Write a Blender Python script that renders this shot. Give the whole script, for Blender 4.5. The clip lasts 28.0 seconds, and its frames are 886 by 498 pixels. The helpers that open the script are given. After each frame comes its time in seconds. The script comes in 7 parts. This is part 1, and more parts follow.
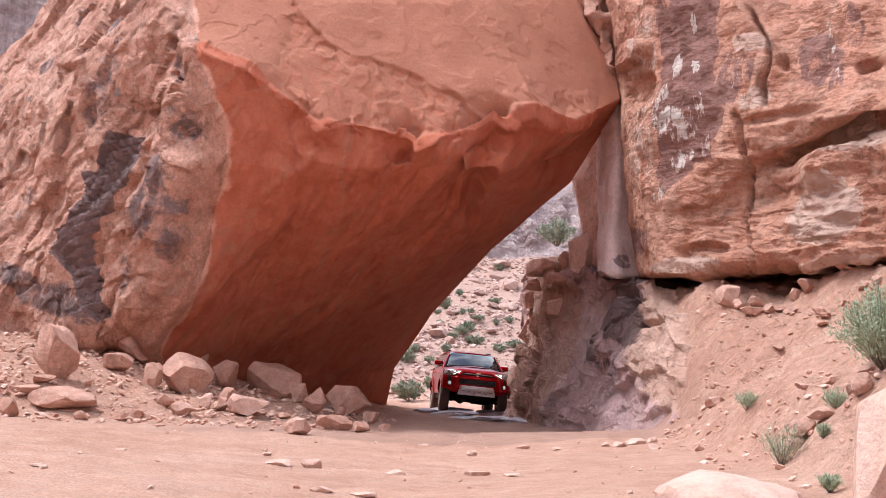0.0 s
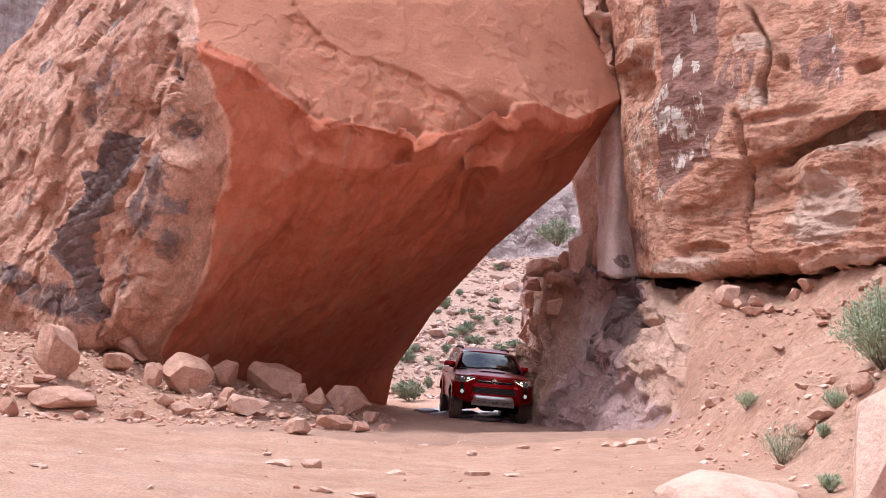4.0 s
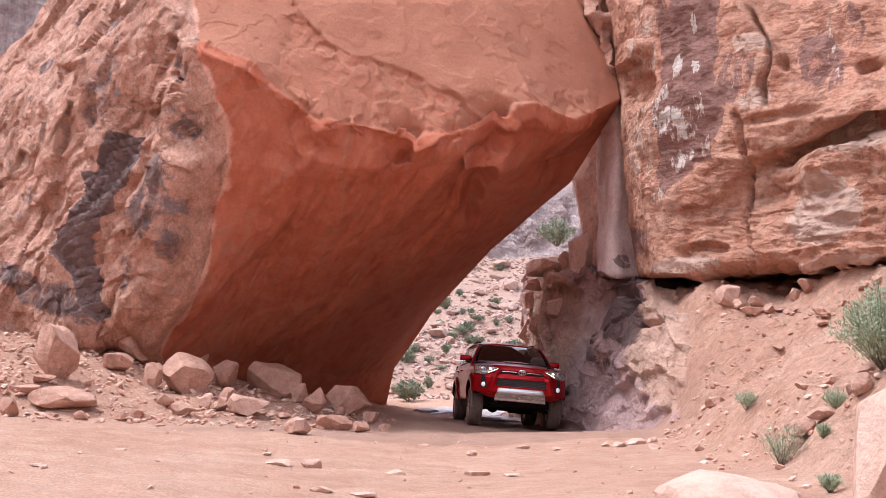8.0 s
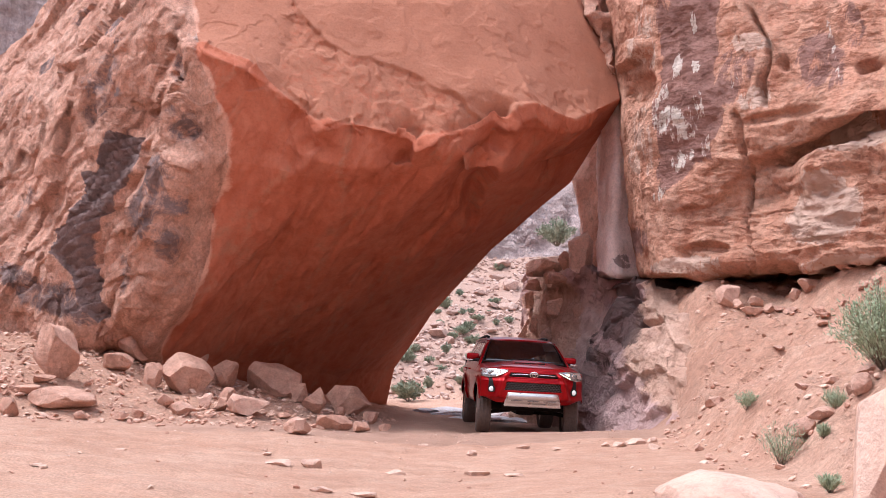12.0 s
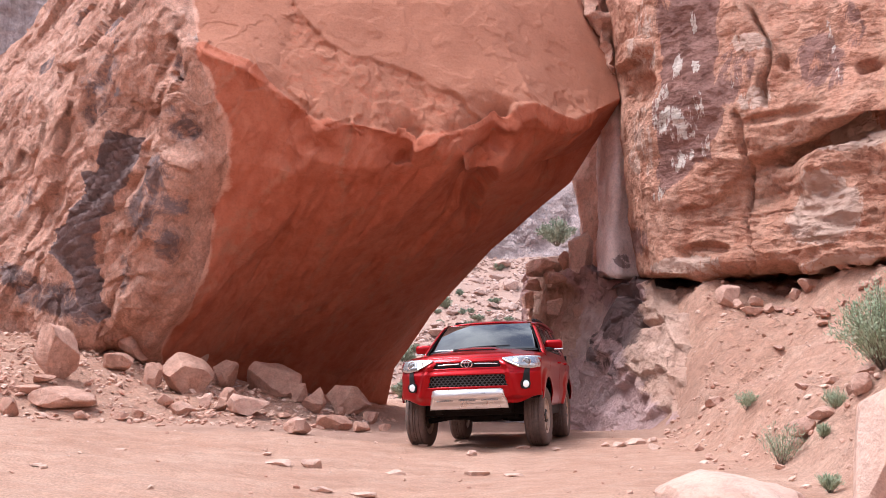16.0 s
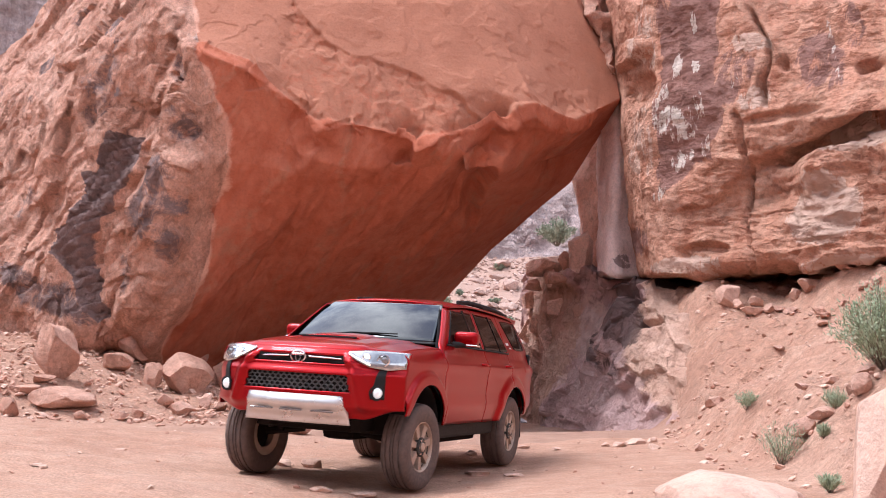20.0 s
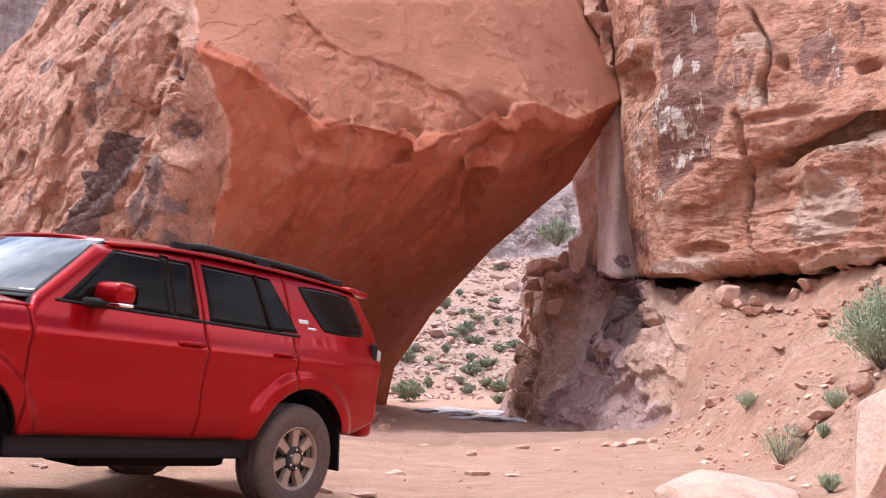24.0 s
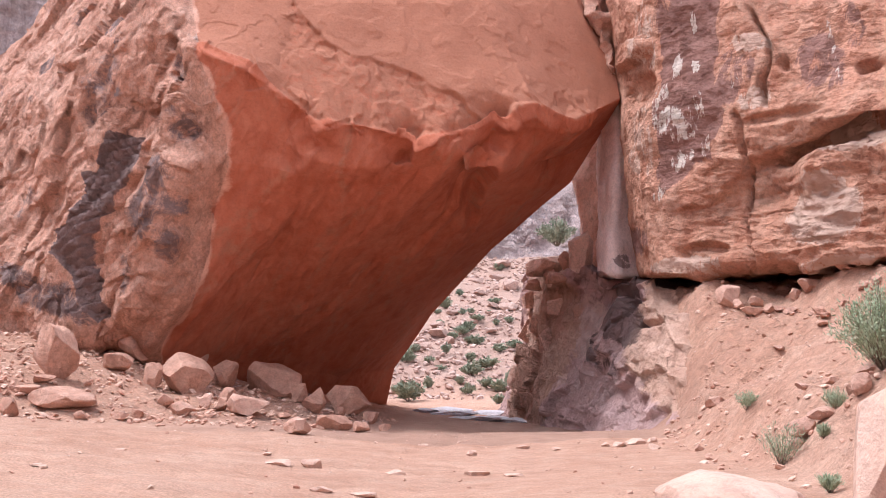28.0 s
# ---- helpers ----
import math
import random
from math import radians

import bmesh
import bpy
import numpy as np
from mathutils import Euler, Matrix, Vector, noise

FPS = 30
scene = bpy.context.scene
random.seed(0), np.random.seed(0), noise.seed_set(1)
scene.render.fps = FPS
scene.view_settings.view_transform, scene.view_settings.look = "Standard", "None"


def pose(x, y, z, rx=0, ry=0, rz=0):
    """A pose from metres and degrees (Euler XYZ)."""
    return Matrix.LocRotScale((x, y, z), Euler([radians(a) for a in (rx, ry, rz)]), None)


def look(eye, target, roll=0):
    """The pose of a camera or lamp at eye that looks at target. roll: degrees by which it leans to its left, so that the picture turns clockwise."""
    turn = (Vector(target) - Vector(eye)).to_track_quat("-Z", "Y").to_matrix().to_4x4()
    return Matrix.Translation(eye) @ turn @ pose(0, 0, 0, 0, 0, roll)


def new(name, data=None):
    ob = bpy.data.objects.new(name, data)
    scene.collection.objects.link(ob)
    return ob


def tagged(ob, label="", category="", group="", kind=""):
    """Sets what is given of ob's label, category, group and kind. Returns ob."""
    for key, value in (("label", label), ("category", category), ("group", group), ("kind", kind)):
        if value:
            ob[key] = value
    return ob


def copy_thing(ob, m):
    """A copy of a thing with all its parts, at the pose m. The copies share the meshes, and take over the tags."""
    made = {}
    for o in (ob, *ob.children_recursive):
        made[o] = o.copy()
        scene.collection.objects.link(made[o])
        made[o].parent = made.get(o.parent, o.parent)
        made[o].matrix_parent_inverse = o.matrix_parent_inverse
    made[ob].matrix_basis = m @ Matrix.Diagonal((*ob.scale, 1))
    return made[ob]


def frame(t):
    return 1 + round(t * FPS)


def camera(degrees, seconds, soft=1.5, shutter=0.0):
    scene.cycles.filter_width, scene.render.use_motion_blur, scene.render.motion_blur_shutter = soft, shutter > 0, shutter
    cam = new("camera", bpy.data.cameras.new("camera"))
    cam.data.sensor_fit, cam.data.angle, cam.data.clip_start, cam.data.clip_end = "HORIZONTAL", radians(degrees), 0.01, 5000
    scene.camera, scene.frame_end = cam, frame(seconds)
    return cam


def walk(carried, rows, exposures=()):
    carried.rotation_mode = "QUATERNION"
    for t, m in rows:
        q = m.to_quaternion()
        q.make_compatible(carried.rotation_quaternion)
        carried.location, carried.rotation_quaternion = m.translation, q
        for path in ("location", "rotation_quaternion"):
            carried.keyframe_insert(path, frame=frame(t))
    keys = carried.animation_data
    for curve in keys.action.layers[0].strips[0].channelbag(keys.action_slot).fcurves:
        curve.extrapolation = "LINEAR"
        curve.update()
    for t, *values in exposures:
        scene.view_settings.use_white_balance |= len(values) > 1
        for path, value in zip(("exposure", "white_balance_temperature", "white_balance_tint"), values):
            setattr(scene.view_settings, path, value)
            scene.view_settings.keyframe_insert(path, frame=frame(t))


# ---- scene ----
# Camera: it stands still, 1 m over the ground, and looks along +y, six degrees up.
cam = camera(44.1, 28.0, soft=0.5, shutter=0.4)
walk(cam, [(0.0, pose(0, 0, 1.0, 96, 0, 0)), (28.0, pose(0, 0, 1.0, 96, 0, 0))],
     exposures=[(0.0, 0.69, 5700, 10), (28.0, 0.69, 5700, 10)])

# ---- light: a bright veiled sky over a canyon that lies in soft shade ----
SUN_EL, SUN_AZ = 64.0, 276.0
world = bpy.data.worlds.new("sky")
scene.world = world
world.use_nodes = True
wn = world.node_tree
sky = wn.nodes.new("ShaderNodeTexSky")
sky.sky_type, sky.sun_disc = "NISHITA", False
sky.sun_elevation, sky.sun_rotation = radians(SUN_EL), radians(SUN_AZ)
sky.air_density, sky.dust_density, sky.ozone_density = 1.0, 3.0, 0.6
wn.nodes["Background"].inputs["Strength"].default_value = 0.135
# broken white cloud over the blue
_co = wn.nodes.new("ShaderNodeTexCoord")
_cl = wn.nodes.new("ShaderNodeTexNoise")
_cl.inputs["Scale"].default_value, _cl.inputs["Detail"].default_value, _cl.inputs["Roughness"].default_value = 2.2, 7.0, 0.62
_rp = wn.nodes.new("ShaderNodeValToRGB")
_rp.color_ramp.elements[0].position, _rp.color_ramp.elements[1].position = 0.44, 0.60
_mx = wn.nodes.new("ShaderNodeMixRGB")
_mx.inputs["Color2"].default_value = (13.0, 12.7, 12.4, 1)
wn.links.new(_co.outputs["Generated"], _cl.inputs["Vector"])
wn.links.new(_cl.outputs[0], _rp.inputs["Fac"])
wn.links.new(_rp.outputs[0], _mx.inputs["Fac"])
wn.links.new(sky.outputs[0], _mx.inputs["Color1"])
wn.links.new(_mx.outputs[0], wn.nodes["Background"].inputs["Color"])
sun = new("sun", bpy.data.lights.new("sun", "SUN"))
sun.data.energy, sun.data.angle, sun.data.color = 2.2, radians(22), (1.0, 0.95, 0.90)
_az = radians(SUN_AZ)
sun.matrix_world = look((0, 0, 0), (-math.sin(_az) * math.cos(radians(SUN_EL)), -math.cos(_az) * math.cos(radians(SUN_EL)), -math.sin(radians(SUN_EL))))

# ---- noise and mesh helpers ----


def gnoise(p, seed=0):
    """Gradient noise of an (n, 3) array, about -1 to 1."""
    i = np.floor(p).astype(np.int64)
    f = p - i
    u = f * f * f * (f * (f * 6 - 15) + 10)
    out = np.zeros(len(p))
    for dx in (0, 1):
        for dy in (0, 1):
            for dz in (0, 1):
                h = ((i[:, 0] + dx) * 73856093) ^ ((i[:, 1] + dy) * 19349663) ^ ((i[:, 2] + dz) * 83492791) ^ (seed * 2654435 + 97)
                h = (h ^ (h >> 13)) * 1274126177
                h = (h ^ (h >> 16)) & 0xFFFFF
                g1, g2, g3 = (h & 127) / 63.5 - 1, ((h >> 7) & 127) / 63.5 - 1, ((h >> 13) & 127) / 63.5 - 1
                d = g1 * (f[:, 0] - dx) + g2 * (f[:, 1] - dy) + g3 * (f[:, 2] - dz)
                w = (u[:, 0] if dx else 1 - u[:, 0]) * (u[:, 1] if dy else 1 - u[:, 1]) * (u[:, 2] if dz else 1 - u[:, 2])
                out += w * d
    return out * 1.3


def fbm(p, scale, octaves=4, gain=0.5, seed=0, stretch=(1, 1, 1)):
    q = np.asarray(p, float) * scale * np.array(stretch)
    out, a = np.zeros(len(q)), 1.0
    for o in range(octaves):
        out += a * gnoise(q * 2.03 ** o + 17.3 * o, seed + o)
        a *= gain
    return out


def ridged(p, scale, octaves=4, gain=0.5, seed=0, stretch=(1, 1, 1)):
    q = np.asarray(p, float) * scale * np.array(stretch)
    out, a = np.zeros(len(q)), 1.0
    for o in range(octaves):
        out += a * (1 - 2 * np.abs(gnoise(q * 2.03 ** o + 9.1 * o, seed + o)))
        a *= gain
    return out


def facets(p, scale, seed=0, stretch=(1, 1, 1), tilt=0.6):
    """Broken stone: shallow scoops and flats that meet in sharp ridges, about -0.5 to 0.5."""
    q = (np.asarray(p, float) * scale * np.array(stretch)).astype(np.float32)
    i = np.floor(q).astype(np.int32)
    f = q - i
    best = np.full(len(q), -9.0, np.float32)
    for dx in (-1, 0, 1):
        for dy in (-1, 0, 1):
            for dz in (-1, 0, 1):
                h = ((i[:, 0] + dx) * 73856093) ^ ((i[:, 1] + dy) * 19349663) ^ ((i[:, 2] + dz) * 83492791) ^ (seed * 7919 + 131)
                h = (h ^ (h >> 13)) * 1274126177
                h = h ^ (h >> 15)
                r = [((h >> k) & 255).astype(np.float32) / 255 for k in (0, 8, 16, 4, 12, 20)]
                ex, ey, ez = f[:, 0] - dx - r[0], f[:, 1] - dy - r[1], f[:, 2] - dz - r[2]
                v = (r[3] - 0.5) * 0.8 - 0.75 * (ex * ex + ey * ey + ez * ez) + tilt * (ex * (r[4] * 2 - 1) + ez * (r[5] * 2 - 1))
                best = np.maximum(best, v)
    return (-best + -0.04).astype(float)


def plates(p, scale, seed=0, stretch=(1, 1, 1), tilt=0.5):
    """Split stone: flat plates, each with a depth and a lean of its own, that end in sharp steps; about -0.5 to 0.5."""
    q = (np.asarray(p, float) * scale * np.array(stretch)).astype(np.float32)
    i = np.floor(q).astype(np.int32)
    f = q - i
    best, val = np.full(len(q), 9.0, np.float32), np.zeros(len(q), np.float32)
    for dx in (-1, 0, 1):
        for dy in (-1, 0, 1):
            for dz in (-1, 0, 1):
                h = ((i[:, 0] + dx) * 73856093) ^ ((i[:, 1] + dy) * 19349663) ^ ((i[:, 2] + dz) * 83492791) ^ (seed * 7919 + 577)
                h = (h ^ (h >> 13)) * 1274126177
                h = h ^ (h >> 15)
                r = [((h >> k) & 255).astype(np.float32) / 255 for k in (0, 8, 16, 4, 12, 20)]
                ex, ey, ez = f[:, 0] - dx - r[0], f[:, 1] - dy - r[1], f[:, 2] - dz - r[2]
                e = ex * ex + ey * ey + ez * ez
                near_er = e < best
                val = np.where(near_er, (r[3] - 0.5) + tilt * (ex * (r[4] * 2 - 1) + ez * (r[5] * 2 - 1)), val)
                best = np.where(near_er, e, best)
    return val.astype(float)


def smooth(a, b, x):
    t = np.clip((np.asarray(x, float) - a) / (b - a), 0, 1)
    return t * t * (3 - 2 * t)


def resample(pts, n, curved=False):
    """n points evenly along a polyline."""
    p = np.array(pts, float)
    d = np.concatenate([[0], np.cumsum(np.linalg.norm(np.diff(p, axis=0), axis=1))])
    t = np.linspace(0, d[-1], n)
    if not curved or len(p) < 3:
        return np.stack([np.interp(t, d, p[:, k]) for k in range(3)], 1)
    m = np.gradient(p, d, axis=0)
    i = np.clip(np.searchsorted(d, t, side="right") - 1, 0, len(p) - 2)
    h = (d[i + 1] - d[i])[:, None]
    s = ((t - d[i]) / (d[i + 1] - d[i]))[:, None]
    return ((2 * s ** 3 - 3 * s ** 2 + 1) * p[i] + (s ** 3 - 2 * s ** 2 + s) * h * m[i] + (-2 * s ** 3 + 3 * s ** 2) * p[i + 1] + (s ** 3 - s ** 2) * h * m[i + 1])


def loft(rows, counts, curved=False):
    """rows: polylines with the same number of sections; a section is a list of points, and counts its number of samples.
    Returns a grid of points, one line for each step across the rows."""
    lines = []
    for row in rows:
        secs = [resample(s, c, curved) for s, c in zip(row[0], counts[0])]
        lines.append(np.concatenate([secs[0]] + [s[1:] for s in secs[1:]]))
    lines = np.array(lines)
    out = []
    for k in range(len(lines) - 1):
        n = counts[1][k]
        t = np.linspace(0, 1, n, endpoint=(k == len(lines) - 2))[:, None, None]
        out.append(lines[k] * (1 - t) + lines[k + 1] * t)
    return np.concatenate(out)


def grid_normals(g):
    n = np.cross(np.gradient(g, axis=0), np.gradient(g, axis=1))
    return n / (np.linalg.norm(n, axis=2, keepdims=True) + 1e-9)


def blur(g, times):
    for _ in range(times):
        g = g.copy()
        g[1:-1] = (g[:-2] + 2 * g[1:-1] + g[2:]) / 4
        g[:, 1:-1] = (g[:, :-2] + 2 * g[:, 1:-1] + g[:, 2:]) / 4
    return g


def grid_mesh(name, g, material, attrs=(), is_smooth=True, sharp=None):
    """A mesh object from a grid of points; attrs: (name, values) a vertex each."""
    nv, nu = g.shape[:2]
    me = bpy.data.meshes.new(name)
    me.vertices.add(nv * nu)
    me.vertices.foreach_set("co", g.reshape(-1).astype(np.float32))
    a = (np.arange(nv - 1)[:, None] * nu + np.arange(nu - 1)[None]).reshape(-1)
    q = np.stack([a, a + nu, a + nu + 1, a + 1], 1).reshape(-1)
    me.loops.add(len(q))
    me.loops.foreach_set("vertex_index", q.astype(np.int32))
    me.polygons.add(len(a))
    me.polygons.foreach_set("loop_start", (np.arange(len(a)) * 4).astype(np.int32))
    me.update(calc_edges=True)
    me.validate()
    me.polygons.foreach_set("use_smooth", np.full(len(me.polygons), is_smooth))
    if sharp:
        me.set_sharp_from_angle(angle=radians(sharp))
    for key, v in attrs:
        me.attributes.new(key, "FLOAT", "POINT").data.foreach_set("value", np.asarray(v, np.float32).reshape(-1))
    me.materials.append(material)
    return new(name, me)


def part(name, bm, material, parent=None, label="", smooth_angle=None):
    """One mesh object from a bmesh, under a thing or a part."""
    me = bpy.data.meshes.new(name)
    bmesh.ops.recalc_face_normals(bm, faces=bm.faces)
    bm.to_mesh(me)
    bm.free()
    if smooth_angle is not None:
        me.polygons.foreach_set("use_smooth", np.full(len(me.polygons), True))
        me.set_sharp_from_angle(angle=radians(smooth_angle))
    me.materials.append(material)
    ob = new(name, me)
    if parent is not None:
        ob.parent = parent
    if label:
        ob["label"] = label
    return ob


def inside(p, corners):
    """How far inside a polygon of upright corners (x, y, z) each point lies, seen along y; below 0 outside."""
    q = np.asarray(p)[:, [0, 2]]
    c = np.array(corners)[:, [0, 2]]
    best, odd = np.full(len(q), 1e9), np.zeros(len(q), bool)
    for a, b in zip(c, np.roll(c, -1, axis=0)):
        t = np.clip((q - a) @ (b - a) / ((b - a) @ (b - a)), 0, 1)
        best = np.minimum(best, np.linalg.norm(q - a - t[:, None] * (b - a), axis=1))
        odd ^= ((a[1] > q[:, 1]) != (b[1] > q[:, 1])) & (q[:, 0] < (b[0] - a[0]) * (q[:, 1] - a[1]) / (b[1] - a[1] + 1e-12) + a[0])
    return np.where(odd, best, -best)


def near(p, c, r):
    """1 at the middle c of an ellipsoid with the half axes r, 0 at its skin, below 0 outside."""
    return 1 - np.linalg.norm((np.asarray(p) - np.array(c)) / np.array(r), axis=-1)


# ---- materials ----


def mat(name):
    m = bpy.data.materials.new(name)
    m.use_nodes = True
    nt = m.node_tree
    return m, nt, nt.nodes["Principled BSDF"]


def nd(nt, kind, out=0, props=None, **ins):
    """A node; its inputs by name (spaces as _) or i0, i1, ...; returns the output socket."""
    n = nt.nodes.new("ShaderNode" + kind)
    for k, v in (props or {}).items():
        if k == "blend":
            n.blend_type = v
        elif k == "op":
            n.operation = v
        elif k == "type":
            n.data_type = v
        elif k == "attr":
            n.attribute_name = v
        elif k == "feature":
            n.feature = v
        elif k == "ramp":
            r = n.color_ramp
            while len(r.elements) < len(v):
                r.elements.new(0.5)
            for e, (pos, c) in zip(r.elements, v):
                e.position = pos
                e.color = (*c, 1) if isinstance(c, tuple) else (c, c, c, 1)
    for k, v in ins.items():
        s = n.inputs[int(k[1:])] if k[0] == "i" and k[1:].isdigit() else n.inputs[k.replace("_", " ")]
        if isinstance(v, bpy.types.NodeSocket):
            nt.links.new(v, s)
        else:
            s.default_value = (*v, 1) if isinstance(v, tuple) and s.type == "RGBA" else v
    return n.outputs[out]


def mixc(nt, f, a, b, blend="MIX"):
    return nd(nt, "MixRGB", props={"blend": blend}, Fac=f, Color1=a, Color2=b)


def math_(nt, op, a, b=0.0, c=0.0):
    return nd(nt, "Math", props={"op": op}, i0=a, i1=b, i2=c)


def noise_(nt, vec, scale, detail=5.0, rough=0.6, distort=0.0, out=0):
    return nd(nt, "TexNoise", out=out, Vector=vec, Scale=scale, Detail=detail, Roughness=rough, Distortion=distort)


def scaled(nt, vec, s, rot=(0, 0, 0)):
    return nd(nt, "Mapping", Vector=vec, Scale=s, Rotation=tuple(radians(a) for a in rot))


def ramp(nt, f, *stops):
    return nd(nt, "ValToRGB", props={"ramp": stops}, Fac=f)


def chipped(nt, co, size, k):
    """Height of broken flats: cells that each slope in a direction of their own."""
    wob = nd(nt, "VectorMath", props={"op": "ADD"}, i0=co, i1=nd(nt, "VectorMath", props={"op": "SCALE"}, i0=noise_(nt, co, size * 0.8, 3, 0.6, out=1), Scale=0.45 / size))
    v = nt.nodes.new("ShaderNodeTexVoronoi")
    v.inputs["Scale"].default_value = size
    nt.links.new(wob, v.inputs["Vector"])
    off = nd(nt, "VectorMath", props={"op": "SUBTRACT"}, i0=wob, i1=v.outputs["Position"])
    lean = nd(nt, "VectorMath", props={"op": "SUBTRACT"}, i0=v.outputs["Color"], i1=(0.5, 0.5, 0.5))
    return math_(nt, "MULTIPLY", nd(nt, "VectorMath", out=1, props={"op": "DOT_PRODUCT"}, i0=off, i1=lean), k)


def rock_mat(name, light, mid, dark, stain=(0.12, 0.08, 0.075), streak=0.4, streak_rot=(0, 0, 0), strata=0.3, bump=0.5, pale=None, grain=1.0, rough=0.92, spot=(1, 1, 1), relief=0.08, chips=0.35, chip=(1, 1, 1), hold=0.92, grit_lo=0.62, edge=0.035, blotch=1.7, other=None, flakes=None, bedk=1.2, cracks=0.0, blotted=0.3):
    """Sandstone: two scales of tone, streaks down the face, beds, stained and shade-painted spots where the mesh
    carries them, grain and relief.
    """
    m, nt, b = mat(name)
    co = nd(nt, "TexCoord", out=3)
    big = noise_(nt, co, 0.45, 4, 0.55, 0.6)
    med = noise_(nt, co, 2.6, 6, 0.65, 0.3)
    fine = noise_(nt, co, 22.0 * grain, 6, 0.7)
    c = ramp(nt, big, (0.30, dark), (0.5, mid), (0.70, light))
    c = mixc(nt, 0.55, c, ramp(nt, med, (0.30, dark), (0.52, mid), (0.72, light)))
    st = noise_(nt, scaled(nt, co, (1.6, 1.6, 0.12), streak_rot), 1.8, 5, 0.65, 0.2)
    c = mixc(nt, math_(nt, "MULTIPLY", ramp(nt, st, (0.42, 0.0), (0.68, 1.0)), streak), c, light)
    c = mixc(nt, math_(nt, "MULTIPLY", ramp(nt, st, (0.28, 1.0), (0.45, 0.0)), streak * 0.7), c, dark)
    if pale and other:
        pm = nd(nt, "Attribute", out=2, props={"attr": "pale"})
        pk = math_(nt, "ADD", pm, math_(nt, "MULTIPLY", math_(nt, "SUBTRACT", noise_(nt, scaled(nt, co, spot), 5.0, 9, 0.75), 0.5), blotch))
        c = mixc(nt, ramp(nt, pk, (0.42, 0.0), (0.60, 0.85)), c, pale)
    if other:
        om = math_(nt, "ADD", nd(nt, "Attribute", out=2, props={"attr": "other"}), math_(nt, "MULTIPLY", math_(nt, "SUBTRACT", noise_(nt, co, 3.2, 9, 0.72), 0.5), 1.1))
        c2 = mixc(nt, 0.55, ramp(nt, big, (0.30, other[2]), (0.5, other[1]), (0.70, other[0])), ramp(nt, med, (0.30, other[2]), (0.52, other[1]), (0.72, other[0])))
        c = mixc(nt, ramp(nt, om, (0.36, 0.0), (0.64, 1.0)), c, c2)
    bed = noise_(nt, scaled(nt, co, (0.25, 0.25, 5.0), (2, 3, 0)), 2.0, 5, 0.7, 0.4)
    c = mixc(nt, math_(nt, "MULTIPLY", ramp(nt, bed, (0.35, 1.0), (0.5, 0.0)), strata), c, dark)
    grit = ramp(nt, fine, (0.28, grit_lo), (0.5, 1.0), (0.74, 1.9 - grit_lo))
    c = mixc(nt, 1.0, c, grit, "MULTIPLY")
    mott = noise_(nt, co, 7.0, 9, 0.78, 0.4)
    c = mixc(nt, 1.0, c, ramp(nt, mott, (0.30, 1 - blotted), (0.5, 1.0), (0.70, 1 + 0.6 * blotted)), "MULTIPLY")
    split = []
    for size, wide in ((0.55, 0.020), (1.7, 0.028)) if cracks else ():
        wob = nd(nt, "VectorMath", props={"op": "ADD"}, i0=scaled(nt, co, chip), i1=nd(nt, "VectorMath", props={"op": "SCALE"}, i0=noise_(nt, co, size * 1.6, 6, 0.7, out=1), Scale=0.9 / size))
        edge_d = nd(nt, "TexVoronoi", props={"feature": "DISTANCE_TO_EDGE"}, Vector=wob, Scale=size)
        gap = ramp(nt, edge_d, (0.0, 1.0), (wide, 0.0))
        split.append(math_(nt, "MULTIPLY", gap, ramp(nt, noise_(nt, co, size * 1.1, 3, 0.6), (0.46, 0.0), (0.58, 1.0))))
    for g in split:
        c = mixc(nt, math_(nt, "MULTIPLY", g, cracks), c, tuple(0.45 * q for q in dark))
    if pale and not other:
        pm = nd(nt, "Attribute", out=2, props={"attr": "pale"})
        pk = math_(nt, "ADD", pm, math_(nt, "MULTIPLY", math_(nt, "SUBTRACT", noise_(nt, scaled(nt, co, spot), 5.0, 9, 0.75), 0.5), blotch))
        c = mixc(nt, ramp(nt, pk, (0.49, 0.0), (0.53, 0.85)), c, pale)
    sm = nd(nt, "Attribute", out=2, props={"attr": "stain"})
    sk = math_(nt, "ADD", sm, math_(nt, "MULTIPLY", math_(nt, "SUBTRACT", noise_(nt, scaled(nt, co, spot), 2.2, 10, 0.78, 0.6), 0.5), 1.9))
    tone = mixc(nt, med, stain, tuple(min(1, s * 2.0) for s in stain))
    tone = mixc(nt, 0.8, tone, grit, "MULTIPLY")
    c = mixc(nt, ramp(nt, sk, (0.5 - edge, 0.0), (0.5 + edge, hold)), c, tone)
    if flakes:
        fm = math_(nt, "ADD", nd(nt, "Attribute", out=2, props={"attr": "flake"}), math_(nt, "MULTIPLY", math_(nt, "SUBTRACT", noise_(nt, scaled(nt, co, (2.2, 2.2, 0.6)), 5.0, 8, 0.7, 0.4), 0.5), 2.6))
        c = mixc(nt, ramp(nt, fm, (0.50, 0.0), (0.53, 0.9)), c, mixc(nt, 0.6, flakes, grit, "MULTIPLY"))
    nt.links.new(c, b.inputs["Base Color"])
    # relief: long noise, then chips that each lean their own way, at three sizes
    h = math_(nt, "MULTIPLY", noise_(nt, co, 1.3, 13, 0.72, 0.3), 1.5)
    for size, k in ((1.5, 5.0), (4.5, 6.0), (13.0, 6.0)):
        h = math_(nt, "ADD", h, chipped(nt, scaled(nt, co, chip), size, k * chips))
    h = math_(nt, "ADD", h, math_(nt, "MULTIPLY", bed, bedk * strata))
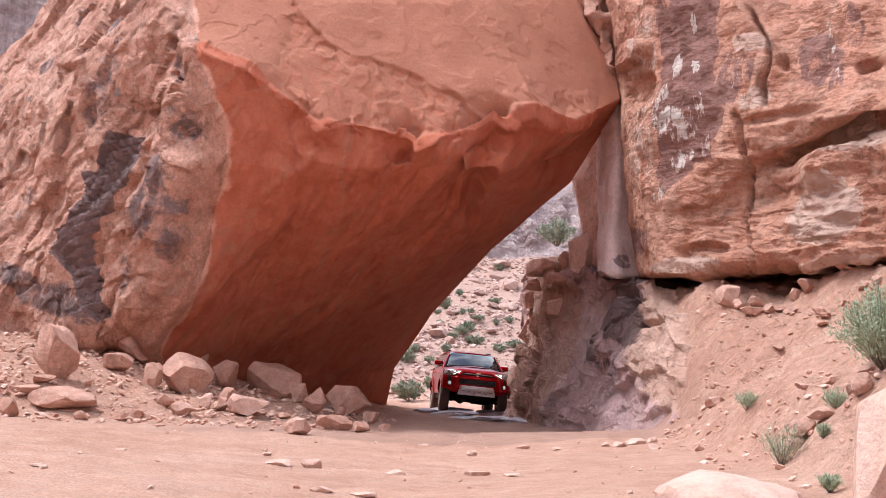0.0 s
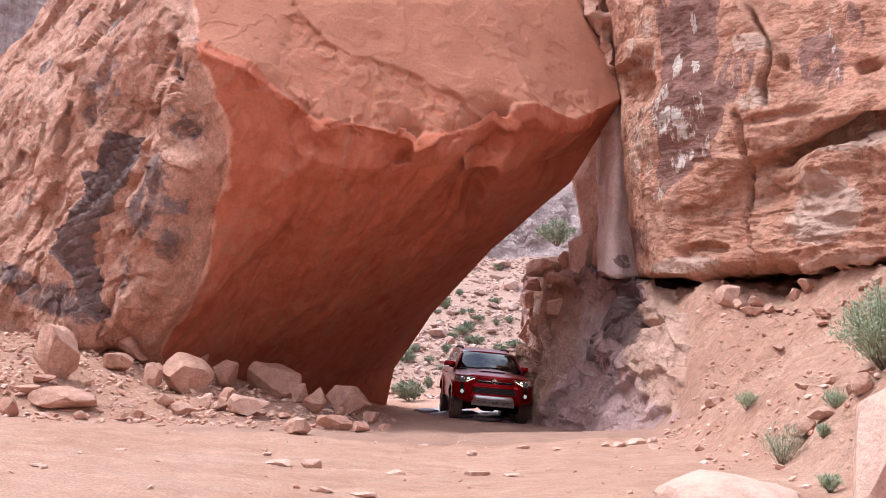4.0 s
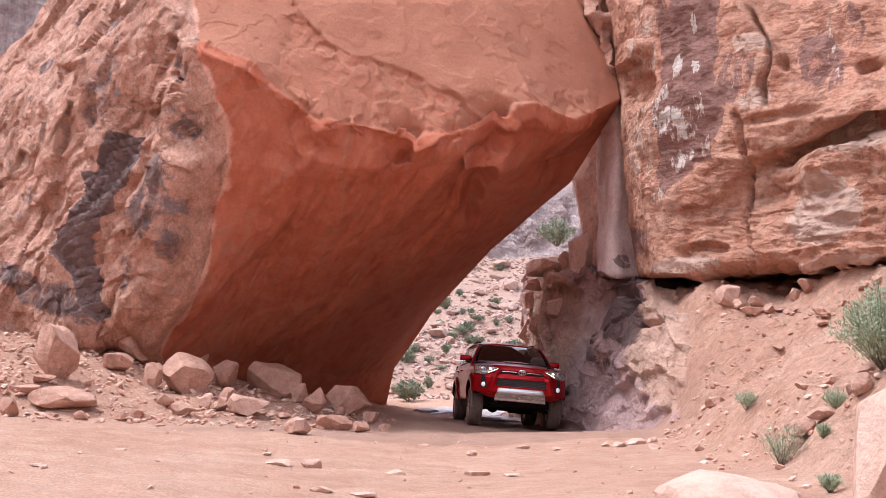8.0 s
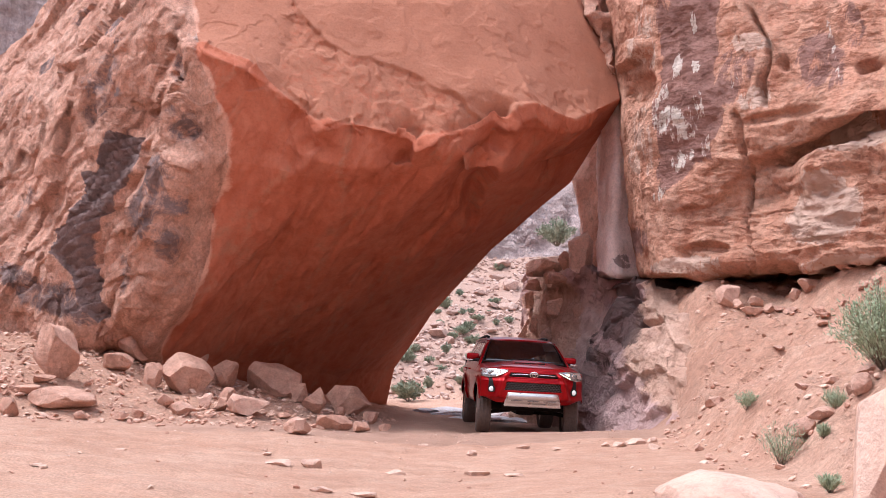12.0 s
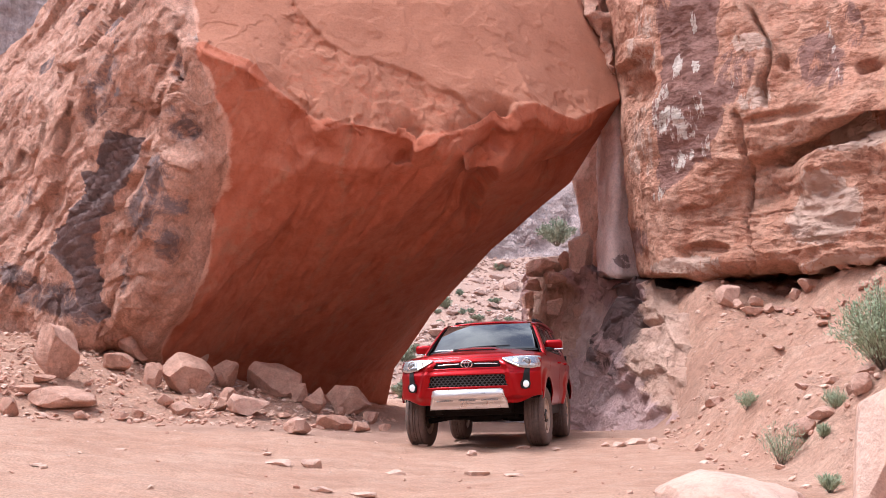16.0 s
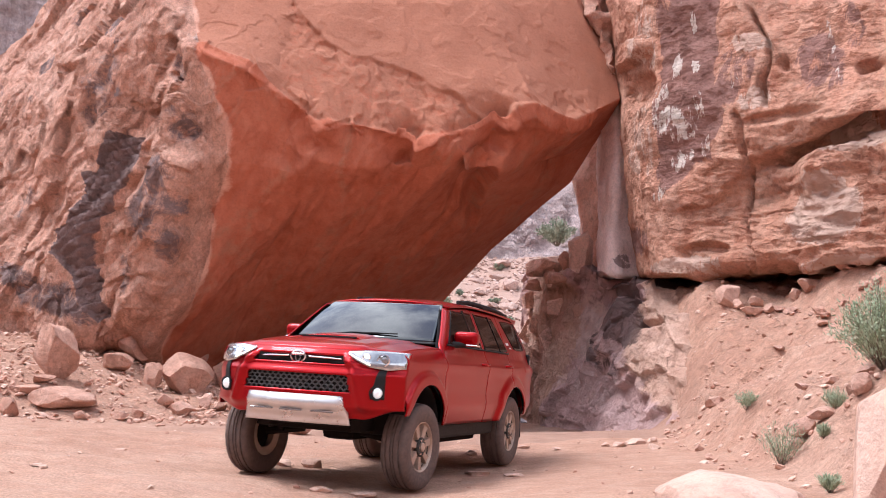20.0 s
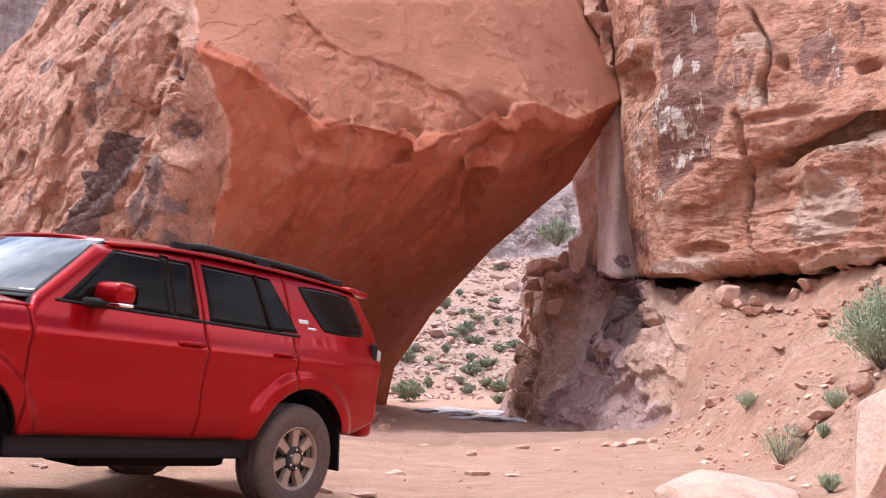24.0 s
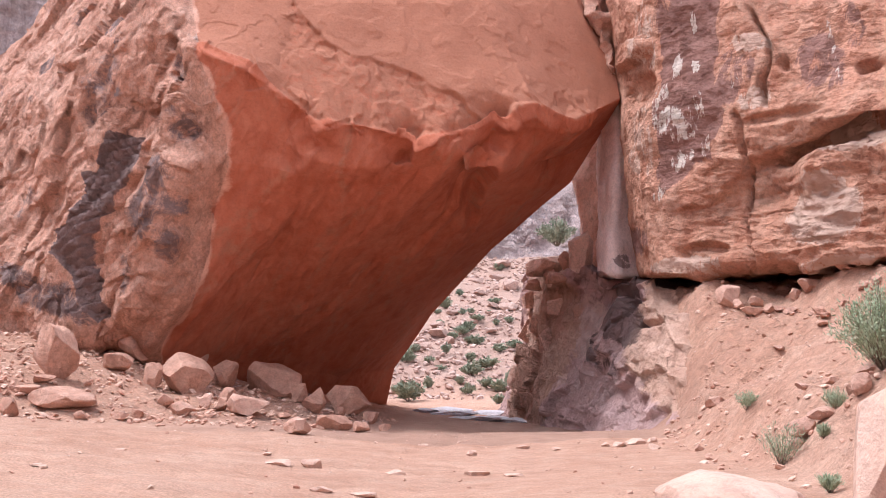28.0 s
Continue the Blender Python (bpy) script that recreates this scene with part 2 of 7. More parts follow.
    h = math_(nt, "ADD", h, math_(nt, "MULTIPLY", fine, 0.22))
    for g in split:
        h = math_(nt, "SUBTRACT", h, math_(nt, "MULTIPLY", g, 0.8 * cracks))
    nt.links.new(nd(nt, "Bump", Strength=bump, Distance=relief, Height=h), b.inputs["Normal"])
    b.inputs["Roughness"].default_value = rough
    b.inputs["Specular IOR Level"].default_value = 0.25
    return m


FACE_TONES = dict(light=(0.51, 0.185, 0.112), mid=(0.45, 0.138, 0.076), dark=(0.36, 0.095, 0.048), stain=(0.105, 0.075, 0.07), streak=0.6, streak_rot=(0, 28, 0), strata=0.0, pale=(0.41, 0.178, 0.110), blotch=0.8, edge=0.07,
                  other=((0.74, 0.46, 0.355), (0.64, 0.345, 0.25), (0.50, 0.23, 0.155)))
ROCK_FACE = rock_mat("smooth red sandstone", bump=0.6, relief=0.08, chips=0.16, blotted=0.08, grit_lo=0.84, **FACE_TONES)
ROCK_FLANK = rock_mat("weathered broken sandstone", bump=1.0, relief=0.14, chips=0.75, chip=(1.3, 1, 0.55), cracks=0.2, blotted=0.3, grit_lo=0.72, **dict(FACE_TONES, stain=(0.15, 0.105, 0.10), edge=0.13, pale=(0.66, 0.47, 0.40), blotch=1.3))
ROCK_WALL = rock_mat("bedded canyon sandstone", (0.66, 0.39, 0.28), (0.57, 0.28, 0.185), (0.45, 0.18, 0.112), stain=(0.18, 0.09, 0.075), streak=0.5, strata=0.14, bump=1.0, pale=(0.64, 0.44, 0.35), spot=(1.6, 1.6, 0.5), relief=0.15, chips=1.1, chip=(0.75, 0.75, 1.5), hold=0.88, edge=0.05, blotch=1.2, flakes=(0.72, 0.60, 0.52), bedk=1.8, cracks=0.25, blotted=0.24, grit_lo=0.74)
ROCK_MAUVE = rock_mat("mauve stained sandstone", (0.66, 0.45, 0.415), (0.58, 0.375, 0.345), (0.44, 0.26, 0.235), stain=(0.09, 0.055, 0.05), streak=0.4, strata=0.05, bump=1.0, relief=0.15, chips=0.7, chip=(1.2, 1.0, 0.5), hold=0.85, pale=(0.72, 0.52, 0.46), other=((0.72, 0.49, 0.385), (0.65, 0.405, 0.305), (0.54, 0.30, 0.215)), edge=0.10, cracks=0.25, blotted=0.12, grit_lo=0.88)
ROCK_SLAB = rock_mat("pale pink slab", (0.88, 0.72, 0.67), (0.82, 0.63, 0.58), (0.66, 0.46, 0.42), stain=(0.14, 0.09, 0.085), streak=0.3, strata=0.05, bump=0.8, relief=0.10, chips=0.5, chip=(1.2, 1.0, 0.5), hold=0.8, blotted=0.2, grit_lo=0.8)
ROCK_SAND = rock_mat("sun-bleached pink stone", (0.74, 0.53, 0.44), (0.67, 0.44, 0.345), (0.56, 0.33, 0.25), streak=0.1, strata=0.15, bump=0.7, chips=0.6, relief=0.08, grain=1.5, grit_lo=0.85)
ROCK_SPUR = rock_mat("pale orange spur rock", (0.82, 0.60, 0.49), (0.75, 0.49, 0.385), (0.62, 0.35, 0.26), streak=0.2, strata=0.2, bump=0.9, chips=0.8, relief=0.12, grit_lo=0.8)
ROCK_SLOPE = rock_mat("pale slope block", (0.58, 0.41, 0.345), (0.50, 0.33, 0.27), (0.40, 0.24, 0.19), streak=0.1, strata=0.2, bump=0.8, chips=0.6)
ROCK_FAR = rock_mat("far canyon cliff", (0.74, 0.58, 0.55), (0.62, 0.45, 0.42), (0.42, 0.30, 0.29), stain=(0.20, 0.18, 0.19), streak=0.9, strata=0.3, bump=0.9, relief=0.6, chips=0.5)
ROCK_LOOSE = rock_mat("loose sandstone block", (0.69, 0.44, 0.345), (0.60, 0.34, 0.25), (0.48, 0.24, 0.17), streak=0.1, strata=0.2, bump=0.9, grain=1.5, grit_lo=0.8, chips=0.8, relief=0.10)
ROCK_PALE = rock_mat("pale sandstone block", (0.68, 0.46, 0.37), (0.60, 0.36, 0.275), (0.50, 0.26, 0.19), streak=0.1, strata=0.2, bump=0.8, grain=1.5, grit_lo=0.83, chips=0.7, relief=0.10)
ROCK_GREY = rock_mat("blue grey slick rock", (0.70, 0.65, 0.68), (0.60, 0.55, 0.58), (0.44, 0.37, 0.37), streak=0.1, strata=0.3, bump=0.6, rough=0.7)


def ground_mat():
    """Pink sand with tyre tracks, gravel on the banks and red earth."""
    m, nt, b = mat("desert sand")
    co = nd(nt, "TexCoord", out=3)
    big = noise_(nt, co, 0.35, 5, 0.6, 0.8)
    med = noise_(nt, co, 3.0, 7, 0.7, 0.4)
    fine = noise_(nt, co, 45.0, 4, 0.7)
    c = ramp(nt, big, (0.32, (0.51, 0.275, 0.19)), (0.5, (0.60, 0.35, 0.25)), (0.68, (0.66, 0.42, 0.315)))
    c = mixc(nt, 0.5, c, ramp(nt, med, (0.3, (0.47, 0.24, 0.16)), (0.52, (0.60, 0.35, 0.25)), (0.72, (0.69, 0.46, 0.35))))
    c = mixc(nt, 1.0, c, ramp(nt, fine, (0.3, 0.72), (0.7, 1.18)), "MULTIPLY")
    sw = noise_(nt, scaled(nt, co, (0.35, 3.2, 1), (0, 0, -7)), 2.2, 7, 0.7, 0.5)
    c = mixc(nt, 1.0, c, ramp(nt, sw, (0.3, 0.88), (0.5, 1.0), (0.7, 1.08)), "MULTIPLY")
    rub = nd(nt, "Attribute", out=2, props={"attr": "rubble"})
    c = mixc(nt, math_(nt, "MULTIPLY", rub, ramp(nt, noise_(nt, co, 1.1, 8, 0.7, 0.5), (0.42, 0.0), (0.6, 0.6))), c, (0.50, 0.265, 0.185))
    c = mixc(nt, math_(nt, "MULTIPLY", rub, 0.9), c, mixc(nt, 1.0, c, ramp(nt, noise_(nt, co, 8.0, 9, 0.8, 0.5), (0.32, 0.62), (0.5, 1.0), (0.68, 1.22)), "MULTIPLY"))
    c = mixc(nt, nd(nt, "Attribute", out=2, props={"attr": "slope"}), c, mixc(nt, noise_(nt, co, 0.8, 8, 0.75), (0.36, 0.225, 0.18), (0.52, 0.36, 0.30)))
    # shade under the boulder's overhang, put into the sand colour
    overhang_shade = nd(nt, "Attribute", out=2, props={"attr": "stain"})
    c = mixc(nt, math_(nt, "MULTIPLY", overhang_shade, 0.85), c, mixc(nt, med, (0.30, 0.18, 0.14), (0.42, 0.26, 0.20)))
    nt.links.new(c, b.inputs["Base Color"])
    h = math_(nt, "ADD", math_(nt, "MULTIPLY", fine, 0.5), math_(nt, "ADD", math_(nt, "MULTIPLY", sw, 1.2), med))
    for size, k in ((1.7, 5.0), (5.0, 5.0), (15.0, 4.0)):
        h = math_(nt, "ADD", h, math_(nt, "MULTIPLY", rub, chipped(nt, co, size, k)))
    nt.links.new(nd(nt, "Bump", Strength=0.9, Distance=0.08, Height=h), b.inputs["Normal"])
    b.inputs["Roughness"].default_value = 0.95
    b.inputs["Specular IOR Level"].default_value = 0.2
    return m


SAND = ground_mat()


# ---- the ground: one sheet, with the track, the talus, the bank and the far slope ----


def talus_toe(x):
    return np.interp(x, [-12, -6.5, -4, -2.5, -1.5, -0.5], [15, 16.3, 17.3, 18, 20.5, 26])


def bank_foot(y):
    return np.interp(y, [2, 8.5, 10.8, 14.5, 16.5, 18.5, 21.5, 24, 30, 34], [2.5, 2.75, 2.85, 3.0, 3.3, 3.9, 4.1, 3.6, 2.8, 2.8])


def track_mid(y):
    return np.interp(y, [4.7, 6.1, 7.4, 9.9, 11.6, 13.3, 14.7, 16.1, 18.1, 21, 23.5, 28, 32], [-4.1, -3.3, -2.2, -1.2, -0.5, 0.2, 0.5, 0.75, 1.14, 1.42, 0.8, 0.8, 0.5])


def ground_height(x, y):
    """The height of the ground at (x, y), arrays."""
    x, y = np.asarray(x, float), np.asarray(y, float)
    z = 0.2 - 0.0178 * np.clip(y, -20, 48)
    z = z - 0.04 * np.exp(-((y - 20.5) / 3.0) ** 2) * smooth(4, 2, np.abs(x))
    z = z + 0.05 * np.clip(-x - 0.8, 0, 8) * smooth(2, 8, y) * smooth(30, 20, y)
    z = z + GROUND_EXTRA * smooth(-2.6, -5.2, x) * smooth(8.0, 4.0, y)
    for cx, cy, h in TRACK_LUMPS:
        z = z + h * np.exp(-((x - cx) ** 2 + (y - cy) ** 2) / 2.2)
    high = np.interp(x, [-14, -9, -6.5, -4.8, -3.8, -2.5, -1.5, -0.3], [1.9, 1.35, 1.1, 0.65, 0.42, 0.25, 0.1, 0])
    run = np.interp(x, [-12, -4, -2.5, -1.5], [6, 5.5, 5.5, 8])
    t = np.clip((y - talus_toe(x)) / run, 0, 1.5)
    z = z + high * (0.75 * t + 0.25 * smooth(0, 0.35, t)) * smooth(45, 36, y)
    d = np.clip(x - bank_foot(y), 0, 40)
    steep = np.interp(y, [8, 14, 18], [0.78, 0.74, 0.45])
    bank = (np.minimum(steep * d, 2.45) + 0.22 * np.clip(d - 2.45 / steep, 0, 6)) * smooth(0, 0.6, d)
    # the fan of soil that climbs to the ledge of the canyon wall
    rise = np.clip(0.5 * (y - np.interp(x, [3.5, 4.5, 6, 7.5], [15.9, 15.5, 14.2, 11.5])), 0, 2.55) * smooth(3.25, 4.7, x)
    z = z + 0.5 * (bank + rise + np.sqrt((bank - rise) ** 2 + 0.02) - 0.1414) * smooth(40, 31, y)
    z = z + np.interp(y, [44, 48, 58, 70, 88, 100, 140, 600], [0, 0.3, 2.0, 4.6, 9.0, 11, 12, 14]) * (1 + 0.004 * np.clip(np.abs(x), 0, 60))
    return z


GROUND_EXTRA = 0.25
# hollows and humps that the wheels ride over
TRACK_LUMPS = [(1.56, 30.52, -0.062), (1.31, 33.29, -0.151), (-0.01, 29.41, 0.097), (-0.21, 32.19, 0.099), (1.65, 28.56, -0.160), (0.18, 27.49, 0.020), (1.86, 24.74, -0.129), (0.37, 23.62, 0.024), (1.66, 26.56, -0.104), (2.10, 22.88, -0.066), (0.26, 25.51, 0.052), (0.72, 21.78, 0.026), (2.32, 20.90, -0.161), (0.67, 19.99, -0.035), (1.85, 16.84, -0.030), (0.11, 16.37, -0.117), (2.12, 18.88, 0.062), (1.29, 14.70, -0.006), (-0.45, 14.35, -0.025), (0.76, 12.47, -0.121), (-0.96, 12.27, -0.072), (-0.01, 10.58, -0.097), (-1.81, 10.67, 0.008), (-0.96, 8.89, -0.148), (-2.44, 6.35, -0.065), (-4.36, 6.17, 0.005), (-2.74, 8.44, 0.038), (-3.29, 4.79, 0.034), (-4.09, 3.25, -0.160)]


def ground_full(x, y):
    """Height with lumps, gravel and ruts, how strongly shade is painted, and how trodden the ground is."""
    x, y = np.asarray(x, float).ravel(), np.asarray(y, float).ravel()
    z = ground_height(x, y)
    p = np.stack([x, y, np.zeros(len(x))], 1)
    inside = smooth(14, 8, np.abs(x)) * smooth(1, 4, y)
    bank = np.maximum(smooth(-0.3, 0.8, x - bank_foot(y)), smooth(3.4, 4.0, x) * smooth(15.2, 16.2, y)) * smooth(33, 28, y)
    talus = smooth(-0.6, 0.8, y - talus_toe(x)) * smooth(-0.3, -1.6, x) * smooth(40, 30, y)
    far = smooth(45, 50, y)
    rough = np.clip(bank + talus, 0, 1)
    z += inside * (0.04 * fbm(p, 0.5, 3, seed=3) + 0.018 * fbm(p, 2.3, 4, seed=5))
    z += inside * rough * (0.10 * fbm(p, 1.3, 5, 0.55, seed=8) + 0.03 * ridged(p, 5.0, 3, 0.6, seed=9))
    z += inside * bank * (0.42 * facets(p, 0.8, seed=10) + 0.16 * facets(p, 2.2, seed=11) + 0.03 * facets(p, 7.0, seed=13)) * smooth(0.0, 0.9, x - bank_foot(y))
    z += far * (0.7 * fbm(p, 0.12, 5, 0.6, seed=12) + 0.12 * ridged(p, 0.9, 4, 0.6, seed=14))
    # wheel ruts: shallow bands that follow the bend of the track
    for off in (-0.82, 0.82, -3.6, -2.1, -5.0, 0.1):
        line = track_mid(y) + off + 0.12 * np.sin(y * 0.6 + off)
        band = np.exp(-((x - line) / 0.16) ** 2) * smooth(4, 7, y) * smooth(30, 22, y)
        z += band * (-0.020 + 0.006 * np.sin((y + x * 0.35) * 42)) * (1 - rough)
    # long low sweeps left by turning wheels on the open sand
    sweep = np.sin((y * 1.0 + 0.10 * (x + 4) ** 2 * 0.25) * 5.2 + 1.3 * fbm(p, 0.35, 2, seed=17)) * smooth(-0.5, -2.5, x) * smooth(17, 15.5, y) * smooth(5, 8, y)
    z += 0.030 * sweep * (1 - rough)
    fine = np.sin((y + 0.06 * (x + 3) ** 2 + 0.25 * fbm(p, 0.5, 2, seed=18)) * 21.0) * smooth(-0.1, 0.35, fbm(p, 0.35, 2, seed=19)) * smooth(0.5, -1.0, x) * smooth(17.5, 15.5, y) * smooth(5, 7, y)
    z += 0.013 * fine * (1 - rough)
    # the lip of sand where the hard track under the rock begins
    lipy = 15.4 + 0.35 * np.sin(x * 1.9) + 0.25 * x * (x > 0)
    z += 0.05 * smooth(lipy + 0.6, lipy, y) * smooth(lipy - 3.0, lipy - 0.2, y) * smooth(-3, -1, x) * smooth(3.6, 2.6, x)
    # painted shade: darker sand from the lip back beneath the boulder
    overhang_shade = smooth(lipy - 0.05, lipy + 0.5, y + 0.25 * fbm(p, 1.2, 4, seed=21)) * smooth(30, 26, y) * smooth(-4.2, -2.2, x - 0.2 * (y - 20)) * smooth(4.6, 3.3, x)
    return z, 0.55 * overhang_shade, rough


def ground_at(x, y):
    return float(ground_full([x], [y])[0][0])


def build_ground():
    def lines(*spans):
        out = [spans[0][0]]
        for a, b, step in spans:
            n = max(1, int(round((b - a) / step)))
            out += list(np.linspace(a, b, n + 1)[1:])
        return np.array(out)
    xs = lines((-600, -100, 100), (-100, -20, 8), (-20, -9, 0.6), (-9, 8, 0.05), (8, 20, 0.6), (20, 100, 8), (100, 600, 100))
    ys = lines((-600, -40, 80), (-40, 3, 3), (3, 5, 0.25), (5, 24, 0.055), (24, 46, 0.14), (46, 100, 0.4), (100, 160, 4), (160, 600, 60))
    gx, gy = np.meshgrid(xs, ys)
    z, overhang_shade, rough = ground_full(gx, gy)
    ob = grid_mesh("ground", np.stack([gx, gy, z.reshape(gx.shape)], 2), SAND, [("stain", overhang_shade), ("slope", 0.75 * smooth(44, 52, gy.ravel())), ("rubble", np.maximum(rough, smooth(45, 50, gy.ravel()) * 0.8))])
    return tagged(ob, "pink desert sand ground with tyre ruts and gravelly banks", "ground", kind="structure")


ground = build_ground()

# ---- the great tilted boulder ----


def build_boulder():
    # each row: left flank, front, back; from the top down
    n_left, n_front, n_back = 330, 440, 30
    rows = [
        ([[(-9, 29.5, 12.6), (-7.5, 27.5, 12.6), (-6, 25, 12.4)], [(-6, 25, 12.4), (-2, 25.5, 12.3), (2, 26.5, 12.2)], [(2, 26.5, 12.2), (-2, 28.5, 12.7), (-6, 30, 12.9)]],),
        ([[(-9.60, 30.00, 12.20), (-8.40, 27.60, 11.60), (-6.00, 22.60, 10.60)], [(-6.00, 22.60, 10.60), (-1.40, 22.90, 10.70), (3.00, 24.60, 10.90)], [(3.00, 24.60, 10.90), (2.60, 27.40, 11.90), (-7.91, 30.00, 12.60)]],),
        ([[(-11.44, 31.00, 11.23), (-9.71, 27.00, 10.21), (-7.15, 23.00, 8.78), (-5.11, 20.80, 8.09)], [(-5.11, 20.80, 8.09), (-2.08, 21.20, 8.23), (0.19, 21.80, 8.44), (2.96, 23.60, 9.05)], [(2.96, 23.60, 9.05), (2.90, 24.60, 10.10), (-7.90, 30.00, 12.40)]],),
        ([[(-13.78, 31.00, 8.38), (-10.71, 26.50, 7.85), (-7.52, 22.40, 7.42), (-5.24, 20.40, 7.29), (-4.80, 20.10, 7.07)],
          [(-4.80, 20.10, 7.07), (-3.64, 20.00, 6.64), (-2.99, 20.00, 6.03), (-2.40, 20.00, 5.51), (-1.53, 20.20, 5.46), (-0.45, 20.40, 5.24), (0.17, 20.60, 5.44), (1.20, 20.90, 5.73), (1.45, 21.00, 6.00), (1.80, 21.20, 6.14), (2.70, 21.90, 5.95), (3.81, 23.00, 6.65)],
          [(3.81, 23.00, 6.65), (3.75, 23.80, 8.40), (-7.88, 30.00, 12.20)]],),
        ([[(-19.27, 33.00, 7.44), (-10.91, 25.20, 6.43), (-7.13, 21.70, 6.28), (-4.97, 20.30, 6.16), (-4.32, 20.20, 5.81)],
          [(-4.32, 20.20, 5.81), (-3.24, 20.28, 5.28), (-2.71, 20.20, 4.92), (-1.97, 20.50, 4.76), (-0.91, 20.65, 4.77), (-0.54, 21.05, 4.95), (0.60, 20.75, 4.92), (0.97, 21.30, 4.86), (2.20, 23.90, 5.64), (3.45, 24.50, 5.98)],
          [(3.39, 24.10, 5.90), (3.20, 24.70, 7.40), (-7.87, 30.00, 12.00)]],),
        ([[(-16.88, 29.00, 5.74), (-10.25, 23.80, 5.02), (-6.89, 21.40, 5.29), (-4.71, 20.20, 5.37), (-4.21, 20.30, 4.80)],
          [(-4.21, 20.30, 4.80), (-3.05, 20.50, 4.68), (-1.57, 20.95, 4.53), (-0.27, 21.60, 4.53), (1.14, 22.90, 4.84), (2.94, 25.05, 5.20)],
          [(2.92, 24.90, 5.17), (2.60, 25.50, 6.60), (-7.86, 30.00, 11.80)]],),
        ([[(-15.61, 27.00, 3.71), (-9.93, 23.20, 3.45), (-6.91, 21.30, 3.36), (-5.16, 20.50, 3.49), (-4.71, 20.90, 3.21)],
          [(-4.71, 20.90, 3.21), (-3.73, 22.20, 3.23), (-1.96, 23.00, 3.25), (-0.30, 24.20, 3.43), (1.14, 26.20, 3.74)],
          [(1.14, 26.20, 3.74), (0.90, 26.80, 5.40), (-7.94, 30.50, 11.40)]],),
        ([[(-14.37, 25.00, 2.08), (-9.71, 22.80, 2.22), (-7.17, 21.50, 2.26), (-5.52, 20.75, 2.44), (-5.08, 21.06, 2.43)],
          [(-5.08, 21.06, 2.43), (-4.12, 23.20, 2.25), (-2.35, 24.80, 2.08), (-1.29, 26.50, 2.22), (-0.32, 28.40, 2.29)],
          [(-0.32, 28.40, 2.29), (-0.50, 29.30, 4.20), (-8.01, 31.00, 10.60)]],),
        ([[(-13.87, 24.20, 1.30), (-9.59, 22.60, 1.51), (-7.36, 21.55, 1.49), (-6.22, 21.40, 1.49), (-5.76, 21.50, 1.41)],
          [(-5.76, 21.50, 1.41), (-4.81, 24.40, 1.06), (-3.31, 26.40, 0.93), (-2.10, 28.40, 0.85), (-1.31, 29.60, 0.89)],
          [(-1.31, 29.60, 0.89), (-1.48, 30.60, 2.33), (-8.11, 32.00, 6.74)]],),
        ([[(-14.04, 24.60, 0.30), (-9.88, 23.40, 0.46), (-7.89, 23.20, 0.46), (-6.71, 23.20, 0.46), (-5.97, 23.60, 0.45)],
          [(-5.97, 23.60, 0.45), (-4.95, 25.20, 0.22), (-3.42, 27.40, 0.02), (-2.43, 29.00, -0.14), (-1.58, 30.20, -0.28)],
          [(-1.58, 30.20, -0.28), (-1.82, 31.20, 0.12), (-8.10, 32.50, 1.74)]],),
    ]
    g = loft(rows, ((n_left, n_front, n_back), (10, 24, 90, 60, 84, 100, 70, 60, 24)))
    g = blur(g, 1)
    nv, nu = g.shape[:2]
    nrm = grid_normals(g)
    p = g.reshape(-1, 3)
    u = np.arange(nu)[None].repeat(nv, 0).reshape(-1)
    v = np.arange(nv)[:, None].repeat(nu, 1).reshape(-1) - 10
    left = smooth(n_left + 6, n_left - 14, u)
    upper = smooth(117, 111, v) * (1 - left)
    under = (1 - left) * smooth(111, 122, v)
    d = 0.10 * fbm(p, 0.35, 3, seed=31)
    # weathered flank: lumps, hollows, sharp breaks
    q = np.stack([p[:, 0] * 0.85 - p[:, 2] * 0.53, p[:, 1], p[:, 0] * 0.53 + p[:, 2] * 0.85], 1) + 0.25 * np.stack([fbm(p, 0.7, 3, seed=37), 0 * d, fbm(p, 0.7, 3, seed=38)], 1)
    fold = ridged(q, 0.75, 4, 0.55, seed=35, stretch=(1.5, 1, 0.55))
    d += left * (0.16 * fbm(p, 0.5, 4, 0.5, seed=33) + 0.08 * fold + 0.20 * facets(q, 0.8, seed=34, stretch=(1.3, 1, 0.6)) + 0.22 * plates(q, 0.75, seed=30, stretch=(1.4, 0.6, 0.6), tilt=0.8) + 0.09 * plates(q, 2.1, seed=39, stretch=(1.3, 0.6, 0.7), tilt=0.8) + 0.03 * plates(q, 5.5, seed=40, stretch=(1.3, 0.6, 0.7)) + 0.015 * fbm(p, 7, 3, seed=36))
    # upper face: nearly flat with broken flakes
    flake = np.round(2.2 * fbm(p, 0.7, 4, 0.5, seed=41)) / 2.2
    d += upper * (0.03 * flake + 0.008 * fbm(p, 4, 4, seed=42))
    # the broken band above the lower edge, set back from the smooth face
    line = np.interp(p[:, 0], [-3.4, -2.87, -1.87, -0.9, 0, 0.83, 1.3], [8.9, 7.95, 7.0, 6.8, 6.3, 5.8, 5.75]) + 0.18 * fbm(p, 1.1, 3, seed=46) + 0.16 * facets(p, 2.0, seed=49)
    wp = p + 0.12 * np.stack([fbm(p, 2.2, 3, seed=24), 0 * d, fbm(p, 2.2, 3, seed=25)], 1)
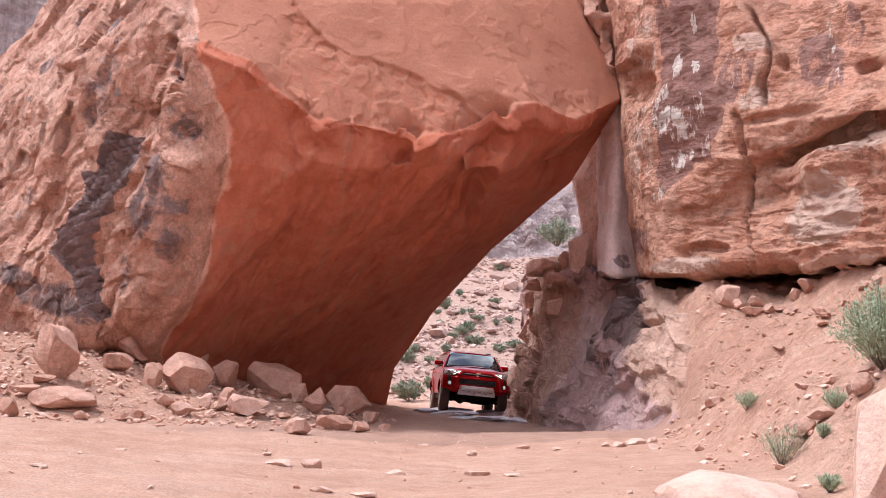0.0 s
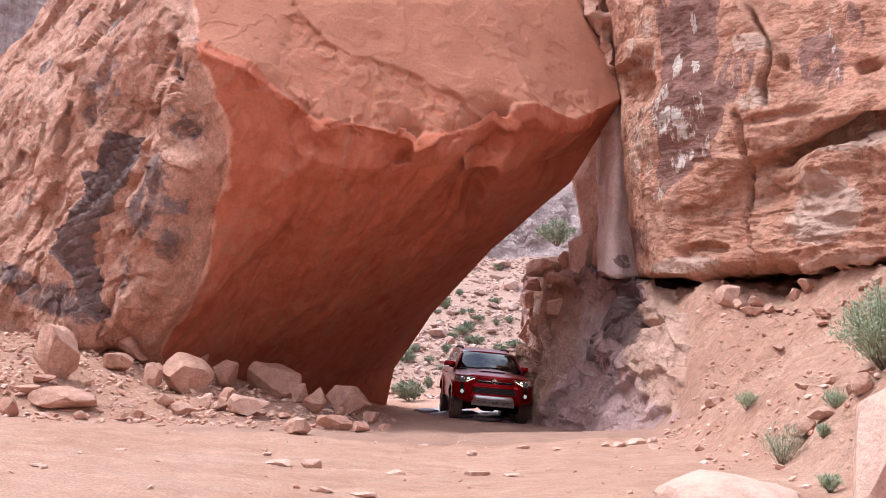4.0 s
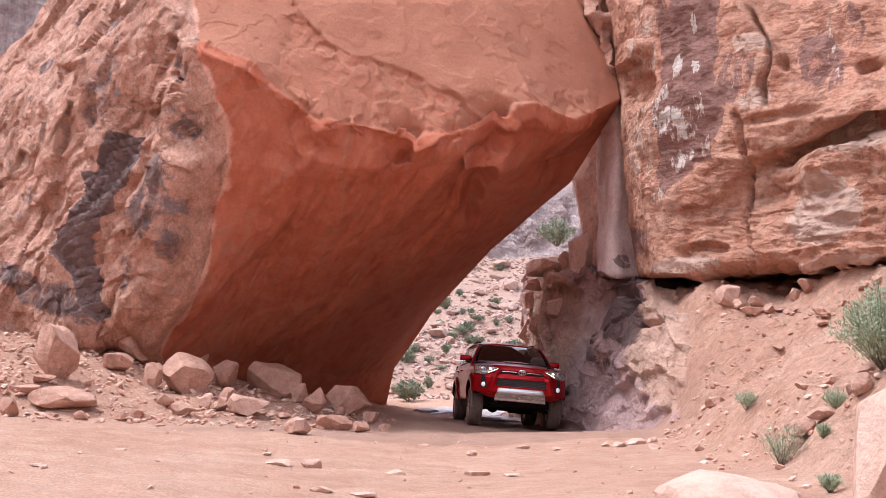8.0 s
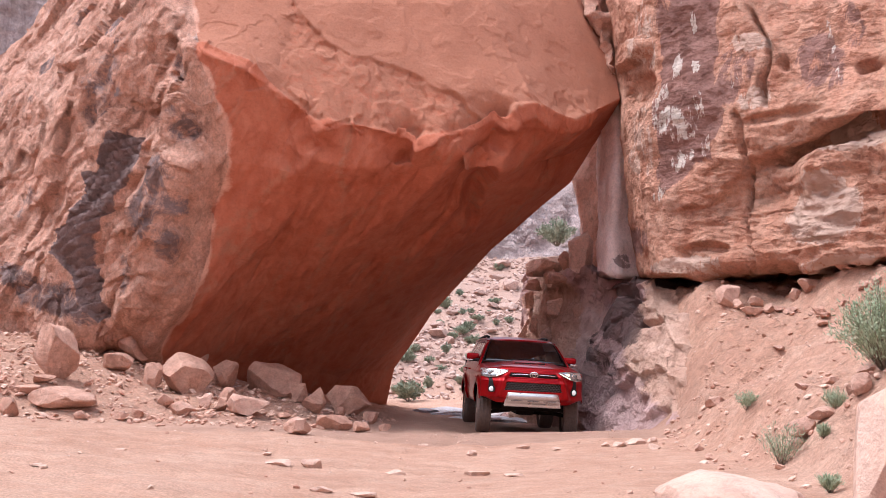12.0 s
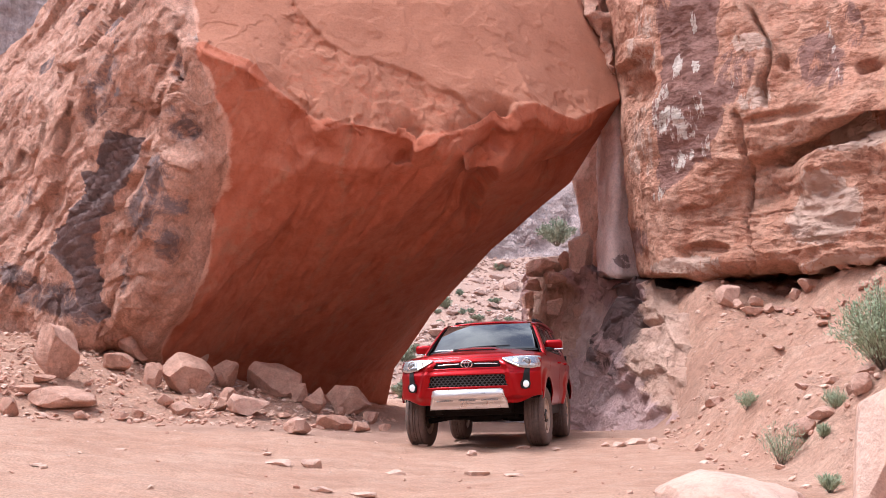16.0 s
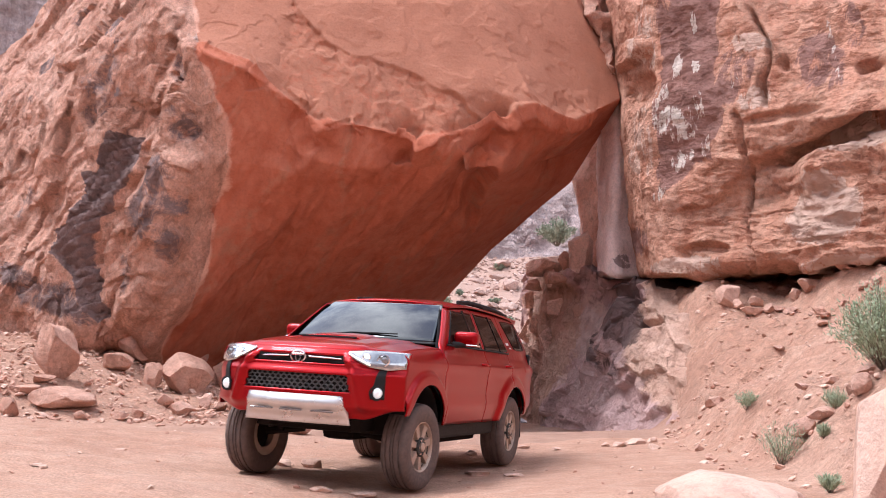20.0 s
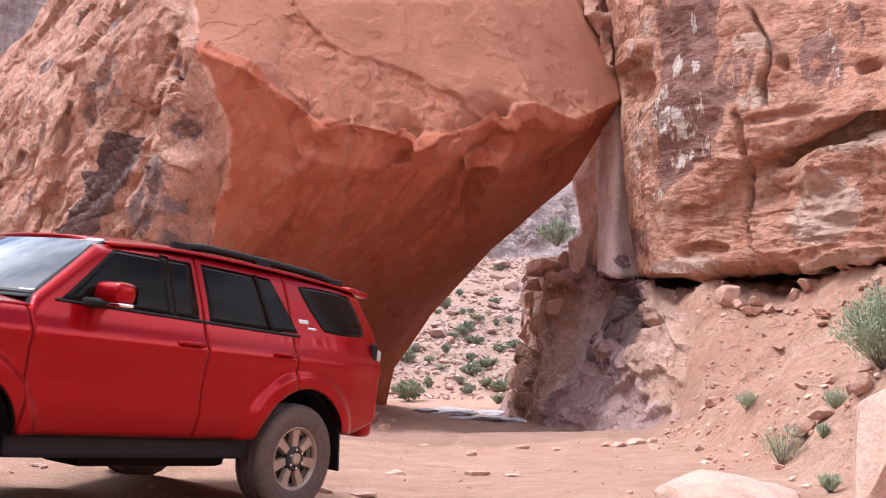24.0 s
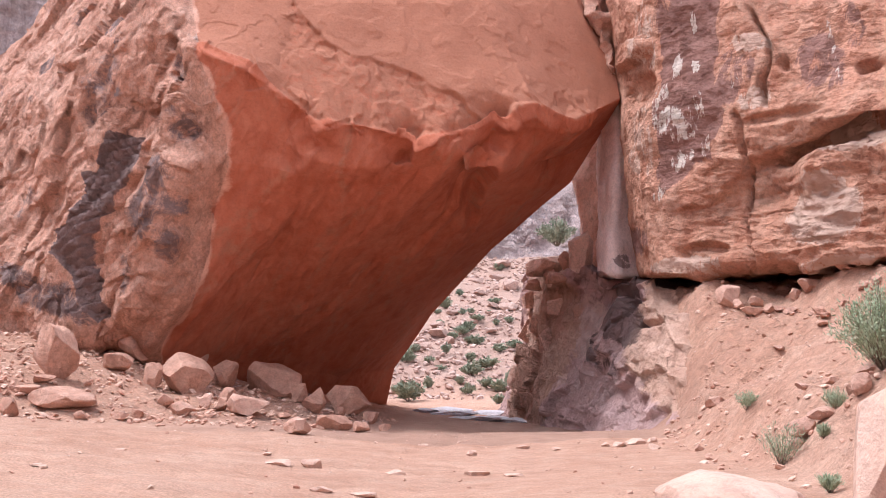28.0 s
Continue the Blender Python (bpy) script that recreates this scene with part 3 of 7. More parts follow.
    band = upper * smooth(line + 0.02, line - 0.02, p[:, 2]) * smooth(-3.3, -2.9, p[:, 0])
    d += band * (-0.06 + 0.05 * plates(wp, 1.4, seed=47, stretch=(0.9, 0.4, 1.2)) + 0.045 * plates(wp, 3.6, seed=48, stretch=(1.1, 0.4, 0.8)) * (0.3 + smooth(0.9, 0.1, np.abs(p[:, 2] - line))) + 0.05 * facets(p, 1.1, seed=59) * smooth(0.55, 0.0, np.abs(p[:, 2] - line)))
    d += (1 - left) * (0.10 * facets(p, 1.7, seed=45, stretch=(0.8, 1, 1.2)) + 0.08 * plates(wp, 1.5, seed=44, stretch=(1.2, 0.6, 0.6), tilt=0.9) + 0.05 * plates(wp, 3.5, seed=29, stretch=(1.3, 0.6, 0.6))) * np.exp(-((v - 116) / 16.0) ** 2)
    # underside: long shallow flutes down the slope
    q = np.stack([p[:, 0] - 0.75 * p[:, 2], p[:, 1] * 0.3, p[:, 2] * 0.25 + p[:, 0] * 0.2], 1)
    d += under * (0.15 * ridged(q, 0.6, 4, 0.5, seed=51) + 0.012 * fbm(p, 5, 3, seed=52))
    d += under * (0.26 * facets(p, 0.55, seed=53) + 0.05 * plates(q, 1.3, seed=54, stretch=(0.8, 1, 0.8), tilt=0.9)) * smooth(270, 120, v)
    # hollows in the flank
    for c, r, deep in (((-5.15, 20.35, 7.11), (0.13, 0.6, 0.17), 0.55), ((-5.38, 20.38, 5.80), (0.22, 0.6, 0.13), 0.45), ((-5.62, 20.50, 5.84), (0.12, 0.6, 0.10), 0.35), ((-4.97, 20.17, 6.58), (0.2, 0.6, 0.34), 0.16), ((-4.86, 20.10, 6.75), (0.08, 0.5, 0.08), 0.25), ((-5.05, 20.20, 6.48), (0.07, 0.5, 0.07), 0.25), ((-4.93, 20.15, 6.36), (0.06, 0.5, 0.05), 0.25), ((-6.98, 21.41, 6.04), (0.18, 0.7, 0.5), 0.22), ((-7.91, 22.72, 7.26), (0.5, 0.9, 0.12), 0.2), ((-4.75, 20.06, 5.32), (0.28, 0.7, 0.20), 0.14)):
        d -= deep * smooth(0, 0.6, near(p, c, r)) * left
    wq = p + 0.10 * np.stack([fbm(p, 1.6, 3, seed=55), 0 * d, fbm(p, 1.6, 3, seed=56)], 1)
    # the smooth trough that winds down beside the dark patch, and the lump that overhangs it
    trough = [(-5.58, 20.36, 5.06), (-5.63, 20.33, 4.64), (-5.79, 20.35, 4.38), (-6.00, 20.44, 4.18), (-6.19, 20.51, 3.86), (-6.37, 20.77, 3.63), (-6.62, 21.16, 3.35), (-6.68, 21.32, 3.03)]
    groove = np.zeros(len(p))
    for q0, q1 in zip(trough, trough[1:]):
        a0, a1 = np.array(q0)[[0, 2]], np.array(q1)[[0, 2]]
        rel = wq[:, [0, 2]] - a0
        t = np.clip(rel @ (a1 - a0) / ((a1 - a0) @ (a1 - a0)), 0, 1)
        off = np.linalg.norm(rel - t[:, None] * (a1 - a0), axis=1)
        groove = np.maximum(groove, smooth(0.22, 0.06, off))
    d -= 0.20 * groove * left
    d += 0.16 * left * smooth(-0.1, 0.3, inside(wq, [(-5.37, 20.29, 5.05), (-4.88, 20.06, 5.04), (-4.27, 20.16, 5.02), (-4.27, 20.47, 4.35), (-4.58, 20.77, 3.41), (-5.38, 21.48, 2.38), (-5.94, 22.07, 1.62), (-6.27, 21.71, 1.94), (-6.53, 21.58, 2.61), (-6.47, 21.03, 3.11), (-6.09, 20.54, 3.71), (-5.74, 20.38, 4.33)]))
    # dark varnish: the rippled band, the sheet at its foot, and blotches
    band_dark = inside(wq, [(-6.42, 20.93, 5.42), (-5.76, 20.63, 5.36), (-5.78, 20.44, 4.94), (-5.93, 20.40, 4.39), (-6.19, 20.42, 4.18), (-6.26, 20.50, 3.90), (-6.47, 20.65, 3.78), (-6.66, 21.16, 3.35), (-6.62, 21.32, 2.92), (-6.57, 21.56, 2.38), (-6.36, 21.65, 1.94), (-6.64, 21.67, 1.83), (-6.91, 21.61, 2.16), (-7.04, 21.45, 2.60), (-7.29, 21.34, 2.92), (-7.54, 21.36, 3.26), (-7.82, 21.58, 3.67), (-7.14, 20.96, 3.71), (-7.04, 21.25, 4.36), (-7.20, 21.45, 4.79), (-6.72, 20.92, 4.75), (-6.58, 20.85, 4.90), (-6.60, 20.84, 5.16)])
    sheet_dark = inside(wq, [(-9.26, 22.75, 3.23), (-8.44, 21.86, 2.97), (-8.06, 21.79, 2.73), (-7.45, 21.50, 2.65), (-7.04, 21.45, 2.60), (-6.64, 21.65, 1.88), (-6.40, 21.83, 1.72), (-7.04, 21.88, 1.78), (-7.78, 22.03, 1.95), (-8.34, 22.32, 2.02), (-8.67, 22.23, 2.31), (-9.08, 22.36, 2.66)])
    behind = inside(wq, [(-5.57, 20.34, 4.97), (-5.11, 20.12, 5.01), (-4.89, 20.05, 4.75), (-4.93, 20.12, 4.18), (-4.73, 20.17, 4.30), (-4.73, 20.45, 3.70), (-4.93, 20.37, 3.79), (-5.13, 20.35, 3.74), (-5.39, 20.59, 3.18), (-5.58, 20.59, 3.17), (-5.90, 20.65, 3.56), (-5.81, 20.44, 4.18), (-5.60, 20.37, 4.38)])
    stain = np.maximum(np.maximum(smooth(-0.05, 0.06, band_dark) * 1.3, smooth(-0.15, 0.2, sheet_dark) * 0.64), smooth(-0.10, 0.2, behind) * 0.62)
    for c, r, w in (((-4.75, 20.06, 5.32), (0.26, 2, 0.20), 0.9), ((-9.00, 24.10, 7.78), (0.34, 3, 0.50), 0.75), ((-6.94, 22.02, 7.91), (0.42, 3, 0.55), 0.7), ((-7.98, 23.51, 8.63), (0.40, 3, 0.30), 0.65), ((-6.98, 21.41, 6.04), (0.22, 3, 0.55), 0.55), ((-6.25, 21.00, 6.28), (0.14, 2, 0.12), 0.8), ((-4.97, 20.17, 6.58), (0.19, 2, 0.36), 0.72), ((-5.18, 20.59, 3.28), (0.25, 2, 0.45), 0.6), ((-5.93, 21.02, 2.89), (0.22, 2, 0.55), 0.6), ((-8.60, 22.60, 4.30), (0.5, 2, 0.5), 0.5)):
        stain = np.maximum(stain, 0.78 * w * smooth(-0.4, 0.5, near(wq, c, r)))
    stain = np.maximum(stain, 0.13 + 0.50 * fbm(p, 0.55, 3, seed=50))
    stain *= left * (1 - 0.95 * groove)
    # ripple ledges across the dark band
    ripple = smooth(-0.02, 0.06, band_dark) * left
    w = (p[:, 2] - 0.30 * p[:, 0] + 0.18 * np.clip(-p[:, 0] - 6.4, 0, 2) ** 2 + 0.06 * fbm(p, 1.5, 2, seed=61)) / 0.20
    w2 = (p[:, 0] + 0.45 * p[:, 2] + 0.08 * fbm(p, 1.7, 2, seed=62)) / 0.17
    tablet = smooth(0.0, 0.22, np.abs((w2 + 0.5 * np.floor(w)) % 1.0 - 0.5)) * smooth(3.6, 4.4, p[:, 2])
    d += ripple * (-0.15 + 0.10 * (w % 1.0) ** 0.6 + 0.06 * tablet)
    # creases that run up the underside and break its edge
    for c0, c1, deep, wide in (((-0.92, 21.00, 4.77), (-0.39, 20.50, 5.37), 0.22, 0.22), ((-2.87, 20.80, 4.73), (-2.40, 20.40, 5.07), 0.14, 0.2), ((0.07, 21.00, 5.12), (0.37, 20.70, 5.42), 0.12, 0.15), ((0.70, 22.30, 4.40), (1.28, 20.90, 5.86), 0.42, 0.34), ((-2.15, 22.50, 3.61), (-1.39, 21.40, 4.50), 0.10, 0.16),
                               ((-0.55, 24.00, 3.66), (0.75, 21.80, 4.91), 0.12, 0.3), ((-3.56, 22.60, 3.03), (-2.68, 21.00, 4.43), 0.08, 0.25), ((-1.60, 22.40, 3.90), (-0.70, 21.00, 4.95), 0.10, 0.14)):
        a0, a1 = np.array(c0)[[0, 2]], np.array(c1)[[0, 2]]
        rel = wq[:, [0, 2]] - a0
        t = rel @ (a1 - a0) / ((a1 - a0) @ (a1 - a0))
        side = (rel[:, 0] * (a1 - a0)[1] - rel[:, 1] * (a1 - a0)[0]) / np.linalg.norm(a1 - a0)
        d -= (1 - left) * deep * np.where(side < 0, smooth(-wide * 3, 0, side), smooth(wide * 0.35, 0, side)) * smooth(-0.35, 0.1, t) * smooth(1.25, 0.95, t)
    d *= 0.15 + 0.85 * smooth(n_left + n_front - 4, n_left + n_front - 70, u)
    p2 = p + nrm.reshape(-1, 3) * d[:, None]
    edge = np.exp(-((u - n_left) / 16.0) ** 2)
    pale = left * (0.22 + 0.3 * fbm(p, 0.8, 3, seed=63)) * 0.6
    pale += upper * (0.80 - 0.22 * band) + under * 0.30 * ridged(q, 1.1, 3, 0.55, seed=57)
    flank = smooth(n_left + 22, n_left + 2, u + 10 * fbm(p, 1.4, 3, seed=58)) * (0.75 + 0.25 * edge)
    ob = grid_mesh("giant_boulder", p2.reshape(nv, nu, 3), ROCK_FACE, [("stain", stain), ("pale", pale), ("other", flank)])
    ob.data.materials.append(ROCK_FLANK)
    ui = np.arange(nu - 1)[None].repeat(nv - 1, 0).reshape(-1)
    ob.data.polygons.foreach_set("material_index", (ui < n_left + 8).astype(np.int32))
    return tagged(ob, "giant tilted red sandstone boulder overhanging the track with dark weathered flank", "boulder")


boulder = build_boulder()

# ---- the canyon wall beside the track ----


def wall_sheet(name, rows, counts, material, relief, label, category="cliff", blurs=2, kind="", stains_and_shade=(), pales=(), flakes=(), others=(), dark=None):
    """A rock face lofted through rows of points, with relief(p, u, v) along its normals."""
    g = blur(loft(rows, counts), blurs)
    nv, nu = g.shape[:2]
    nrm = grid_normals(g).reshape(-1, 3)
    p = g.reshape(-1, 3)
    u = (np.arange(nu)[None].repeat(nv, 0) / (nu - 1)).reshape(-1)
    v = (np.arange(nv)[:, None].repeat(nu, 1) / (nv - 1)).reshape(-1)
    p2 = p + nrm * relief(p, u, v)[:, None]
    at = []
    for key, spots in (("stain", stains_and_shade), ("pale", pales), ("flake", flakes), ("other", others)):
        a = np.zeros(len(p))
        for c, r, w in spots:
            a = np.maximum(a, w * smooth(-0.1, 0.5, near(p, c, r)))
        if key == "stain" and dark:
            a = np.maximum(a, 1.0 * smooth(-0.12, 0.15, inside(p + 0.22 * np.stack([fbm(p, 1.1, 4, 0.6, seed=98), 0 * a, fbm(p, 1.1, 4, 0.6, seed=99)], 1), dark)))
        at.append((key, a))
    ob = grid_mesh(name, p2.reshape(nv, nu, 3), material, at)
    return tagged(ob, label, category, kind=kind)


def upper_wall_relief(p, u, v):
    beds = 0.5 + 0.5 * fbm(p, 0.35, 2, seed=71)
    zz = p[:, 2] + 0.25 * fbm(p, 0.5, 2, seed=72)
    d = 0.25 * fbm(p, 0.4, 4, 0.5, seed=73)
    rough = smooth(0.40, 0.55, v + 0.06 * fbm(p, 0.9, 2, seed=70)) * smooth(4.0, 5.2, p[:, 0])
    step = facets(p + 0.2 * fbm(p, 0.8, 2, seed=69)[:, None], 1.25, seed=74, stretch=(0.6, 0.6, 1.7), tilt=0.8)
    d += rough * (0.34 * step + 0.13 * facets(p, 3.2, seed=79, stretch=(0.6, 0.6, 1.6)) + 0.04 * facets(p, 8.0, seed=66, stretch=(0.6, 0.6, 1.5)) + 0.05 * ridged(p, 1.1, 3, 0.6, seed=75, stretch=(0.5, 0.5, 2.4)) + 0.10 * ((zz * 1.6 + 0.6 * fbm(p, 0.8, 3, seed=67)) % 1.0) ** 1.5 * beds)
    d += (1 - rough) * (0.03 * fbm(p, 1.5, 4, seed=76) + 0.13 * facets(p, 0.9, seed=77, stretch=(1.2, 1.2, 0.45)) + 0.05 * facets(p, 2.5, seed=68, stretch=(1.3, 1.3, 0.5)))
    d += 0.012 * fbm(p, 9, 3, seed=78)
    # the leaning overhang with the block under it
    zl = np.interp(p[:, 0], [5.4, 6.17, 7.09, 9], [4.55, 4.63, 4.89, 5.6]) + 0.06 * fbm(p, 1.5, 3, seed=64)
    d -= 0.55 * np.exp(-((p[:, 2] - zl) / 0.15) ** 2) * smooth(5.3, 6.4, p[:, 0])
    d += 0.35 * np.exp(-((p[:, 2] - zl + 0.62) / 0.36) ** 2) * smooth(6.1, 6.5, p[:, 0])
    # the capital and the neck of the round pillar
    d += 0.22 * smooth(0, 0.4, near(p, (3.79, 21.80, 7.34), (0.38, 1.6, 0.32))) - 0.16 * smooth(0, 0.5, near(p, (3.91, 21.40, 6.44), (0.3, 1.6, 0.4)))
    # upright cracks
    for x0, z0, z1 in ((5.45, 2.8, 5.6), (5.85, 5.6, 7.6)):
        d -= 0.24 * np.exp(-((p[:, 0] - x0 - 0.08 * np.sin(p[:, 2] * 3) - 0.05 * fbm(p, 2.0, 2, seed=65)) / 0.035) ** 2) * smooth(z0 - 0.1, z0 + 0.1, p[:, 2]) * smooth(z1 + 0.1, z1 - 0.1, p[:, 2])
    # the upper bench overhangs the bedded zone
    zb = np.interp(p[:, 0], [4.9, 5.6, 6.4, 8], [3.9, 4.62, 4.75, 4.9]) + 0.10 * fbm(p, 1.3, 3, seed=60)
    d += 0.14 * smooth(zb - 0.03, zb + 0.04, p[:, 2]) * smooth(zb + 1.4, zb + 0.4, p[:, 2]) * smooth(4.2, 4.8, p[:, 0]) * smooth(7.0, 6.2, p[:, 0])
    # pockets and the leaning overhang
    for c, r, deep in (((6.09, 18.60, 6.48), (0.16, 0.8, 0.42), 0.5), ((7.18, 17.60, 6.04), (0.3, 0.9, 0.25), 0.4), ((4.74, 20.00, 3.06), (0.55, 0.9, 0.22), 0.2), ((6.52, 18.20, 3.93), (0.16, 0.7, 0.25), 0.2),
                       ((3.87, 20.80, 4.23), (0.12, 0.9, 0.2), 0.25), ((5.90, 18.80, 5.37), (0.8, 1.2, 0.14), 0.15)):
        d -= deep * smooth(0, 0.5, near(p, c, r))
    return d


wall_upper = wall_sheet("cliff", [
    ([[(4.60, 30.00, 12.60), (4.20, 24.20, 11.20)], [(4.20, 24.20, 11.20), (5.74, 22.50, 10.80), (8.93, 20.00, 10.20), (10.08, 14.00, 8.40)]],),
    ([[(3.95, 29.00, 10.89), (3.60, 22.60, 8.71)], [(3.60, 22.60, 8.71), (4.13, 21.20, 8.23), (5.55, 20.20, 7.89), (7.60, 18.40, 7.28), (8.75, 12.50, 5.26)]],),
    ([[(4.23, 29.00, 9.00), (3.65, 22.40, 7.18)], [(3.65, 22.40, 7.18), (4.06, 21.00, 6.79), (5.40, 19.80, 6.46), (7.38, 18.00, 5.96), (8.50, 12.20, 4.50)]],),
    ([[(4.36, 29.00, 7.75), (3.69, 22.20, 6.16)], [(3.69, 22.20, 6.16), (4.04, 21.00, 5.89), (5.35, 19.70, 5.58), (6.35, 18.40, 5.13), (7.10, 17.20, 5.09), (8.22, 11.80, 4.38)]],),
    ([[(4.42, 29.00, 6.51), (3.77, 22.20, 5.22)], [(3.77, 22.20, 5.22), (4.03, 21.00, 4.99), (5.36, 19.80, 4.87), (6.47, 18.80, 4.69), (7.41, 18.00, 4.80), (8.47, 12.20, 4.17)]],),
    ([[(4.55, 29.00, 4.97), (3.86, 22.30, 4.06)], [(3.86, 22.30, 4.06), (4.01, 21.00, 3.88), (5.30, 19.70, 3.80), (6.33, 18.50, 3.63), (7.12, 17.40, 3.66), (8.13, 11.80, 3.12)]],),
    ([[(4.83, 29.00, 3.49), (4.04, 22.00, 2.84)], [(4.04, 22.00, 2.84), (4.09, 20.70, 2.67), (4.78, 20.10, 2.62), (4.83, 20.00, 2.82), (6.12, 18.60, 2.75), (6.18, 18.40, 2.54), (7.04, 17.30, 2.72), (8.07, 11.80, 2.25)]],),
    ([[(4.90, 29.00, 3.31), (4.41, 23.60, 2.80)], [(4.45, 23.80, 2.87), (4.80, 23.40, 2.86), (6.15, 23.00, 2.95), (7.30, 21.80, 2.87), (7.64, 18.80, 2.69), (9.21, 13.50, 2.21)]],),
    ([[(4.86, 29.00, 1.36), (4.34, 23.40, 1.17)], [(4.34, 23.40, 1.17), (4.60, 22.60, 1.05), (5.83, 22.00, 1.05), (6.90, 20.80, 1.05), (7.41, 18.40, 1.04), (9.13, 13.50, 1.03)]],),
], ((30, 420), (16, 60, 50, 46, 56, 60, 16, 30)), ROCK_WALL, upper_wall_relief, "tall bedded red sandstone canyon wall with dark varnish and pale scars", stains_and_shade=(
    ((5.35, 19.60, 6.40), (0.5, 2, 0.7), 0.55), ((6.59, 18.40, 6.37), (0.5, 2, 0.9), 0.62), ((4.51, 20.40, 7.62), (0.6, 2, 1.0), 0.6), ((3.81, 21.80, 3.42), (0.3, 2, 0.5), 0.8), ((5.18, 19.80, 6.03), (0.4, 2, 0.35), 0.66), ((7.12, 18.20, 6.91), (0.3, 2, 0.8), 0.5)),
    dark=[(4.10, 20.60, 4.20), (4.15, 20.80, 6.29), (4.28, 21.00, 7.47), (4.60, 21.00, 8.39), (5.39, 20.20, 8.11), (5.23, 20.20, 7.23), (5.11, 20.20, 6.68), (5.17, 20.00, 5.71), (4.91, 20.00, 5.22), (4.98, 19.90, 4.73), (4.63, 20.20, 4.39), (4.30, 20.40, 4.12)],
    flakes=(((4.52, 20.40, 6.71), (0.12, 2, 0.34), 0.68), ((4.82, 20.30, 6.62), (0.09, 2, 0.21), 0.68), ((4.21, 20.60, 5.90), (0.10, 2, 0.59), 0.53), ((4.30, 20.50, 6.19), (0.17, 2, 0.28), 0.50), ((4.43, 20.50, 5.64), (0.37, 2, 0.34), 0.62), ((4.57, 20.40, 5.40), (0.34, 2, 0.25), 0.53), ((4.86, 20.20, 5.86), (0.09, 2, 0.42), 0.56), ((4.52, 20.40, 4.82), (0.15, 2, 0.25), 0.62), ((4.69, 20.30, 4.94), (0.09, 2, 0.17), 0.56), ((4.94, 20.20, 5.03), (0.09, 2, 0.35), 0.50), ((4.83, 20.50, 7.60), (0.07, 2, 0.42), 0.50), ((4.22, 20.50, 4.24), (0.17, 2, 0.21), 0.43), ((5.44, 19.60, 6.09), (0.17, 2, 0.28), 0.37), ((6.81, 18.20, 6.51), (0.07, 2, 1.26), 0.37)),
    pales=(((6.48, 18.40, 3.52), (0.7, 2, 0.8), 0.75), ((7.04, 18.00, 4.61), (0.8, 2, 0.35), 0.8), ((6.68, 18.00, 2.62), (0.9, 2, 0.2), 0.6), ((4.51, 20.40, 2.84), (0.9, 2, 0.25), 0.6), ((3.50, 22.60, 8.21), (0.12, 2, 0.7), 0.9), ((4.02, 21.30, 7.57), (0.22, 2, 1.2), 0.5), ((4.00, 21.30, 5.39), (0.25, 2, 1.2), 0.5), ((5.64, 19.60, 5.77), (0.35, 2, 0.35), 0.6), ((5.67, 19.60, 6.94), (0.5, 2, 0.3), 0.6)))


def mound_relief(p, u, v):
    q = np.stack([p[:, 0] + 0.35 * p[:, 2], p[:, 1], p[:, 2] * 0.45], 1)
    d = 0.20 * fbm(p, 0.6, 3, 0.5, seed=81) + 0.05 * ridged(q, 1.3, 4, 0.5, seed=82)
    q = q + 0.15 * np.stack([fbm(p, 1.2, 3, seed=87), 0 * d, fbm(p, 1.2, 3, seed=88)], 1)
    d += 0.26 * facets(q, 0.8, seed=83, tilt=0.9) + 0.20 * plates(q, 0.9, seed=85, stretch=(1.2, 0.5, 0.45), tilt=0.9) + 0.11 * plates(q, 2.2, seed=86, stretch=(1.2, 0.5, 0.45), tilt=0.9) + 0.04 * plates(q, 5.0, seed=89, stretch=(1.2, 0.5, 0.45)) + 0.01 * fbm(p, 8, 3, seed=84)
    for c, r, deep in (((3.49, 22.40, 2.67), (0.5, 1.2, 0.35), 0.4), ((3.77, 22.00, 2.41), (0.25, 1.2, 0.4), 0.25), ((3.98, 20.80, 1.71), (0.35, 0.8, 0.1), 0.2)):
        d -= deep * smooth(0, 0.5, near(p, c, r))
    return d


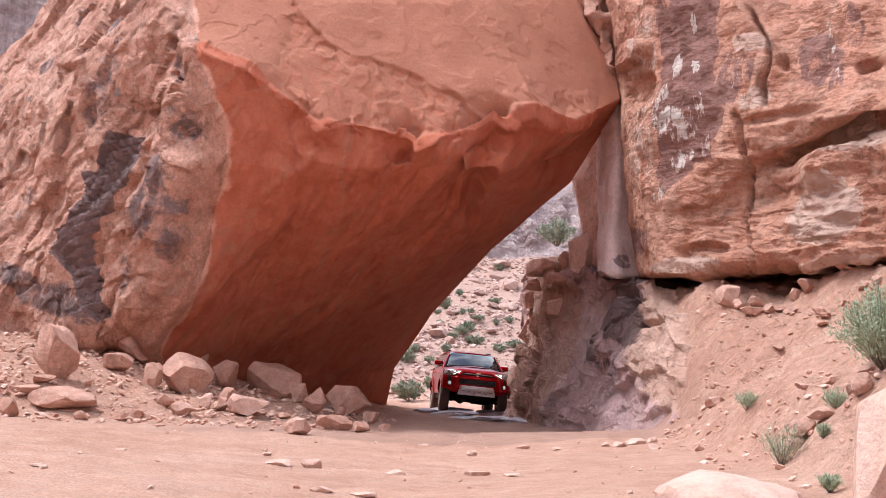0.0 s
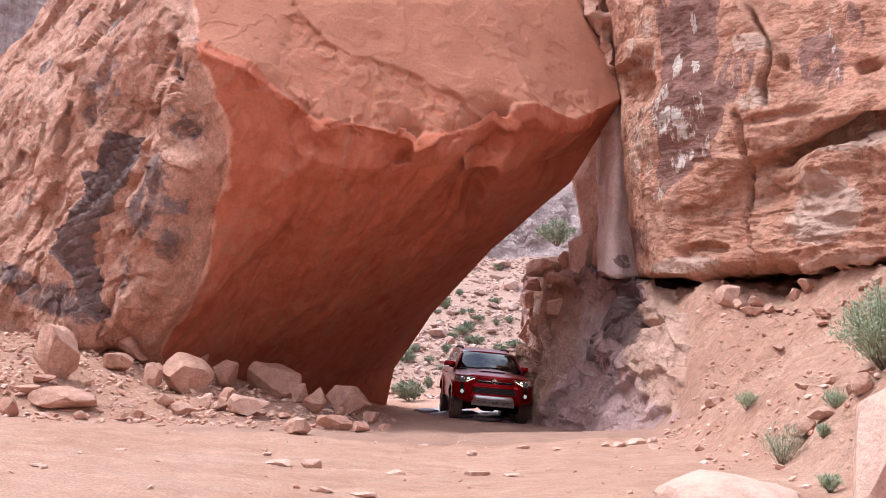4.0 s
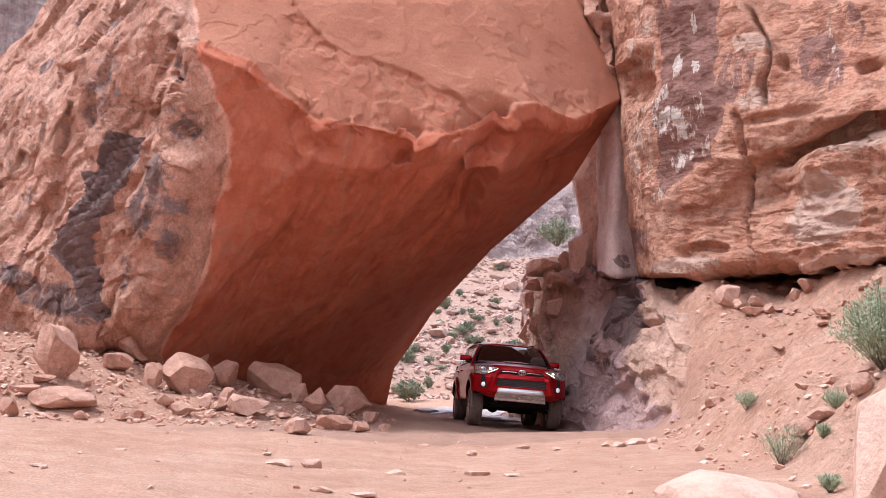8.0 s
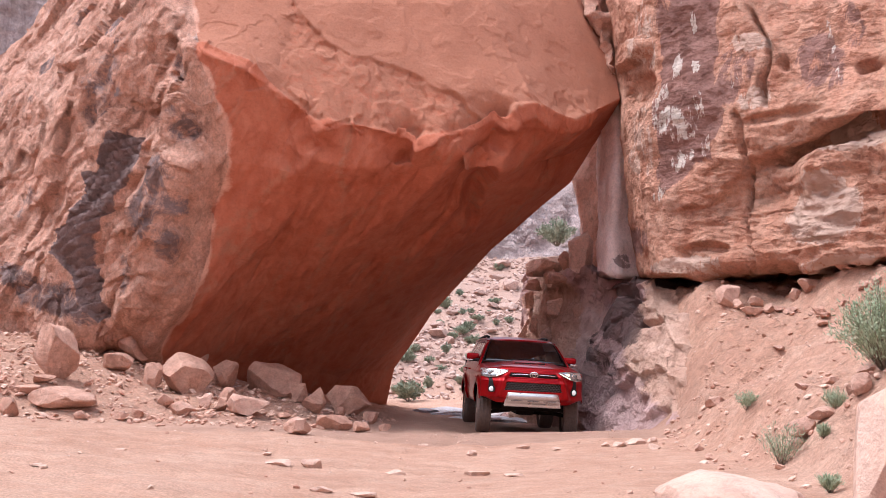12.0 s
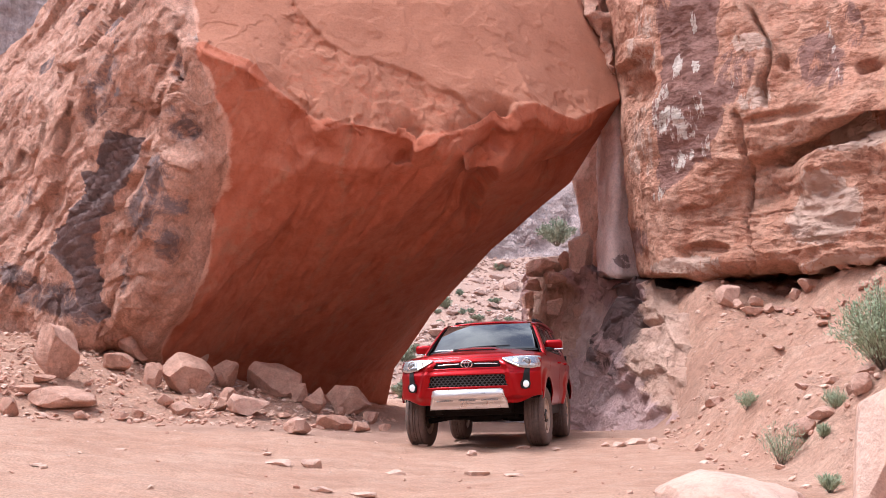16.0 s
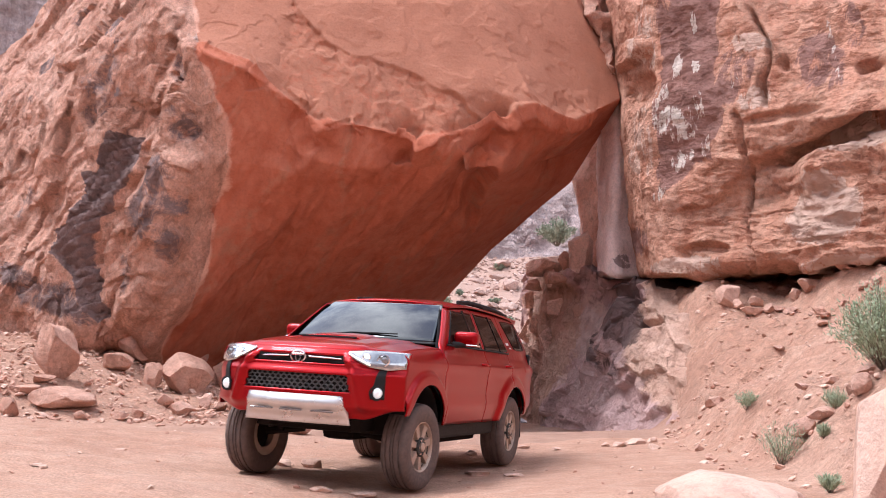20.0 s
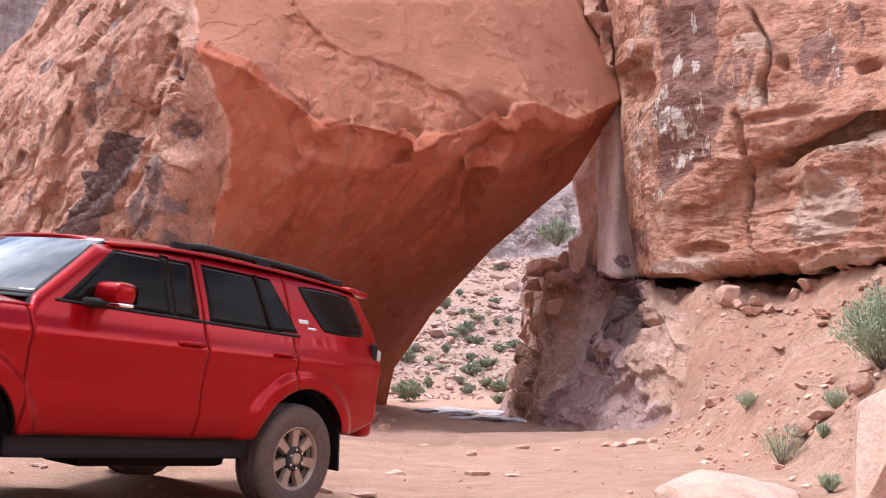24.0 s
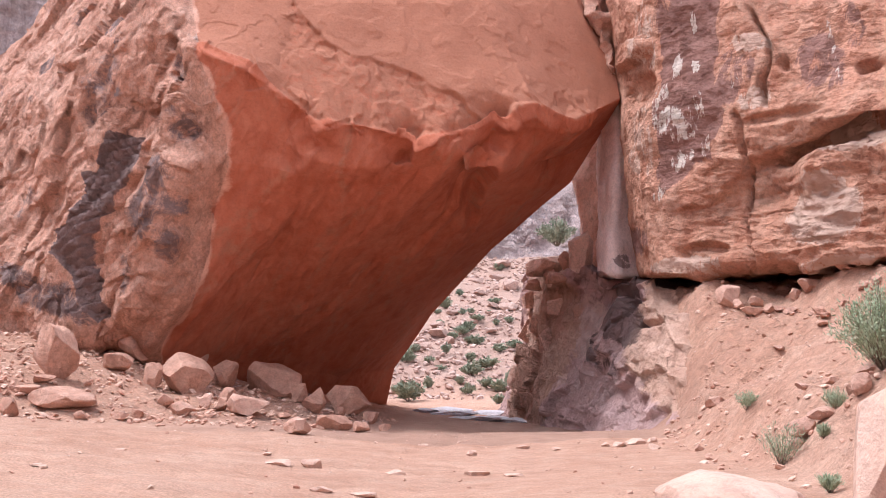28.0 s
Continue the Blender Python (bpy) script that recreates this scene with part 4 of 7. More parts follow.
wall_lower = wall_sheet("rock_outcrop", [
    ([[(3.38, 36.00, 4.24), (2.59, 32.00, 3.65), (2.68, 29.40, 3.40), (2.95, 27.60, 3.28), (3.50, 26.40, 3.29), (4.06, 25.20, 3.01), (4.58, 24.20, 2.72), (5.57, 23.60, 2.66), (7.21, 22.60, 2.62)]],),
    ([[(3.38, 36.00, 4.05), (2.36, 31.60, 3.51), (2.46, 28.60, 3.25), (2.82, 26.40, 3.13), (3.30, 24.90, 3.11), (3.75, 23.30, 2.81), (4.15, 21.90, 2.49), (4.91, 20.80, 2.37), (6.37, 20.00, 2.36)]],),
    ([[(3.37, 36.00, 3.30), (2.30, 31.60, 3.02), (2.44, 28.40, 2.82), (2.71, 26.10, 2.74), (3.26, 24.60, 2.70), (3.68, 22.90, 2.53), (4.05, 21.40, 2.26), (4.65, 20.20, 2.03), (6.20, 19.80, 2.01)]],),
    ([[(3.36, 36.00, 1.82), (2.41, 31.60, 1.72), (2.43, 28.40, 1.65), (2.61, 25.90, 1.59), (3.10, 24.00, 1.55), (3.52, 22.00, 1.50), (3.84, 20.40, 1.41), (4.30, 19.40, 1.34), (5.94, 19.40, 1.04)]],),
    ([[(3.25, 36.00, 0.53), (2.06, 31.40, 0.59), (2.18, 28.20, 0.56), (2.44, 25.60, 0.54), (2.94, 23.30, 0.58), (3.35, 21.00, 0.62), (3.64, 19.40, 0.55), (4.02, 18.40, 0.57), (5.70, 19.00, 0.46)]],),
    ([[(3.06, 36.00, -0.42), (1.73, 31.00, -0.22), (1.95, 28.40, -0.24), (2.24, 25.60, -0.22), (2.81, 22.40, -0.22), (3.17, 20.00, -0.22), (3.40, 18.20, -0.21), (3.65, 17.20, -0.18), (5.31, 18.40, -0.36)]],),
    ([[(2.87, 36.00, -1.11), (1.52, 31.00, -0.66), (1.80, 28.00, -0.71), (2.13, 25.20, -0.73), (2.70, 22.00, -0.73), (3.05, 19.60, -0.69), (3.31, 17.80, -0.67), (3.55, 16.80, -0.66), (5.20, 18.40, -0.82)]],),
], ((420,), (10, 30, 64, 64, 50, 16)), ROCK_MAUVE, mound_relief, "mauve black-stained sandstone outcrop at the canyon wall beside the track", stains_and_shade=(
    # the last spot, wide and flat, paints the shade of the undercut slot
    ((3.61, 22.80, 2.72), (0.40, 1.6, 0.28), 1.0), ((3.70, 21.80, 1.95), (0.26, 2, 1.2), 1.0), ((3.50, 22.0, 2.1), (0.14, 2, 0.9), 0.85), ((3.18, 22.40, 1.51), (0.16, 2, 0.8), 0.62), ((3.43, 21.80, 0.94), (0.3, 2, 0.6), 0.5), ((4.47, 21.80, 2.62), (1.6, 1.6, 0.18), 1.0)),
    pales=(((2.98, 24.00, 2.04), (0.4, 2, 1.1), 0.9), ((2.88, 22.00, 0.38), (0.7, 3, 0.5), 0.4)),
    others=(((2.29, 27.60, 1.63), (1.1, 4.5, 3.0), 1.4), ((5.00, 19.60, 1.04), (1.6, 4, 3.4), 2.0)))


def slab_relief(p, u, v):
    q = np.stack([p[:, 0], p[:, 1], p[:, 2] * 0.3], 1)
    return 0.10 * fbm(p, 0.6, 4, seed=91) + 0.2 * facets(q, 1.2, seed=92) + 0.07 * facets(q, 3.5, seed=94) + 0.01 * fbm(p, 7, 3, seed=93)


slab_mauve = wall_sheet("rock_column", [
    ([[(4.99, 29.00, 8.53), (3.75, 24.00, 7.23), (3.89, 23.50, 7.10), (4.32, 24.00, 7.23)]],),
    ([[(4.82, 29.00, 7.51), (3.61, 24.00, 6.39), (3.83, 23.40, 6.19), (4.37, 24.00, 6.33)]],),
    ([[(4.64, 29.00, 5.74), (3.40, 23.90, 4.91), (3.73, 23.30, 4.81), (4.46, 24.00, 4.92)]],),
    ([[(4.46, 29.00, 4.21), (3.27, 23.80, 3.64), (3.63, 23.20, 3.57), (4.56, 24.00, 3.66)]],),
    ([[(4.45, 29.00, 3.37), (3.26, 23.80, 2.97), (3.62, 23.20, 2.89), (4.60, 23.60, 2.85)]],),
    ([[(4.44, 29.00, 3.16), (3.64, 25.50, 2.90), (3.83, 24.20, 2.80), (4.67, 24.00, 2.72)]],),
# the second dark spot, thin and tall, paints the gap's shade beside the pillar
], ((90,), (20, 40, 40, 24, 8)), ROCK_SLAB, slab_relief, "pale mauve rock column stained dark at its foot", stains_and_shade=(((3.84, 23.40, 3.17), (0.3, 2, 0.25), 0.6), ((4.30, 23.80, 4.89), (0.12, 2, 1.6), 1.0)), pales=(((3.59, 23.60, 5.23), (0.6, 3, 1.6), 1.2),))

slab_back = wall_sheet("rock_fin", [
    ([[(6.25, 34.00, 11.85), (4.40, 28.00, 9.63), (4.58, 26.50, 9.17)]],),
    ([[(5.65, 34.00, 8.91), (3.89, 26.60, 6.90), (4.32, 26.00, 6.77)]],),
    ([[(5.08, 34.00, 6.74), (3.20, 26.60, 5.56), (3.87, 25.90, 5.37)]],),
    ([[(5.06, 34.00, 5.30), (3.30, 26.40, 4.34), (3.83, 25.70, 4.25)]],),
    ([[(5.22, 34.00, 3.88), (3.34, 26.20, 3.22), (3.93, 25.60, 3.17)]],),
], ((60,), (30, 30, 24, 24)), ROCK_SPUR, slab_relief, "thin orange sandstone fin behind the rock column")

def rubble_relief(p, u, v):
    return 0.5 * facets(p, 2.2, seed=95, tilt=1.0) + 0.2 * facets(p, 5.0, seed=96) + 0.15 * fbm(p, 0.8, 3, seed=97)


cleft = wall_sheet("cleft_rubble", [
    ([[(2.50, 26.50, 11.79), (2.95, 24.40, 10.67), (3.51, 23.80, 10.43), (4.42, 24.60, 10.75)]],),
    ([[(2.45, 26.20, 9.94), (2.94, 24.20, 9.25), (3.33, 23.50, 9.01), (4.33, 24.20, 9.25)]],),
    ([[(2.45, 26.20, 9.08), (3.00, 24.00, 8.40), (3.46, 23.20, 8.15), (4.28, 24.00, 8.40)]],),
    ([[(2.99, 26.20, 8.22), (3.37, 24.00, 7.62), (3.61, 23.10, 7.37), (4.39, 24.00, 7.62)]],),
    ([[(3.54, 26.20, 7.49), (3.65, 24.20, 6.99), (3.76, 23.30, 6.77), (4.38, 24.00, 6.94)]],),
    ([[(3.92, 28.00, 7.81), (4.05, 26.00, 7.30), (4.18, 25.50, 7.18), (4.74, 26.00, 7.30)]],),
], ((90,), (30, 24, 24, 20, 6)), ROCK_LOOSE, rubble_relief, "broken red rubble jammed between the boulder and canyon wall", category="rubble", blurs=1)

# ---- far canyon cliffs ----


def far_relief(p, u, v):
    q = np.stack([p[:, 0], p[:, 1], p[:, 2] * 0.12], 1)
    return 2.0 * fbm(q, 0.08, 4, 0.55, seed=101) + 1.2 * np.round(2 * fbm(q, 0.16, 3, seed=102)) * 0.5 + 0.35 * ridged(q, 0.5, 4, 0.6, seed=103) + 0.25 * np.round(2 * fbm(p, 0.3, 3, seed=104))


far_cliff = wall_sheet("far_cliff", [
    ([[(-140, 60, 46), (-70, 84, 54), (-20, 96, 26), (5, 104, 21), (30, 100, 22), (90, 70, 24)]],),
    ([[(-140, 56, 24), (-70, 80, 24), (-20, 92, 16), (5, 100, 14), (30, 96, 14), (90, 66, 15)]],),
    ([[(-140, 54, 6), (-70, 78, 7), (-20, 90, 7), (5, 96, 7), (30, 93, 7), (90, 64, 6)]],),
], ((700,), (90, 90)), ROCK_FAR, far_relief, "far pinkish grey canyon cliff with dark vertical streaks", kind="structure", category="cliff", stains_and_shade=(
    ((8.0, 98, 18), (4, 8, 14), 0.35),), pales=((((9.5, 98, 20)), (3, 8, 14), 0.6),))


# the canyon goes on behind the camera and to its sides: plain walls that close the place
for name, rows in (
    ("canyon_wall_south", ([(-90, -52, 0), (-20, -74, 0), (25, -72, 0), (80, -44, 0)], [(-90, -56, 12), (-20, -78, 12), (25, -76, 12), (80, -48, 12)], [(-92, -60, 44), (-20, -83, 46), (25, -80, 46), (82, -52, 44)])),
    ("canyon_wall_west", ([(-80, 50, 0), (-50, 22, 0), (-55, -16, 0), (-90, -52, 0)], [(-84, 52, 8), (-54, 23, 8), (-59, -17, 8), (-94, -54, 8)], [(-88, 54, 26), (-59, 24, 28), (-64, -18, 34), (-98, -56, 40)])),
):
    wall_sheet(name, [([list(r)],) for r in rows], ((160,), (24, 30)), ROCK_FAR, far_relief, "plain red canyon cliff closing the place behind the view", kind="structure")


# ---- loose rocks ----


def chip_bm(seed, cuts=9, sub=3, rough=0.03, boxy=True):
    """An angular block within about -0.5 to 0.5: a ball cut flat on many sides."""
    r = random.Random(seed)
    bm = bmesh.new()
    bmesh.ops.create_icosphere(bm, subdivisions=sub, radius=0.72 if boxy else 0.5)
    planes = []
    for k in range(cuts):
        n = Vector((r.uniform(-1, 1), r.uniform(-1, 1), r.uniform(-0.8, 0.9))).normalized()
        planes.append((n, r.uniform(0.36, 0.52)))
    for ax in () if not boxy else ((1, 0, 0), (-1, 0, 0), (0, 1, 0), (0, -1, 0), (0, 0, 1), (0, 0, -1)) if seed % 3 == 0 else ((0, -1, 0), (0, 0, 1), (0, 0, -1)):
        n = (Vector(ax) + Vector((r.uniform(-0.45, 0.45), r.uniform(-0.45, 0.45), r.uniform(-0.4, 0.4)))).normalized()
        planes.append((n, r.uniform(0.33, 0.50)))
    for v in bm.verts:
        for _ in range(2):
            for n, d in planes:
                o = v.co.dot(n) - d
                if o > 0:
                    v.co -= n * o
        q = v.co * 3.1 + Vector((seed * 1.7, 0, 0))
        v.co += v.co.normalized() * (noise.noise(q) * rough + noise.noise(q * 3) * rough * 0.5)
    lo = [min(v.co[k] for v in bm.verts) for k in range(3)]
    hi = [max(v.co[k] for v in bm.verts) for k in range(3)]
    for v in bm.verts:
        v.co = Vector([(v.co[k] - lo[k]) / (hi[k] - lo[k]) - 0.5 for k in range(3)])
    return bm


def rock(x, y, w, h, seed, material=None, label="", deep=None, turn=0.0, tilt=(0.0, 0.0), z=None, name="rock", cuts=9, sub=4, sink=0.06, rough=0.03, group="loose rocks", boxy=True):
    """A block w wide and h high that sits a little sunk in the ground."""
    d = w * 0.85 if deep is None else deep
    bm = chip_bm(seed, cuts + (0 if seed % 3 == 0 else 5), sub, rough, boxy)
    m = Matrix.Rotation(radians(turn), 4, "Z") @ Matrix.Rotation(radians(tilt[0]), 4, "Y") @ Matrix.Rotation(radians(tilt[1]), 4, "X") @ Matrix.Diagonal((w, d, h * 1.05, 1))
    bm.transform(m)
    low = min(v.co.z for v in bm.verts)
    bm.transform(Matrix.Translation((0, 0, -low)))
    ob = part(name, bm, material or ROCK_LOOSE, smooth_angle=22)
    base = ground_at(x, y + d * 0.3) if z is None else z
    ob.location = (x, y + d * 0.4, base - sink * h)
    return tagged(ob, label or "angular red sandstone block on the talus", "rock", group)


for row in (
    (-6.46, 18.10, 0.79, 0.92, 11, "tall tan sandstone block standing on the talus", 0, (6, 0)),
    (-7.75, 22.94, 0.81, 0.55, 12, "leaning sandstone block at the boulder's foot", 20, (18, 0)),
    (-6.19, 21.42, 1.11, 0.51, 13, "long sandstone slab leaning down the talus", 10, (26, 0)),
    (-4.68, 19.78, 1.00, 0.72, 14, "large pale-topped sandstone block under the overhang", 15, (6, 8)),
    (-5.87, 16.90, 1.06, 0.31, 15, "flat pink sandstone slab at the talus foot", -6, (3, 0)),
    (-3.31, 18.42, 0.76, 0.32, 16, "flat pale sandstone slab at the talus foot", 5, (8, 0)),
    (-3.81, 19.50, 0.36, 0.32, 17, "", 30, (0, 0)),
    (-4.04, 18.70, 0.25, 0.27, 18, "small rounded pale sandstone block", 0, (0, 0)),
    (-3.53, 22.66, 1.15, 0.82, 19, "large shaded block under the great boulder", 12, (-8, 0)),
    (-4.39, 21.98, 0.54, 0.59, 20, "shaded upright block under the great boulder", 30, (10, 0)),
    (-5.28, 22.90, 0.73, 0.50, 21, "shaded block under the great boulder", 0, (0, 0)),
    (-1.96, 22.58, 0.98, 0.58, 22, "rounded red block under the great boulder", 10, (12, 0)),
    (-2.40, 20.78, 0.47, 0.52, 23, "", 50, (0, 0)),
    (-2.88, 21.98, 0.32, 0.39, 24, "", 0, (0, 0)),
    (-2.08, 15.66, 0.40, 0.24, 25, "pale block at the edge of the track", 0, (5, 0)),
    (-1.85, 18.70, 0.62, 0.27, 26, "", 0, (0, 0)),
    (-1.35, 18.38, 0.32, 0.17, 27, "", 20, (0, 0)),
    (-1.41, 21.34, 0.29, 0.24, 28, "", 0, (0, 0)),
    (-5.18, 19.58, 0.36, 0.47, 29, "", 25, (15, 0)),
    (-5.95, 20.02, 0.62, 0.35, 30, "", 0, (4, 0)),
    (-7.23, 22.70, 0.42, 0.26, 31, "", 0, (0, 0)),
    (-6.50, 16.38, 0.29, 0.29, 32, "", 0, (0, 0)),
    (-4.80, 17.26, 0.21, 0.14, 33, "", 0, (0, 0)),
    (-4.23, 17.78, 0.46, 0.22, 34, "pale flat block at the talus foot", 0, (0, 0)),
    (-4.59, 18.18, 0.28, 0.24, 35, "", 0, (0, 0)),
    (-3.78, 18.78, 0.19, 0.25, 36, "", 0, (0, 0)),
    (-5.51, 16.74, 0.22, 0.12, 37, "", 0, (0, 0)),
    (-6.52, 17.82, 0.37, 0.13, 38, "", 0, (0, 0)),
    (-6.61, 17.22, 0.53, 0.14, 39, "", 0, (0, 0)),
    (-4.97, 16.94, 0.26, 0.11, 40, "", 0, (0, 0)),
    (-2.70, 18.62, 0.29, 0.13, 41, "", 0, (0, 0)),
    (-1.97, 20.98, 0.24, 0.24, 42, "", 0, (0, 0)),
    (-1.06, 19.98, 0.23, 0.14, 43, "", 0, (0, 0)),
    (-3.37, 20.02, 0.25, 0.17, 44, "", 0, (0, 0)),
):
    x, y, w, h, seed, label, turn, tilt = row
    pale = "pale" in label and "topped" not in label
    rock(x, y, w, h, seed, ROCK_PALE if pale else ROCK_LOOSE, label, turn=turn, tilt=tilt, cuts=7 if w > 0.5 else 10, rough=0.025)

for row in (
    (-1.38, 11.58, 0.23, 0.19, 61, "upright stone in the track"), (-0.50, 11.66, 0.27, 0.08, 62, ""), (-1.68, 11.22, 0.34, 0.08, 63, ""), (-1.06, 9.54, 0.21, 0.08, 64, ""), (0.35, 13.66, 0.17, 0.11, 65, ""),
    (0.36, 11.74, 0.27, 0.08, 66, ""), (0.70, 11.14, 0.23, 0.07, 67, ""), (1.03, 14.30, 0.22, 0.07, 68, ""), (-0.27, 14.82, 0.15, 0.06, 69, ""), (-1.95, 12.22, 0.14, 0.05, 70, ""), (-0.70, 9.62, 0.24, 0.06, 71, ""),
    (2.07, 14.10, 0.13, 0.09, 72, ""), (2.25, 14.06, 0.19, 0.11, 73, ""), (2.49, 14.26, 0.32, 0.13, 74, ""), (2.64, 13.78, 0.20, 0.11, 75, ""), (2.77, 14.62, 0.15, 0.11, 76, ""), (1.43, 13.94, 0.14, 0.06, 77, ""), (-3.19, 8.66, 0.13, 0.04, 78, ""), (-3.35, 11.46, 0.14, 0.05, 79, ""),
):
    x, y, w, h, seed, label = row
    rock(x, y, w, h * 0.75, seed, ROCK_SAND, label or "small pale stone on the sandy track", turn=seed * 37 % 90, sub=3, sink=0.28, group="stones on the track")

for row in (
    (5.06, 19.16, 0.45, 0.45, 81, "square orange sandstone block under the canyon wall", ROCK_PALE, 8), (5.47, 19.08, 0.28, 0.21, 82, "", ROCK_PALE, 30), (5.33, 18.70, 0.47, 0.15, 83, "", ROCK_PALE, 0), (6.30, 18.55, 0.42, 0.25, 84, "tilted block on the bank top", ROCK_PALE, 25),
    (6.06, 18.76, 0.22, 0.22, 85, "", ROCK_PALE, 0), (5.85, 15.38, 0.17, 0.11, 86, "", ROCK_PALE, 0), (3.27, 9.96, 0.37, 0.23, 87, "brown sandstone block on the bank", ROCK_PALE, 15), (3.20, 9.95, 0.21, 0.11, 88, "white-faced stone before a brown block", ROCK_PALE, 0),
    (3.45, 9.91, 0.32, 0.13, 89, "", ROCK_PALE, 0), (6.68, 18.03, 0.32, 0.17, 90, "", ROCK_PALE, 0), (5.66, 15.98, 0.21, 0.12, 91, "", ROCK_PALE, 0), (5.78, 14.74, 0.23, 0.12, 92, "", ROCK_PALE, 0), (5.74, 18.64, 0.29, 0.11, 93, "", ROCK_PALE, 0), (3.69, 9.67, 0.22, 0.20, 94, "", ROCK_PALE, 20),
    (4.18, 16.79, 0.34, 0.19, 95, "", ROCK_PALE, 0), (3.93, 11.00, 0.20, 0.09, 96, "", ROCK_PALE, 0), (3.80, 10.07, 0.21, 0.11, 97, "", ROCK_PALE, 10), (3.81, 11.53, 0.20, 0.08, 98, "", ROCK_PALE, 0), (3.94, 10.09, 0.24, 0.11, 99, "", ROCK_PALE, 0), (3.08, 13.26, 0.12, 0.08, 100, "", ROCK_PALE, 0),
):
    x, y, w, h, seed, label, material, turn = row
    rock(x, y, w, h, seed, material, label or "red sandstone stone lying on the earth bank", turn=turn, sink=0.15, group="stones on the bank")

# rubble fallen from the ledge over the top of the bank
rng_ledge = random.Random(77)
for k in range(34):
    x = rng_ledge.uniform(5.0, 7.2)
    y = rng_ledge.uniform(0.0, 1.0) * 3.2 + np.interp(x, [5, 6, 7.2], [16.6, 15.2, 13.6])
    w = 0.09 + 0.22 * rng_ledge.random() ** 2
    rock(x, y, w, w * rng_ledge.uniform(0.35, 0.75), 300 + k, ROCK_PALE if k % 3 else ROCK_LOOSE, "small broken sandstone piece fallen on the bank top", turn=rng_ledge.uniform(0, 90), tilt=(rng_ledge.uniform(-15, 15), 0), sub=3, sink=0.15, group="stones on the bank")

# near the camera, at the edge of the bank
rock(1.66, 6.1, 0.86, 0.36, 121, ROCK_SAND, "rounded pale pink boulder half sunk in sand", deep=0.9, cuts=0, rough=0.06, sink=0.0, z=0.0, boxy=False)
rock(2.48, 5.75, 0.66, 1.00, 122, ROCK_SAND, "standing weathered pale sandstone slab beside the track", deep=0.45, tilt=(3, 0), sink=0.05, z=0.02, cuts=5)
# slabs and blocks on the ledge of the canyon wall
for (x, y, z), w, h, seed, label, material, tilt in (
    ((2.59, 26.90, 3.20), 1.12, 0.50, 131, "heavy flat sandstone slab on the ledge", ROCK_SPUR, (-14, 0)),
    ((3.19, 25.00, 3.15), 0.62, 0.95, 132, "upright pale block on the ledge", ROCK_SPUR, (5, 0)),
    ((2.95, 26.00, 3.20), 0.42, 0.50, 133, "broken block on the ledge", ROCK_LOOSE, (15, 0)),
    ((2.66, 25.60, 2.90), 0.50, 0.28, 134, "flat broken stone on the ledge", ROCK_LOOSE, (0, 0)),
    ((2.25, 27.00, 2.84), 0.42, 0.30, 135, "flat broken stone on the ledge", ROCK_LOOSE, (0, 0)),
):
    rock(x, y, w, h, seed, material, label, z=z, tilt=tilt, sink=0.12, group="blocks on the ledge")
# broken blocks that are part of the outcrop's orange spur
for (x, y, z), w, h, seed, tilt in (((2.44, 28.40, 2.64), 0.75, 0.50, 171, (6, 0)), ((2.52, 27.40, 2.10), 0.80, 0.62, 172, (-8, 0)), ((2.36, 29.40, 1.90), 0.70, 0.75, 173, (4, 6)), ((2.44, 27.80, 1.06), 0.95, 0.80, 174, (10, 0)), ((2.16, 28.90, 0.65), 0.80, 0.70, 175, (-6, 0)), ((2.72, 26.20, 2.34), 0.55, 0.55, 176, (14, 0)), ((2.20, 27.60, 0.14), 0.90, 0.50, 177, (5, 0)), ((2.61, 26.60, 1.47), 0.55, 0.85, 178, (-12, 0))):
    bm = chip_bm(seed, 8, 3, 0.03)
    bm.transform(Matrix.Translation((x, y + 0.15, z)) @ Matrix.Rotation(radians(tilt[0]), 4, "Y") @ Matrix.Rotation(radians(tilt[1] + seed * 13 % 20), 4, "Z") @ Matrix.Diagonal((w, w * 0.9, h, 1)))
    part("spur_block", bm, ROCK_SPUR, wall_lower, "pale orange broken block", smooth_angle=22)
# plates of grey slick rock that cross the track
for k, (x, y, w, d) in enumerate(((0.30, 28.2, 1.3, 1.6), (1.25, 28.0, 1.2, 1.4), (0.75, 26.6, 1.4, 1.2), (0.1, 30.2, 1.5, 1.4), (1.35, 29.9, 1.1, 1.6), (-0.45, 28.6, 0.7, 1.0), (1.75, 26.8, 0.8, 1.0))):
    g = ground_at(x, y + d * 0.4)
    rock(x, y, w, 0.16, 140 + k, ROCK_GREY, "blue-grey slick rock plate across the track", deep=d, z=g - 0.02, sink=0.25, cuts=6, name="rock_plate", group="rock plates in the track")
